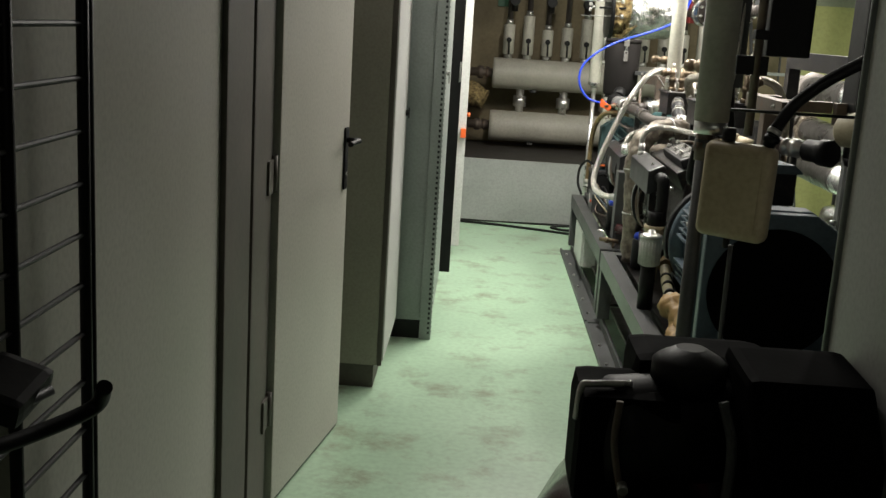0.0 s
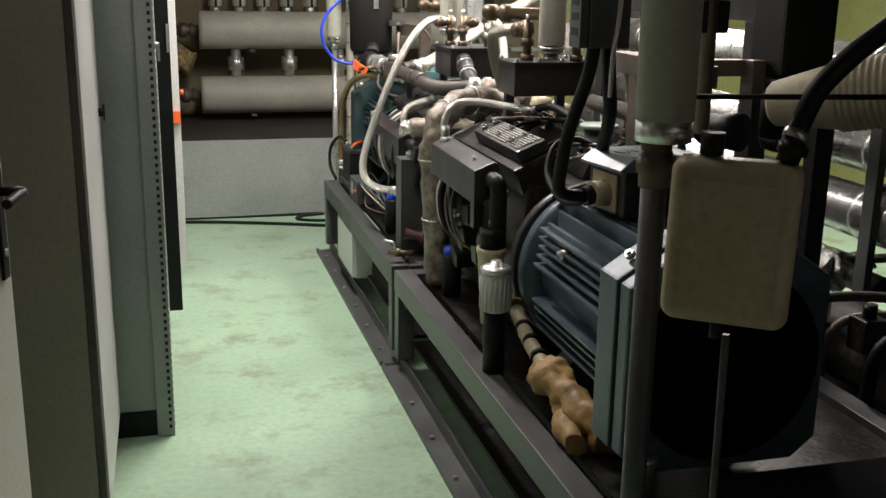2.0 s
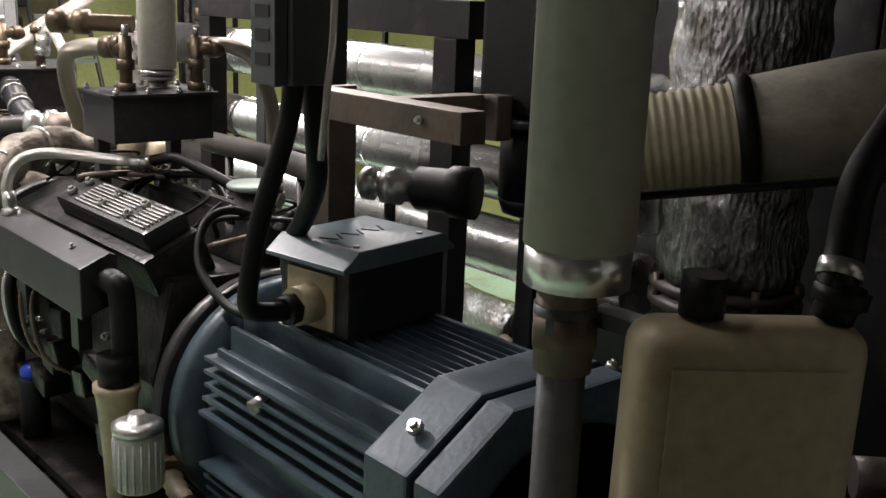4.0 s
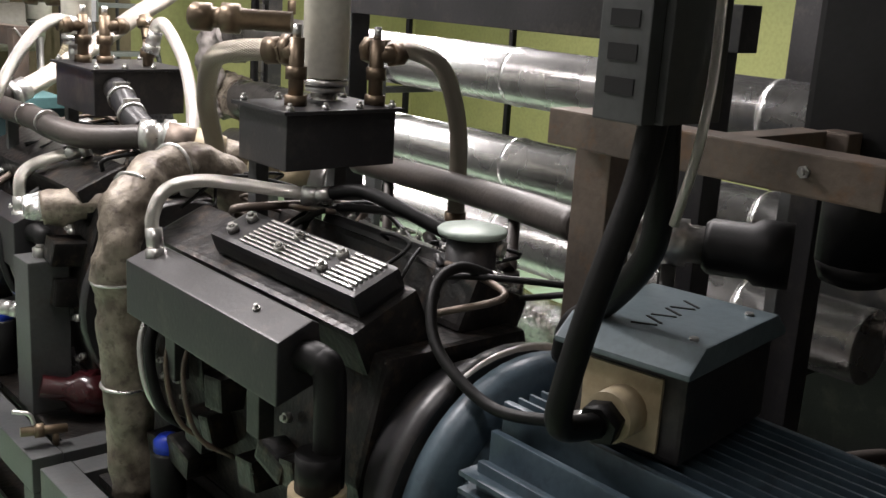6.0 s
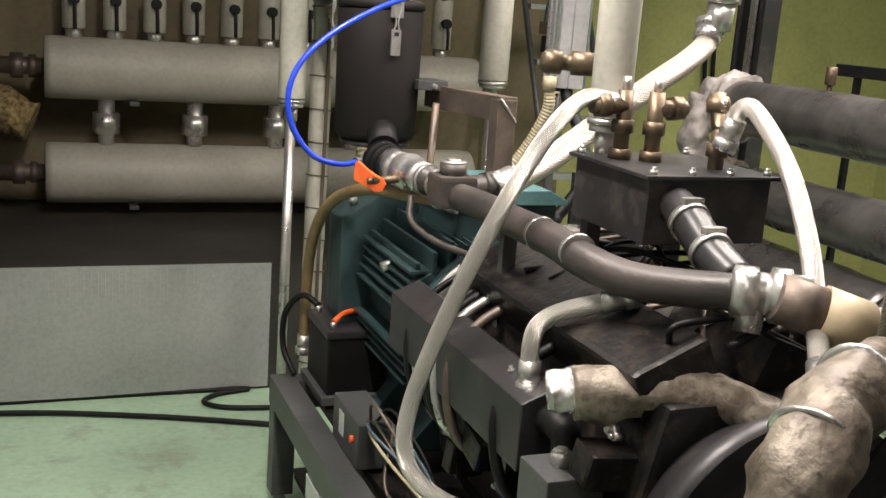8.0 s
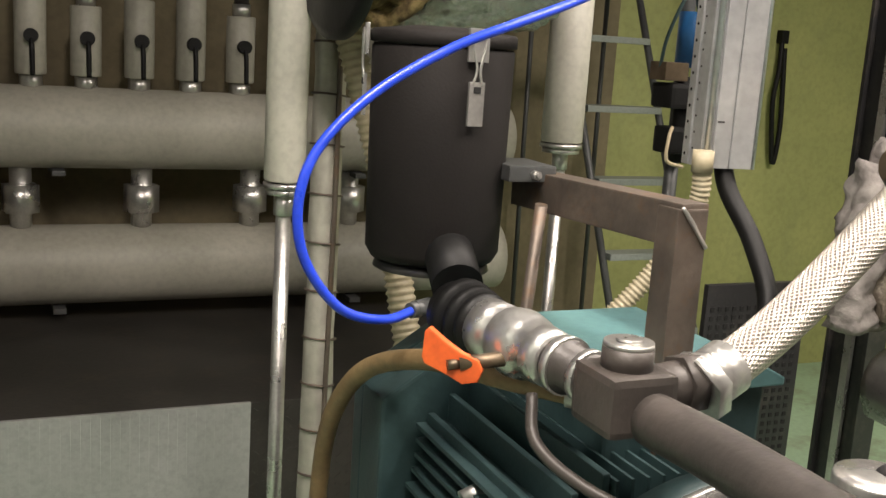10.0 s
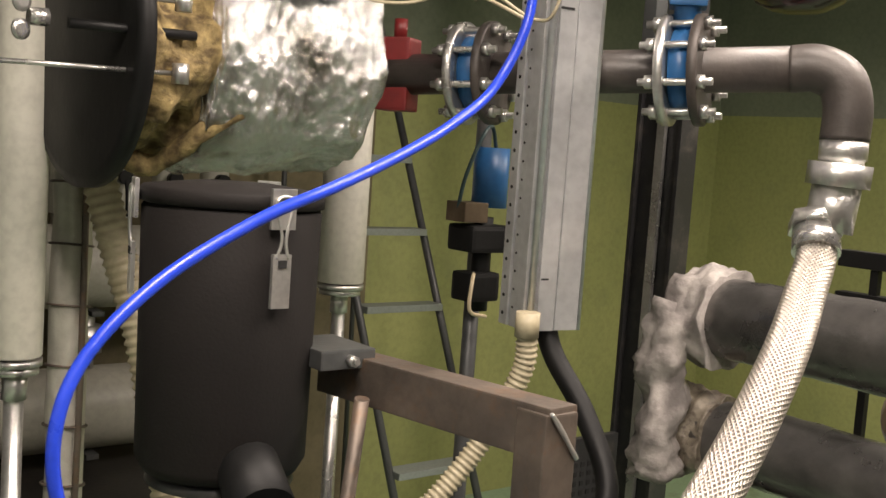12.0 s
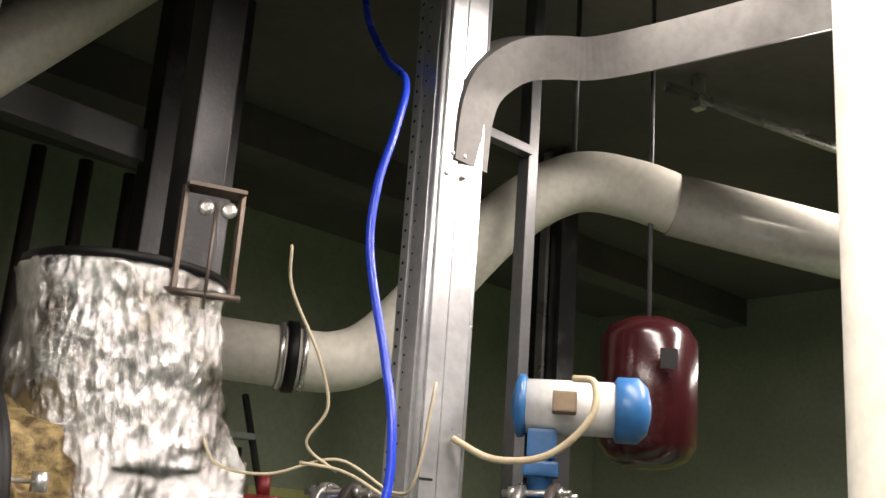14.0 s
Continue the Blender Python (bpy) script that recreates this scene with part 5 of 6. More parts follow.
part("tee", Mesh().box((0.905, 6.525, 1.052), (0.995, 6.615, 1.125), 0.010).cyl((0.95, 6.57, 1.12), (0.95, 6.57, 1.150), 0.031), DKPIPE, ln)
part("plug", Mesh().cyl((0.95, 6.57, 1.15), (0.95, 6.57, 1.156), 0.030).cyl((0.95, 6.57, 1.156), (0.95, 6.57, 1.160), 0.016), STEEL, ln, "bright round plug")
part("collar", Mesh().cyl((0.98, 6.575, 1.09), (1.07, 6.577, 1.098), 0.030).hexnut((1.03, 6.576, 1.095), (1.055, 6.577, 1.097), 0.038), DKPIPE, ln)
part("elbow_joint", Mesh().lathe((1.08, 5.71, 1.09), (0.8, -0.5, 0), [(0, 0.03), (0.005, 0.042), (0.04, 0.042), (0.042, 0.034), (0.06, 0.034), (0.062, 0.044), (0.09, 0.044), (0.092, 0.036), (0.12, 0.036)], 24).cyl((1.11, 5.69, 1.09), (1.10, 5.68, 1.03), 0.022), STEEL, ln, "steel elbow joint")
part("support", Mesh().box((0.935, 6.24, 0.405), (0.965, 6.26, 1.07), 0.002), SKID, ln)
part("rubber_neck", Mesh().tube([(1.10, 5.72, 1.10), (1.10, 5.80, 1.13), (1.11, 5.88, 1.165), (1.12, 5.94, 1.18)], 0.033, seg=20), COVER, ln, "dark green rubber neck")
for c in ((1.10, 5.79, 1.127), (1.108, 5.87, 1.16)):
    part("jubilee_clip", Mesh().cyl(c, (c[0] + 0.002, c[1] + 0.014, c[2] + 0.005), 0.037, seg=24).box((c[0] - 0.02, c[1] - 0.002, c[2] + 0.033), (c[0] + 0.02, c[1] + 0.014, c[2] + 0.045), 0.002), STEEL, ln, "jubilee clip")

bv = thing("orange_ball_valve", "steel ball valve with an orange plastic lever", "valve", at=(0.94, 6.72, 1.0))
def on_line(a):
    return Vector((0.948, 6.60, 1.09)) + Vector((-0.065, 0.36, 0.01)).normalized() * a
LINE = Vector((-0.065, 0.36, 0.01)).normalized()
part("pipe_end", Mesh().lathe(on_line(0.0), LINE, [(0, 0.031), (0.07, 0.031), (0.072, 0.036), (0.085, 0.036), (0.087, 0.031), (0.10, 0.031)], 24), DKPIPE, bv)
part("clamp", Mesh().cyl(on_line(0.03), on_line(0.042), 0.035).cyl(on_line(0.075), on_line(0.088), 0.039), STEEL, bv)
part("body", Mesh().lathe(on_line(0.10), LINE, [(0, 0.03), (0.004, 0.038), (0.03, 0.040), (0.034, 0.033), (0.05, 0.044), (0.075, 0.048), (0.10, 0.044), (0.112, 0.036), (0.116, 0.043), (0.15, 0.043), (0.154, 0.034)], 24), STEEL, bv)
part("bellows", Mesh().lathe(on_line(0.25), LINE, [(0, 0.036), (0.006, 0.046), (0.016, 0.047), (0.020, 0.042), (0.026, 0.050), (0.038, 0.051), (0.043, 0.045), (0.050, 0.054), (0.064, 0.055), (0.070, 0.048), (0.09, 0.044)], 28), BLACK, bv, "black rubber bellows")
lv = Mesh().prism([(0.0, 0.0), (0.016, -0.008), (0.036, -0.003), (0.042, 0.013), (0.036, 0.027), (0.014, 0.033), (-0.007, 0.045), (-0.032, 0.063), (-0.038, 0.057), (-0.040, 0.022), (-0.036, 0.014)], "x", -0.007, 0.007, bevel=0.003)
lever = part("lever", lv, ORANGE, bv, "orange plastic lever")
lever.matrix_parent_inverse = Matrix.Identity(4)
lever.matrix_basis = bv.matrix_world.inverted() @ pose(0.820, 6.774, 1.056, 0, 0, 233)
part("lever_boss", Mesh().cyl((0.90, 6.745, 1.085), (0.826, 6.765, 1.075), 0.010).cyl((0.826, 6.765, 1.075), (0.810, 6.768, 1.073), 0.007), BRASS, bv)
part("drain_tube", Mesh().tube([(0.90, 6.70, 1.05), (0.89, 6.66, 1.00), (0.92, 6.58, 0.97), (0.99, 6.48, 0.95)], 0.008), DKPIPE, bv, "dark drain tube")
hose("ochre rubber hose curving down to the battery", [(1.0, 6.72, 1.03), (0.92, 6.80, 1.035), (0.86, 6.95, 1.02), (0.82, 7.10, 0.96), (0.80, 7.20, 0.85), (0.80, 7.26, 0.70), (0.80, 7.27, 0.5)], 0.016, OCHRE, kind="rubber_hose")

# ---- air filter with latches, bracket frame ----
af = thing("air_filter", "charcoal cylindrical air filter housing with spring latches", "air filter", at=(0.95, 7.10, 1.12))
part("housing", Mesh().lathe((0.95, 7.17, 1.125), (0, 0, 1), [(0, 0.085), (0.004, 0.103), (0.02, 0.112), (0.345, 0.116), (0.35, 0.113)], 48), FILTER, af)
part("lid", Mesh().lathe((0.95, 7.17, 1.4755), (0, 0, 1), [(0, 0.113), (0.002, 0.119), (0.018, 0.119), (0.022, 0.115), (0.03, 0.05)], 48), FILTER, af)
part("base_ring", Mesh().lathe((0.95, 7.17, 1.105), (0, 0, 1), [(0, 0.07), (0.006, 0.098), (0.019, 0.094)], 40), COVER, af)
part("outlet", Mesh().cyl((0.92, 6.99, 1.12), (0.95, 7.12, 1.17), 0.04), BLACK, af)
for an in (-88, 40, 165):
    u = Vector((math.cos(radians(an)), math.sin(radians(an)), 0))
    s = Vector((-u.y, u.x, 0))
    c = Vector((0.95, 7.17, 0)) + u * 0.1215
    def plate(m, z0, z1, w, off=0.0, th=0.003, turn=None):
        m.box((c.x - w + u.x * off, c.y - th + u.y * off, z0), (c.x + w + u.x * off, c.y + th + u.y * off, z1), 0.001, pose(0, 0, 0, 0, 0, an + 90))
        return m
    la = part("latch", plate(plate(Mesh(), 1.358, 1.425, 0.013, 0.004), 1.455, 1.505, 0.017, 0.003), STEEL, af, "bright steel spring latch")
    part("latch_slot", plate(Mesh(), 1.408, 1.418, 0.006, 0.0075, 0.001), GAP, la)
    part("latch_wire", Mesh().tube([c + u * 0.006 + s * 0.008 + V((0, 0, 1.42)), c + u * 0.008 + s * 0.003 + V((0, 0, 1.445)), c + u * 0.008 + s * 0.011 + V((0, 0, 1.49)), c + u * 0.008 - s * 0.011 + V((0, 0, 1.49)), c + u * 0.008 - s * 0.003 + V((0, 0, 1.445)), c + u * 0.006 - s * 0.008 + V((0, 0, 1.42))], 0.0022, seg=6), STEEL, la)

br = thing("bracket_frame", "bare welded angle steel bracket holding the filter", "bracket", at=(1.1, 6.7, 0.41))
part("arm", Mesh().box((-0.024, -0.022, -0.032), (0.024, 0.40, 0.030), 0.003), RUSTY, br).matrix_parent_inverse = Matrix.Identity(4)
bpy.context.view_layer.update()
br.children[0].matrix_world = pose(1.15, 6.76, 1.258, -1.0, 0, 6)
part("post", Mesh().box((1.122, 6.735, 0.405), (1.172, 6.785, 1.281), 0.003), RUSTY, br)
part("weld", Mesh().tube([(1.126, 6.732, 1.284), (1.147, 6.731, 1.258), (1.171, 6.732, 1.228)], 0.0035, seg=8, wobble=0.002), STEEL, br, "bright weld bead")
part("filter_plate", Mesh().box((1.03, 7.06, 1.270), (1.115, 7.17, 1.296), 0.003), SKID, br, "dark mounting plate")
pb = Mesh()
bolt(pb, (1.075, 7.06, 1.282), (0, -1, 0), 0.008)
part("plate_bolt", pb, STEEL, br)
part("brace", Mesh().cyl((1.07, 7.02, 1.24), (1.09, 7.16, 0.42), 0.010), RUSTY, br)

# ---- blue hose ----
bh = thing("blue_air_hose", "glossy blue air hose looping round the filter", "hose", at=(0.86, 7.0, 1.085))
part("tube", Mesh().tube([(0.86, 7.0, 1.085), (0.79, 6.95, 1.085), (0.715, 6.93, 1.11), (0.662, 6.93, 1.18), (0.650, 6.93, 1.26), (0.68, 6.94, 1.335), (0.76, 6.95, 1.41), (0.87, 6.95, 1.475), (0.97, 6.955, 1.515), (1.09, 7.0, 1.555), (1.20, 7.04, 1.60), (1.29, 7.06, 1.66), (1.335, 7.05, 1.76), (1.345, 7.06, 1.87), (1.347, 7.09, 1.97), (1.322, 7.12, 2.14), (1.324, 7.12, 2.255), (1.352, 7.12, 2.363), (1.40, 7.16, 2.48), (1.45, 7.28, 2.58), (1.50, 7.42, 2.75), (1.52, 7.48, 2.98)], 0.0072, seg=14, steps=10), BLUEHOSE, bh)
part("push_fitting", Mesh().cyl((0.845, 6.99, 1.085), (0.885, 7.01, 1.088), 0.012).hexnut((0.855, 6.996, 1.085), (0.87, 7.0, 1.086), 0.015), SKID, bh, "dark push-in fitting")


# ---- galvanised cable trunk ----
tk = thing("metal_trunking", "galvanised steel cable trunk with punched edge", "cable trunk", at=(1.5, 7.1, 1.285))
TT = pose(1.466, 7.141, 0, 0, 0, -11) @ Matrix.Diagonal((1.15, 1.15, 1, 1))
def trunk_part(name, m, mat, label=""):
    o = part(name, m, mat, tk, label)
    o.matrix_parent_inverse = Matrix.Identity(4)
    bpy.context.view_layer.update()
    o.matrix_world = TT
    return o
galv = material("galvanised_steel", (0.80, 0.81, 0.81), (0.66, 0.67, 0.68), 0.33, 0.75, 7, 0.08, 60)
trunk_part("trough", Mesh().box((0.004, 0.004, 1.29), (0.086, 0.070, 2.985), 0.002), galv)
trunk_part("front_skin", Mesh().box((0.012, -0.004, 1.287), (0.040, 0.0035, 2.985), 0.0015).box((0.044, -0.001, 1.287), (0.082, 0.0035, 2.985), 0.001).cyl((0.086, 0.002, 1.287), (0.086, 0.002, 2.985), 0.0035, seg=8).cyl((0.004, 0.002, 1.287), (0.004, 0.002, 2.985), 0.005, seg=10), galv)
for y0, y1, o in ((0.008, 0.030, 0.004), (0.034, 0.050, 0.001), (0.054, 0.076, 0.003)):
    trunk_part("side_fold", Mesh().box((-o, y0, 1.286), (0.0035, y1, 2.985), 0.0015 if o > 0.002 else 0.0005), galv)
for i in range(54):
    trunk_part("punched_hole", Mesh().cyl((-0.0036, 0.066, 1.305 + i * 0.030), (-0.0030, 0.066, 1.305 + i * 0.030), 0.0032, seg=8), GAP)
    trunk_part("punched_hole", Mesh().cyl((-0.0016, 0.043, 1.318 + i * 0.030), (-0.0010, 0.043, 1.318 + i * 0.030), 0.0022, seg=8), GAP)
trunk_part("seam", Mesh().box((0.012, -0.0046, 1.80), (0.034, -0.0040, 1.804)).box((0.014, -0.0046, 1.37), (0.026, -0.0040, 1.373)), GAP)
for x, z in ((0.02, 2.33), (0.05, 2.33), (0.05, 2.37), (0.03, 2.37)):
    trunk_part("rivet", Mesh().ball((x, -0.003, z), 0.005, 8), STEEL)
# Darker galvanised copy; the gloom under the ceiling is in its colour.
part("bend", Mesh().tube([(1.54, 7.165, 2.36), (1.545, 7.16, 2.47), (1.57, 7.15, 2.54), (1.63, 7.125, 2.60), (1.70, 7.09, 2.625), (1.765, 7.03, 2.63), (1.80, 6.90, 2.63), (1.85, 6.55, 2.63), (1.95, 5.9, 2.63), (2.1, 4.9, 2.64)], 0.058, seg=4, steps=6), material("shaded_galvanised", (0.17, 0.165, 0.155), (0.11, 0.105, 0.10), 0.55, 0.4, 7, 0.1, 60), tk, "galvanised bend and run under the ceiling, shade in its dark grey").data.shade_flat()
for y in (6.7, 5.6):
    part("hanger", Mesh().cyl((1.84 + (6.7 - y) * 0.15, y, 2.66), (1.84 + (6.7 - y) * 0.15, y, 3.0), 0.006), SKID, tk)
hose("black rubber cable hanging below the trunk", [(1.52, 7.165, 1.33), (1.525, 7.14, 1.25), (1.54, 7.07, 1.16), (1.53, 7.0, 1.06), (1.48, 6.99, 0.98), (1.42, 6.98, 0.92)], 0.018, BLACK, BLACK, "rubber_cable", "cable")
sh = thing("spiral_hose", "cream spiral hose hanging below the trunk", "hose", at=(1.455, 7.13, 1.30))
part("spiral", Mesh().tube([(1.455, 7.13, 1.30), (1.46, 7.14, 1.22), (1.42, 7.18, 1.10), (1.35, 7.21, 1.0), (1.27, 7.24, 0.92), (1.25, 7.25, 0.6), (1.25, 7.25, 0.415)], 0.017, ridge=0.0022, pitch=0.010), SPIRAL, sh)
part("cuff", Mesh().cyl(V((1.455, 7.13, 1.30)) + V((0, 0, -0.02)), V((1.455, 7.13, 1.30)) + V((0, 0, 0.02)), 0.0195), SPIRAL, sh)
sh = thing("spiral_hose", "cream spiral hose hanging behind the filter", "hose", at=(0.95, 7.78, 1.62))
part("spiral", Mesh().tube([(0.95, 7.78, 1.62), (0.97, 7.72, 1.48), (1.0, 7.69, 1.35), (1.04, 7.66, 1.19), (1.08, 7.6, 0.9), (1.1, 7.5, 0.6), (1.1, 7.45, 0.0)], 0.030, ridge=0.003, pitch=0.016), SPIRAL, sh)
part("cuff", Mesh().cyl(V((0.95, 7.78, 1.62)) + V((0, 0, -0.02)), V((0.95, 7.78, 1.62)) + V((0, 0, 0.02)), 0.0195), SPIRAL, sh)

# foil wrapped vertical pipe beside the filter
fp = thing("foil_wrapped_post", "white foil wrapped pipe tied with dark wire", "pipe", at=(0.93, 7.72, 0))
part("wrap", Mesh().tube([(0.955, 7.80, 0.0), (0.955, 7.80, 0.8), (0.955, 7.80, 1.4), (0.955, 7.80, 1.72)], 0.034, seg=20, wobble=0.006), material("pale_foil_wrap", (0.62, 0.60, 0.52), (0.48, 0.46, 0.40), 0.4, 0.4, 12, 0.7, 40), fp)
for i in range(12):
    part("tie", Mesh().lathe((0.955, 7.80, 0.25 + i * 0.11), (0.1, 0.1, 1), [(0, 0.034), (0.001, 0.040), (0.004, 0.040), (0.005, 0.034)], 20), RUSTY, fp)
part("seam", Mesh().tube([(0.965, 7.762, 0.1), (0.963, 7.764, 0.6), (0.967, 7.762, 1.1), (0.965, 7.764, 1.6)], 0.006, seg=6), RUSTY, fp, "dark wire seam")

# ---- foil-wrapped exhaust above the filter ----
ex = thing("foil_exhaust", "crumpled foil wrapped exhaust tee with open end", "exhaust", at=(1.1, 7.5, 1.5))
AX = Vector((0.997, 0.03, 0.03)).normalized()
def ex_at(a, up=0.0):
    return Vector((0.885, 7.52, 1.70)) + AX * a + V((0, 0, up))
part("drum_wrap", Mesh().tube([ex_at(0.115), ex_at(0.12), ex_at(0.19), ex_at(0.27), ex_at(0.35), ex_at(0.40)], 0.198, seg=96, smooth=True, steps=9, wobble=0.016), FOIL, ex)
part("riser_wrap", Mesh().tube([(1.12, 7.49, 1.78), (1.11, 7.49, 1.90), (1.10, 7.49, 2.0), (1.10, 7.49, 2.09)], 0.168, seg=80, steps=14, wobble=0.014), FOIL, ex)
part("wool", Mesh().tube([ex_at(-0.005), ex_at(0.04), ex_at(0.09), ex_at(0.14)], 0.172, seg=64, steps=10, wobble=0.036), WOOL, ex, "yellow mineral wool showing at the end")
part("open_end", Mesh().lathe(ex_at(0.01), -AX, [(0, 0.12), (0.01, 0.215), (0.015, 0.228), (0.035, 0.228), (0.038, 0.21), (0.036, 0.01)], 56), BLACK, ex, "black round cover plate")
part("top_cap", Mesh().lathe((1.10, 7.49, 2.09), (0, 0, 1), [(0, 0.10), (0.002, 0.168), (0.016, 0.170), (0.02, 0.155), (0.022, 0.01)], 40), BLACK, ex, "black lid")
part("loose_strand", Mesh().tube([ex_at(0.02, -0.17) + V((0, -0.03, 0)), ex_at(0.08, -0.19) + V((0, -0.05, 0)), ex_at(0.14, -0.14) + V((-0.02, -0.12, 0)), ex_at(0.19, -0.10) + V((-0.02, -0.155, 0))], 0.016, wobble=0.008), WOOL, ex)
for i, up in enumerate((0.045, -0.055)):
    part("clamp_rod", Mesh().cyl(ex_at(-0.16, up) + V((-0.06, -0.16, 0)), ex_at(0.09, up) + V((-0.02, -0.185, 0)), 0.0035, seg=8), STEEL, ex)
    n0 = ex_at(0.07, up) + V((-0.015, -0.19, 0))
    part("nut", Mesh().hexnut(n0 + V((0, 0, -0.014)), n0 + V((0, 0, 0.014)), 0.012), STEEL, ex)
part("swing_bolt", Mesh().cyl(ex_at(-0.05, 0.0) + V((-0.05, -0.175, 0)), ex_at(0.10, 0.0) + V((-0.02, -0.18, 0)), 0.007), BLACK, ex)
wn = Mesh()
w0 = ex_at(-0.09, 0.004) + V((-0.06, -0.17, 0))
wn.hexnut(w0, w0 + AX * 0.025, 0.012)
for s_ in (-1, 1):
    wn.lathe(w0 + AX * -0.012 + V((0, 0, s_ * 0.018)), V((0.4, -0.9, 0)), [(0, 0.008), (0.002, 0.014), (0.006, 0.014), (0.008, 0.008)], 14)
part("wing_nut", wn, STEEL, ex, "bright wing nut")
part("gland", Mesh().cyl(ex_at(0.30, 0.14) + V((-0.08, -0.10, 0)), ex_at(0.30, 0.16) + V((-0.09, -0.14, 0.02)), 0.016), STEEL, ex)
for sx in (0.0, 0.085):
    part("clamp_bar", Mesh().box((1.09 + sx, 7.315 - sx * 0.4, 2.05), (1.098 + sx, 7.325 - sx * 0.4, 2.23), 0.001), RUSTY, ex)
part("clamp_bridge", Mesh().box((1.09, 7.28, 2.225), (1.185, 7.325, 2.232), 0.001, pose(0, 0, 0, 0, 0, -20)), RUSTY, ex)
part("clamp_pin", Mesh().cyl((1.138, 7.295, 2.03), (1.138, 7.295, 2.205), 0.003, seg=8).cyl((1.08, 7.325, 2.055), (1.19, 7.275, 2.055), 0.006, seg=8), RUSTY, ex)
wt = Mesh()
for s_ in (-1, 1):
    wt.lathe((1.138 + s_ * 0.016, 7.292 - s_ * 0.008, 2.195), (-0.35, -0.93, 0), [(0, 0.006), (0.001, 0.0135), (0.005, 0.0135), (0.006, 0.006)], 14)
part("wing_nut", wt, STEEL, ex, "bright wing nut")
part("hanger_strut", Mesh().box((1.22, 7.55, 1.75), (1.30, 7.62, 3.0), 0.004), COVER, ex, "dark steel hanger")

# thin wires by the trunk
for pts in ([(1.20, 7.36, 1.86), (1.22, 7.33, 1.80), (1.28, 7.27, 1.79), (1.36, 7.20, 1.82), (1.42, 7.13, 1.775), (1.43, 7.09, 1.80), (1.44, 7.07, 1.95)],
            [(1.24, 7.22, 2.15), (1.25, 7.22, 2.08), (1.30, 7.2, 1.98), (1.33, 7.2, 1.90), (1.31, 7.22, 1.84), (1.36, 7.2, 1.80)],
            [(1.30, 7.22, 1.81), (1.35, 7.17, 1.80), (1.37, 7.09, 1.765)]):
    solid("thin_wire", Mesh().tube(pts, 0.0028, seg=6), SPIRAL, "thin beige wire hanging loose beside the trunk", "wire", "loose wires")

# ---- brown pipe line with flanges ----
pl = thing("flanged_pipe", "dark brown painted pipe with bolted flanges and elbow", "pipe", at=(1.65, 7.05, 1.72))
P0, P1 = V((1.40, 7.56, 1.695)), V((1.755, 6.885, 1.73))
PD = (P1 - P0).normalized()
part("straight", Mesh().cyl(P0, P1, 0.036, seg=28), DKPIPE, pl)
part("valve_body", Mesh().box((-0.032, -0.026, -0.066), (0.032, 0.026, 0.066), 0.006).cyl((0, 0, 0.066), (0, 0, 0.10), 0.012), material("red_valve_paint", (0.22, 0.02, 0.02), (0.15, 0.015, 0.015), 0.45), pl, "red painted valve body").matrix_world = Matrix.Translation(P0 + PD * 0.07) @ pose(0, 0, 0, 0, 0, -62)
part("elbow", Mesh().tube([P1 - PD * 0.01, P1 + PD * 0.03, P1 + PD * 0.065 + V((0, 0, -0.02)), P1 + PD * 0.078 + V((0, 0, -0.06)), P1 + PD * 0.078 + V((0, 0, -0.11))], 0.037, seg=28), DKPIPE, pl)
for s0 in (0.225, 0.585):
    c = P0 + PD * s0
    for o, mt in ((-0.030, STEEL), (0.022, DKPIPE)):
        fl = part("flange", Mesh().lathe(c + PD * o, PD, [(0, 0.085), (0.002, 0.09), (0.014, 0.09), (0.016, 0.085)], 36), mt, pl)
    part("butterfly_valve", Mesh().lathe(c + PD * -0.013, PD, [(0, 0.05), (0.002, 0.066), (0.032, 0.066), (0.034, 0.05)], 28), ACTBLUE, pl, "blue wafer valve body")
    u = PD.orthogonal().normalized()
    v = PD.cross(u)
    for i in range(8):
        dr = u * math.cos(i * math.pi / 4 + 0.4) + v * math.sin(i * math.pi / 4 + 0.4)
        bb = Mesh()
        q = c + dr * 0.076
        bb.cyl(q - PD * 0.055, q + PD * 0.062, 0.006, seg=8).hexnut(q + PD * 0.038, q + PD * 0.05, 0.011).hexnut(q - PD * 0.044, q - PD * 0.031, 0.011)
        part("flange_bolt", bb, STEEL, pl)
part("union_nut", Mesh().lathe(P1 + PD * 0.078 + V((0, 0, -0.11)), (-0.02, -0.03, -1), [(0, 0.036), (0.03, 0.036), (0.032, 0.032), (0.05, 0.032)], 24).hexnut(P1 + PD * 0.076 + V((0, 0, -0.145)), P1 + PD * 0.074 + V((0, 0, -0.18)), 0.05).cyl(P1 + PD * 0.074 + V((0, 0, -0.18)), P1 + PD * 0.07 + V((-0.005, 0, -0.25)), 0.037), STEEL, pl, "bright union nut")
part("hanger", Mesh().cyl(P0 + PD * 0.36, (P0 + PD * 0.36) + V((0, 0, 1.28)), 0.006, seg=8), SKID, pl)


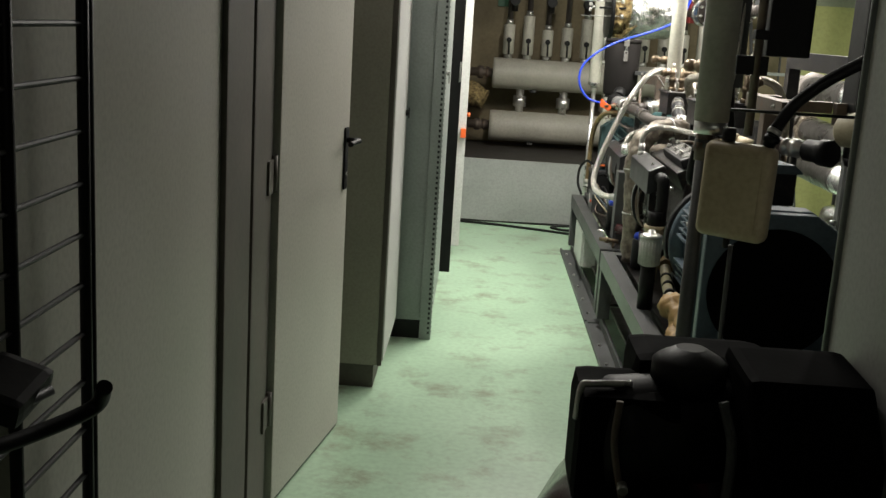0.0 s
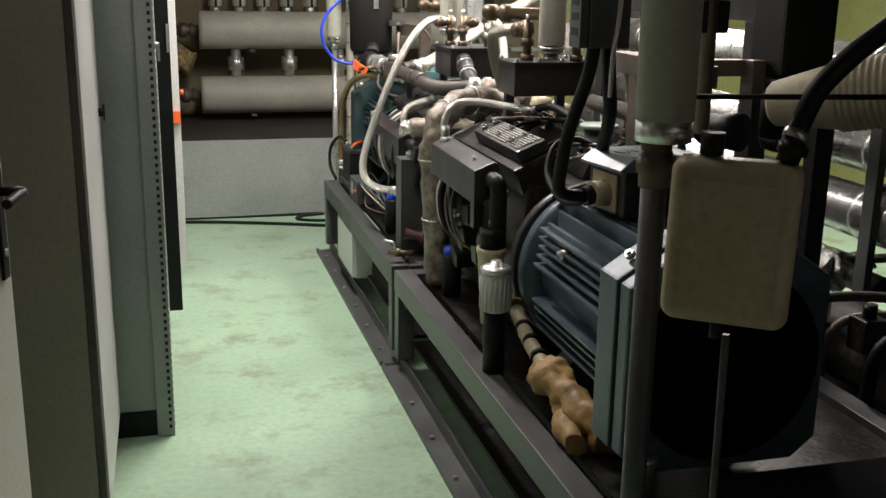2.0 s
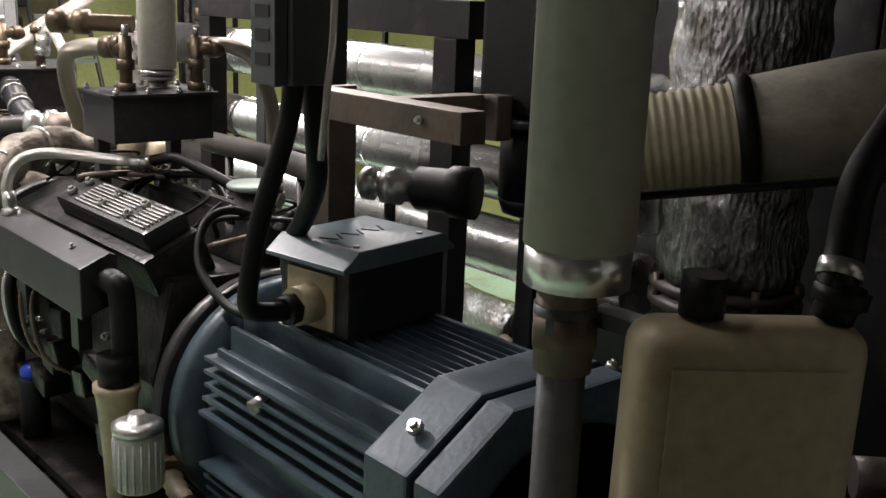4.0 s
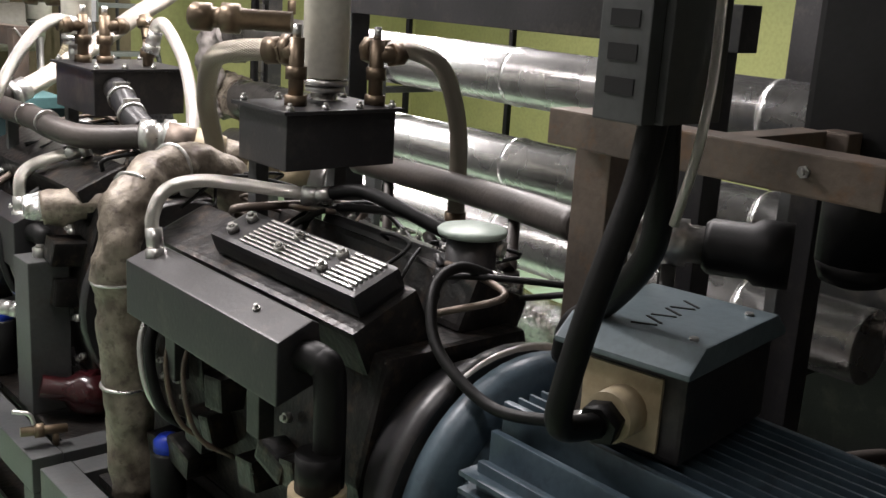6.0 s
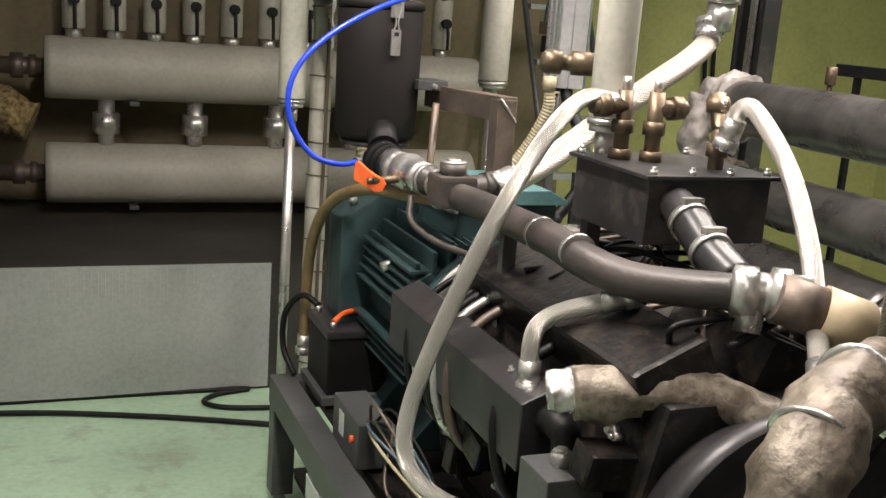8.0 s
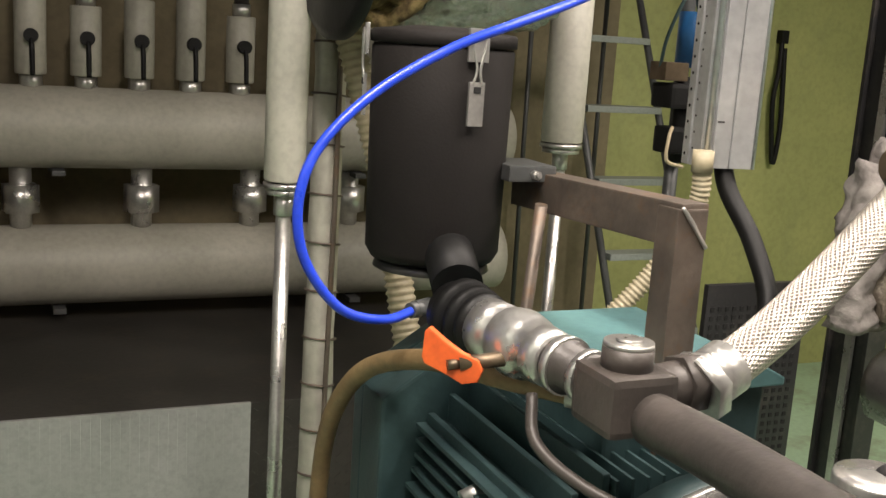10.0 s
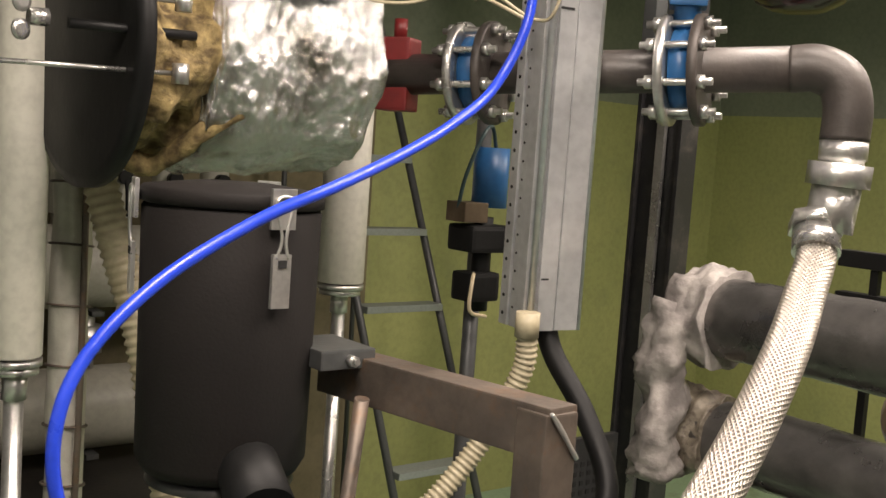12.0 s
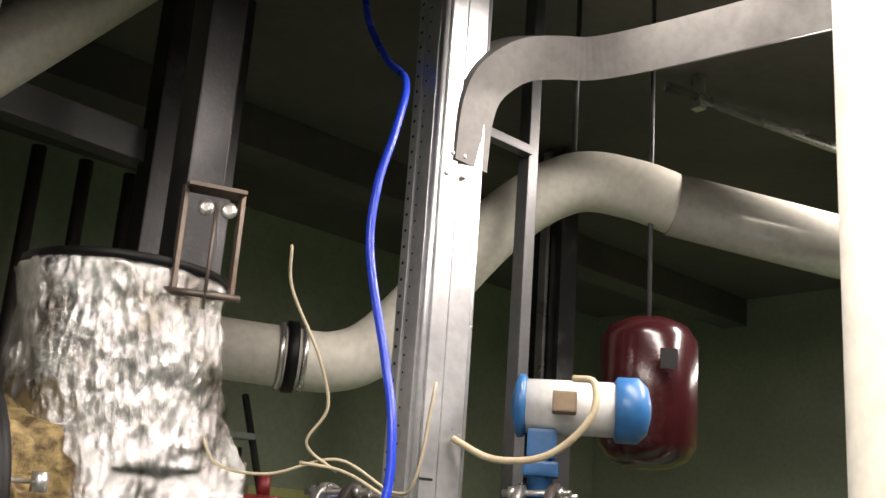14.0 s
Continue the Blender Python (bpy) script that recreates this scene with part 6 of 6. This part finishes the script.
# ---- pneumatic actuator and red vessel ----
ac = thing("valve_actuator", "blue and white pneumatic valve actuator", "actuator", at=(1.69, 7.0, 1.8))
C = P0 + PD * 0.585
part("neck", Mesh().cyl(C + V((0, 0, 0.06)), C + V((0, 0, 0.15)), 0.022).box((C.x - 0.03, C.y - 0.03, C.z + 0.10), (C.x + 0.03, C.y + 0.03, C.z + 0.125), 0.004, pose(0, 0, 0, 0, 0, 40)).box((C.x - 0.025, C.y - 0.025, C.z + 0.13), (C.x + 0.025, C.y + 0.025, C.z + 0.18), 0.006, pose(0, 0, 0, 0, 0, 40)), ACTBLUE, ac, "blue bracket neck")
Z = C + V((0.03, -0.035, 0.22))
S = V((0.62, -0.78, 0))
part("cylinder", Mesh().lathe(Z - S * 0.075, S, [(0, 0.048), (0.15, 0.048)], 8), CABL, ac, "pale grey cylinder body")
for k, ln_ in ((1, 0.055), (-1, 0.02)):
    part("end_cap", Mesh().lathe(Z + S * k * 0.075, S * k, [(0, 0.050), (0.004, 0.056), (ln_ * 0.7, 0.056), (ln_, 0.04), (ln_ + 0.006, 0.014)], 8 if k < 0 else 28), ACTBLUE, ac, "blue end cap")
part("solenoid", Mesh().box((Z.x - 0.085, Z.y - 0.06, Z.z - 0.02), (Z.x - 0.045, Z.y - 0.02, Z.z + 0.015), 0.003, pose(0, 0, 0, 0, 0, 40)), BRASS, ac, "brass solenoid")
part("cable", Mesh().tube([Z + V((-0.05, -0.045, 0.04)), Z + V((-0.045, -0.085, 0.03)), Z + V((-0.06, -0.09, -0.03)), Z + V((-0.09, -0.03, -0.09)), Z + V((-0.13, 0.05, -0.10)), Z + V((-0.17, 0.11, -0.07))], 0.006), CREAM, ac, "white cable")
rvs = thing("expansion_vessel", "dark red enamelled expansion vessel under the ceiling", "vessel", at=(2.08, 7.12, 1.92))
part("vessel", Mesh().lathe((2.09, 7.12, 1.875), (0, 0, 1), [(0, 0.02), (0.004, 0.05), (0.02, 0.082), (0.05, 0.10), (0.26, 0.10), (0.29, 0.082), (0.306, 0.05), (0.31, 0.02)], 40), REDP, rvs)
part("label", Mesh().box((1.995, 7.015, 2.06), (2.03, 7.02, 2.10), 0, pose(0, 0, 0, 0, 0, -40)), BLACK, rvs)
part("hanger", Mesh().cyl((2.09, 7.12, 2.185), (2.09, 7.12, 3.0), 0.005), SKID, rvs)

# second valve with small solenoid block below the line
sv = thing("solenoid_valve", "small brass and blue solenoid valve unit on a pipe", "valve", at=(1.68, 7.54, 1.3))
part("block", Mesh().box((1.615, 7.50, 1.43), (1.675, 7.56, 1.47), 0.003), BRASS, sv)
part("coil", Mesh().cyl((1.70, 7.53, 1.46), (1.70, 7.53, 1.58), 0.036), ACTBLUE, sv)
part("body", Mesh().box((1.63, 7.49, 1.37), (1.74, 7.57, 1.425), 0.01).box((1.64, 7.50, 1.27), (1.72, 7.56, 1.33), 0.01).cyl((1.69, 7.53, 1.25), (1.69, 7.53, 1.44), 0.02), BLACK, sv)
part("clip", Mesh().tube([(1.64, 7.49, 1.33), (1.62, 7.47, 1.31), (1.62, 7.47, 1.26), (1.67, 7.48, 1.245)], 0.004), CREAM, sv)
part("pipe", Mesh().cyl((1.70, 7.56, 0.0), (1.70, 7.56, 1.66), 0.016), SKID, sv)
part("tube", Mesh().tube([(1.70, 7.52, 1.58), (1.67, 7.5, 1.62), (1.63, 7.48, 1.60), (1.61, 7.5, 1.52), (1.62, 7.53, 1.45)], 0.004), TEAL, sv)

# ---- lagged and aluminium jacketed long pipes ----
def long_pipe(z, x, r, y0, label):
    lp = thing("jacketed_pipe", label, "pipe", "long jacketed pipes", at=(x, 5, z))
    part("old_jacket", Mesh().tube([(x, 6.55, z), (x, 6.9, z), (x, 7.2, z), (x, 7.40, z)], r * 1.02, seg=32, wobble=0.006), material("weathered_foil_jacket", (0.24, 0.23, 0.22), (0.15, 0.145, 0.14), 0.3, 0.75, 8, 0.6, 30), lp, "dark weathered foil jacket")
    y = 6.54
    i = 0
    while y > y0:
        y2 = max(y0, y - 0.92)
        part("jacket_section", Mesh().lathe((x, y, z), (0, -1, 0), [(0, r - 0.004), (0.001, r + 0.002), (0.02, r + 0.004), (0.022, r), (y - y2 - 0.004, r), (y - y2 - 0.002, r - 0.004)], 40), ALU, lp, "bright aluminium jacket")
        y = y2
        i += 1
    return lp


for z, x, r in ((1.235, 2.30, 0.090), (0.955, 2.32, 0.085), (0.725, 2.30, 0.095)):
    long_pipe(z, x, r, 4.36, "long horizontal pipe in bright aluminium jacket")
for y in (4.55, 6.2):
    st = thing("pipe_stand", "dark steel stand carrying the jacketed pipes", "stand", "pipe stands", at=(2.3, y, 0))
    part("post", Mesh().box((2.17, y - 0.03, 0), (2.20, y + 0.03, 1.2), 0.003), SKID, st)
    for z in (0.615, 0.865, 1.140):
        part("arm", Mesh().box((2.202, y - 0.025, z - 0.02), (2.42, y + 0.025, z), 0.003), SKID, st)
lw = thing("foil_wrapped_pipe", "low pipe in crumpled foil, torn open at its end", "pipe", at=(2.28, 5.5, 0.4))
part("wrap", Mesh().tube([(2.28, 4.80, 0.485), (2.28, 5.2, 0.485), (2.28, 5.8, 0.485), (2.28, 6.6, 0.485)], 0.078, seg=28, wobble=0.012), FOIL, lw)
part("core", Mesh().cyl((2.28, 4.55, 0.485), (2.28, 4.80, 0.485), 0.045), ENGINE, lw, "oily bare pipe")
for k in range(5):
    an = k * 1.25 + 2.2
    q0 = V((2.28 + 0.07 * math.cos(an), 4.81, 0.485 + 0.07 * math.sin(an)))
    part("torn_flap", Mesh().tube([q0, q0 + V((0.03 * math.cos(an), -0.05, 0.02 * math.sin(an))), q0 + V((0.05 * math.cos(an), -0.09, -0.03 - 0.02 * (k % 2)))], 0.014, seg=10, wobble=0.014), (FOIL, LAG)[k % 2], lw, "torn foil flap")
for y in (5.0, 6.3):
    part("saddle", Mesh().box((2.25, y - 0.02, 0.052), (2.31, y + 0.02, 0.412), 0.003), SKID, lw)
fb = thing("torn_lagging", "torn grey fibre lagging hanging from a pipe end", "insulation", at=(2.32, 7.45, 1.0))
part("collar", Mesh().tube([(2.30, 7.36, 1.235), (2.30, 7.42, 1.235), (2.30, 7.47, 1.235)], 0.115, seg=30, wobble=0.03), FIBRE, fb)
part("hanging_piece", Mesh().tube([(2.22, 7.45, 1.26), (2.20, 7.46, 1.16), (2.21, 7.46, 1.06), (2.19, 7.45, 0.94), (2.20, 7.45, 0.86)], 0.055, seg=20, wobble=0.03), FIBRE, fb)
part("lower_collar", Mesh().tube([(2.32, 7.36, 0.955), (2.32, 7.42, 0.955), (2.32, 7.47, 0.955)], 0.10, seg=30, wobble=0.03), LAG, fb)
bn = thing("bleed_nipple", "small brass bleed nipple on top of the pipe", "fitting", at=(2.3, 6.75, 1.32))
part("nipple", Mesh().cyl((2.30, 6.95, 1.31), (2.30, 6.95, 1.345), 0.008).cyl((2.30, 6.95, 1.345), (2.30, 6.95, 1.40), 0.017, bevel=0.003), BRASS, bn)
tb = thing("trestle", "dark steel trestle rail behind the pipes", "rail", at=(2.7, 6.8, 0))
part("rail", Mesh().box((2.62, 5.9, 1.36), (2.66, 7.3, 1.40), 0.003), BLACK, tb)
for y in (6.0, 6.6, 7.2):
    part("post", Mesh().box((2.63, y, 0), (2.65, y + 0.02, 1.359), 0.002), BLACK, tb)
part("rail", Mesh().box((2.62, 5.9, 1.28), (2.66, 7.3, 1.30), 0.003), BLACK, tb)

# Made-up panels that keep the lit wall from showing behind the pipes.
hs = thing("machine_housing", "tall dark panels added to blacken the gap behind the long pipes", "housing", at=(2.9, 3.2, 0))
for k in range(6):
    y = -0.9 + k * 0.98
    part("panel", Mesh().box((2.76, y, 0.06), (3.3, y + 0.972, 2.6), 0.006), COVER, hs)
part("plinth", Mesh().box((2.78, -0.9, 0), (3.28, 4.97, 0.058)), BLACK, hs)
# Black slab added to cover bright floor that should lie in shadow.
tr = thing("floor_tray", "black sheet added to darken the floor below the pipes", "tray", at=(2.45, 4, 0))
part("tray", Mesh().box((1.66, 2.4, 0.003), (2.74, 3.28, 0.05), 0.006).box((2.22, 3.28, 0.003), (2.74, 5.9, 0.05), 0.006), BLACK, tr)
# dark pipe along the engine back
dp = thing("return_pipe", "dark painted return pipe behind the near engine", "pipe", at=(1.4, 4.9, 1.08))
part("pipe", Mesh().tube([(1.46, 5.3, 1.07), (1.42, 5.0, 1.085), (1.33, 4.62, 1.11), (1.27, 4.40, 1.12)], 0.030, seg=18), DKPIPE, dp)
part("leg", Mesh().cyl((1.44, 5.15, 0.41), (1.44, 5.15, 1.08), 0.012), DKPIPE, dp)
part("leg", Mesh().cyl((1.33, 4.62, 0.41), (1.33, 4.62, 1.10), 0.012), DKPIPE, dp)
# ---- frames behind the engine ----
fr = thing("steel_goalpost", "purple-brown painted steel frame behind the motor", "frame", at=(1.15, 4.3, 0.41))
part("column", Mesh().box((1.15, 4.25, 0.405), (1.215, 4.32, 1.335), 0.003), RUSTY, fr)
part("arm", Mesh().box((1.085, 3.80, 1.285), (1.14, 4.32, 1.338), 0.003), RUSTY, fr)
part("brace", Mesh().box((1.142, 4.02, 1.292), (1.34, 4.065, 1.335), 0.003), RUSTY, fr)
fh = Mesh()
bolt(fh, (1.085, 3.90, 1.315), (-1, 0, 0), 0.008, 0.004)
part("bolt", fh, STEEL, fr)
fr2 = thing("steel_goalpost", "dark grey steel goal frame behind the header tank", "frame", at=(1.7, 5.2, 0))
part("beam", Mesh().box((1.60, 4.36, 1.415), (1.66, 5.62, 1.50), 0.003), COVER, fr2)
part("column", Mesh().box((1.60, 5.55, 0), (1.66, 5.62, 1.414), 0.003), COVER, fr2)
part("column", Mesh().box((1.60, 4.40, 0), (1.66, 4.48, 1.414), 0.003), COVER, fr2)
part("plate", Mesh().box((1.58, 5.50, 1.50), (1.596, 5.66, 1.62), 0.003), COVER, fr2)
cpl = thing("pipe_coupling", "bright clamp coupling on a black hose", "coupling", at=(1.28, 4.2, 1.13))
part("coupling", Mesh().lathe((1.25, 4.28, 1.135), (0.5, -0.85, 0), [(0, 0.022), (0.01, 0.034), (0.03, 0.034), (0.032, 0.026), (0.05, 0.026), (0.052, 0.038), (0.09, 0.038), (0.092, 0.03), (0.12, 0.03)], 24), STEEL, cpl)
part("sleeve", Mesh().lathe((1.31, 4.18, 1.135), (0.5, -0.85, 0), [(0, 0.036), (0.01, 0.044), (0.07, 0.044), (0.08, 0.052), (0.13, 0.052)], 24), BLACK, cpl)
part("strut", Mesh().cyl((1.28, 4.22, 0.405), (1.28, 4.22, 1.12), 0.012), SKID, cpl)

# ---- far right: ladder, column, hook, wall lamp line ----
ld = thing("step_ladder", "green-grey steel step ladder leaning by the wall", "ladder", at=(2.3, 8.7, 0))
for x in (2.28, 2.62):
    part("stile", Mesh().cyl((x, 8.35, 0), (x - 0.03, 9.35, 2.2), 0.014), SKID, ld)
    part("rear_leg", Mesh().cyl((x + 0.02, 9.40, 0), (x - 0.02, 9.36, 2.0), 0.010), SKID, ld)
for i in range(8):
    t = 0.12 + i * 0.115
    part("step", Mesh().box((2.29 - 0.03 * t, 8.35 + t - 0.04, 2.2 * t - 0.012), (2.61 - 0.03 * t, 8.35 + t + 0.04, 2.2 * t + 0.012), 0.003), CABG, ld)
pc = thing("steel_column", "dark steel channel column reaching the ceiling", "column", at=(2.75, 8.1, 0))
part("web", Mesh().box((2.82, 7.97, 0), (2.835, 8.12, 2.99), 0.002), COVER, pc)
for y in (7.955, 8.12):
    part("flange", Mesh().box((2.80, y, 0), (2.88, y + 0.014, 2.99), 0.002), COVER, pc)
part("bright_strip", Mesh().box((2.80, 8.02, 0.0), (2.815, 8.05, 2.99), 0.001), STEEL, pc)
hk = thing("hanging_strap", "black rubber strap hanging from a wall hook", "strap", at=(3.3, 9.48, 1.3))
part("strap", Mesh().tube([(3.62, 9.47, 1.58), (3.615, 9.46, 1.45), (3.60, 9.46, 1.30), (3.64, 9.46, 1.02), (3.66, 9.46, 1.2), (3.64, 9.47, 1.55)], 0.012), BLACK, hk)
part("hook", Mesh().box((3.61, 9.46, 1.57), (3.65, 9.499, 1.63), 0.004), BLACK, hk)
gt = thing("gully_grate", "dark perforated steel plate behind the hoses", "grating", at=(1.8, 7.0, 0.6))
part("plate", Mesh().box((1.70, 7.38, 0.55), (1.98, 7.395, 1.0), 0.002), COVER, gt)
gh = Mesh()
for i in range(13):
    for j in range(20):
        gh.box((1.712 + i * 0.02, 7.3785, 0.56 + j * 0.02), (1.722 + i * 0.02, 7.3795, 0.57 + j * 0.02))
tagged(part("holes", gh, GAP, gt), kind="stuff")
part("stand", Mesh().box((1.82, 7.396, 0), (1.86, 7.42, 0.6), 0.002), SKID, gt)
mug = thing("steel_pot", "bright sheet metal pot beside the hose", "pot", at=(1.2, 6.42, 0.9))
part("pot", Mesh().lathe((1.185, 6.40, 0.95), (0, 0, 1), [(0, 0.03), (0.003, 0.046), (0.08, 0.050), (0.085, 0.048), (0.086, 0.02)], 28), STEEL, mug)
part("stalk", Mesh().cyl((1.185, 6.40, 0.90), (1.185, 6.40, 0.95), 0.02), ENGINE, mug)

# ---- ceiling pipes ----
cp = thing("ceiling_pipe", "large grey-white plastic pipe swooping under the ceiling", "pipe", at=(1.8, 7.4, 2.3))
part("pipe", Mesh().tube([(1.45, 7.80, 2.07), (1.60, 7.72, 2.065), (1.69, 7.66, 2.065), (1.76, 7.60, 2.11), (1.83, 7.50, 2.24), (1.90, 7.36, 2.40), (1.97, 7.24, 2.475), (2.06, 7.15, 2.47), (2.15, 7.08, 2.44)], 0.066, seg=28), WHITEPIPE, cp)
part("pipe", Mesh().tube([(2.13, 7.095, 2.445), (2.5, 6.80, 2.37), (3.2, 6.25, 2.22)], 0.069, seg=36, smooth=False), material("polished_pale_pipe", (0.55, 0.54, 0.47), (0.50, 0.49, 0.43), 0.16, 0.2, 4, 0.02, 60), cp, "smooth shiny pipe length")
for k in (0.0, 0.05):
    part("clamp", Mesh().lathe((1.585 + k * 0.85, 7.727 - k * 0.5, 2.066), (0.86, -0.5, 0), [(0, 0.066), (0.001, 0.073), (0.012, 0.073), (0.013, 0.066)], 28), STEEL, cp)
part("rubber_joint", Mesh().lathe((1.60, 7.718, 2.066), (0.86, -0.5, 0), [(0, 0.067), (0.002, 0.078), (0.024, 0.078), (0.026, 0.067)], 28), BLACK, cp)
part("hanger", Mesh().cyl((1.97, 7.24, 2.53), (1.97, 7.24, 3.0), 0.006), SKID, cp)
cp2 = thing("ceiling_pipe", "pale pipe running under the dark ceiling", "pipe", at=(1.1, 8.1, 2.75))
part("pipe", Mesh().tube([(0.66, 7.9, 2.23), (0.961, 7.9, 2.584), (1.144, 7.9, 2.799), (1.30, 7.9, 2.982)], 0.072, seg=28, smooth=False), WHITEPIPE, cp2)
ch = thing("ceiling_rail", "thin bright rail hung below the ceiling", "rail", at=(2.6, 7.3, 2.9))
part("rail", Mesh().cyl((2.55, 7.40, 2.965), (3.3, 6.55, 2.55), 0.014), ALU, ch)
part("bracket", Mesh().box((2.60, 7.32, 2.90), (2.63, 7.35, 3.0)), STEEL, ch)
sb = thing("ceiling_strut", "dark steel struts crossing below the ceiling", "beam", at=(1.3, 8.0, 2.6))
part("strut", Mesh().box((0.2, 8.02, 2.52), (1.6, 8.08, 2.60), 0.004, pose(0, 0, 0, 0, 2, 0)), SKID, sb)
part("upright", Mesh().box((1.36, 7.98, 1.9), (1.44, 8.05, 3.0), 0.004), COVER, sb)
part("upright", Mesh().box((1.52, 7.98, 2.2), (1.58, 8.05, 3.0), 0.004), COVER, sb)
pt = thing("hanger_post", "thin grey hanger post with a flat bracket", "hanger", at=(1.85, 7.25, 1.9))
part("post", Mesh().box((1.80, 7.22, 1.72), (1.83, 7.25, 3.0), 0.002), SKID, pt)
part("arm", Mesh().box((1.58, 7.21, 2.48), (1.80, 7.235, 2.50), 0.002), SKID, pt)

# ---- near right: compressor, grey cabinet ----
gc = thing("grey_cabinet", "tall light grey cabinet with a rolled edge", "cabinet", at=(1.0, 1.9, 0))
part("body", Mesh().box((0.80, 1.20, 0.05), (1.5, 2.22, 2.4), 0.006), CABL, gc)
part("edge", Mesh().cyl((0.80, 2.225, 0.05), (0.80, 2.225, 2.4), 0.010), CABG, gc)
part("plinth", Mesh().box((0.82, 1.22, 0), (1.48, 2.2, 0.05)), BLACK, gc)
cmp_ = thing("compressor", "black piston compressor on a dark red tank", "compressor", at=(0.5, 2.1, 0))
part("tank", Mesh().lathe((0.275, 1.73, 0.42), (0.30, 0.95, 0), [(0, 0.03), (0.01, 0.12), (0.05, 0.20), (0.12, 0.235), (0.55, 0.235), (0.62, 0.20), (0.66, 0.12), (0.67, 0.03)], 40), REDP, cmp_, "dark red air tank")
part("motor_shell", Mesh().lathe((0.27, 1.98, 0.76), (0.93, 0.30, 0), [(0, 0.06), (0.01, 0.10), (0.05, 0.115), (0.30, 0.115), (0.33, 0.09)], 32), BLACK, cmp_)
part("guard", Mesh().box((0.235, 1.92, 0.62), (0.44, 2.12, 0.862), 0.035), MATTE, cmp_)
part("head", Mesh().box((0.36, 2.06, 0.70), (0.66, 2.26, 0.90), 0.04), MATTE, cmp_)
part("cylinder_cap", Mesh().lathe((0.46, 2.02, 0.86), (0, 0, 1), [(0, 0.075), (0.05, 0.075), (0.06, 0.065), (0.08, 0.03)], 24), BLACK, cmp_)
part("belt_cover", Mesh().prism([(1.80, 0.55), (1.80, 0.80), (1.90, 0.92), (2.10, 0.93), (2.18, 0.80), (2.18, 0.55)], "x", 0.55, 0.79, bevel=0.02), MATTE, cmp_)
part("grab_bar", Mesh().tube([(0.235, 1.95, 0.80), (0.24, 1.95, 0.865), (0.26, 1.955, 0.872), (0.34, 1.97, 0.872)], 0.007), STEEL, cmp_)
part("air_pipe", Mesh().tube([(0.31, 1.90, 0.86), (0.305, 1.89, 0.78), (0.32, 1.88, 0.70), (0.335, 1.87, 0.64), (0.34, 1.86, 0.58)], 0.007), RUSTY, cmp_)
part("air_pipe", Mesh().tube([(0.50, 1.88, 0.88), (0.52, 1.86, 0.80), (0.515, 1.84, 0.70), (0.50, 1.82, 0.60)], 0.010), SKID, cmp_)
part("valve", Mesh().cyl((0.325, 1.875, 0.70), (0.325, 1.855, 0.695), 0.010).hexnut((0.34, 1.87, 0.655), (0.34, 1.845, 0.65), 0.011), STEEL, cmp_)
for x, y in ((0.22, 1.90), (0.50, 1.86), (0.38, 2.35), (0.66, 2.28)):
    part("foot", Mesh().cyl((x, y, 0), (x, y, 0.30), 0.015), BLACK, cmp_)
cr = thing("storage_crate", "black plastic crate with a pale label before the motor", "crate", at=(1.2, 3.1, 0))
part("box", Mesh().box((0.93, 2.88, 0.0), (1.50, 3.30, 0.50), 0.015), MATTE, cr)
part("lid", Mesh().box((0.915, 2.865, 0.505), (1.515, 3.315, 0.54), 0.012), MATTE, cr)
part("label", Mesh().box((1.12, 2.877, 0.36), (1.24, 2.8795, 0.43)), COVER, cr)
# Made-up machine standing in for the shadow over the floor here.
um = thing("pump_unit", "made-up dark clutter hiding bright floor under the pipes", "pump", at=(1.9, 3.9, 0))
part("base", Mesh().box((1.74, 3.30, 0.0), (2.18, 4.60, 0.16), 0.01), ENGINE, um)
part("casing", Mesh().lathe((1.95, 3.45, 0.38), (0, 1, 0), [(0, 0.06), (0.02, 0.17), (0.30, 0.19), (0.32, 0.21), (0.36, 0.21), (0.38, 0.17), (0.90, 0.17), (0.93, 0.10)], 32), ENGINE, um)
for k in range(5):
    part("pipe", Mesh().tube([(1.80 + 0.07 * k, 3.5 + 0.17 * k, 0.50), (1.78 + 0.07 * k, 3.5 + 0.17 * k, 0.58), (1.74, 3.46 + 0.2 * k, 0.56), (1.72, 3.42 + 0.22 * k, 0.3), (1.74, 3.42 + 0.2 * k, 0.14)], 0.014 + 0.003 * (k % 3)), (RUSTY, DKPIPE, BLACK)[k % 3], um)
for k in range(4):
    part("valve_block", Mesh().box((1.76, 3.42 + k * 0.27, 0.50), (1.84, 3.50 + k * 0.27, 0.60), 0.008).cyl((1.80, 3.46 + k * 0.27, 0.60), (1.80, 3.46 + k * 0.27, 0.64), 0.02), (ENGINE, STEEL)[k % 2], um)
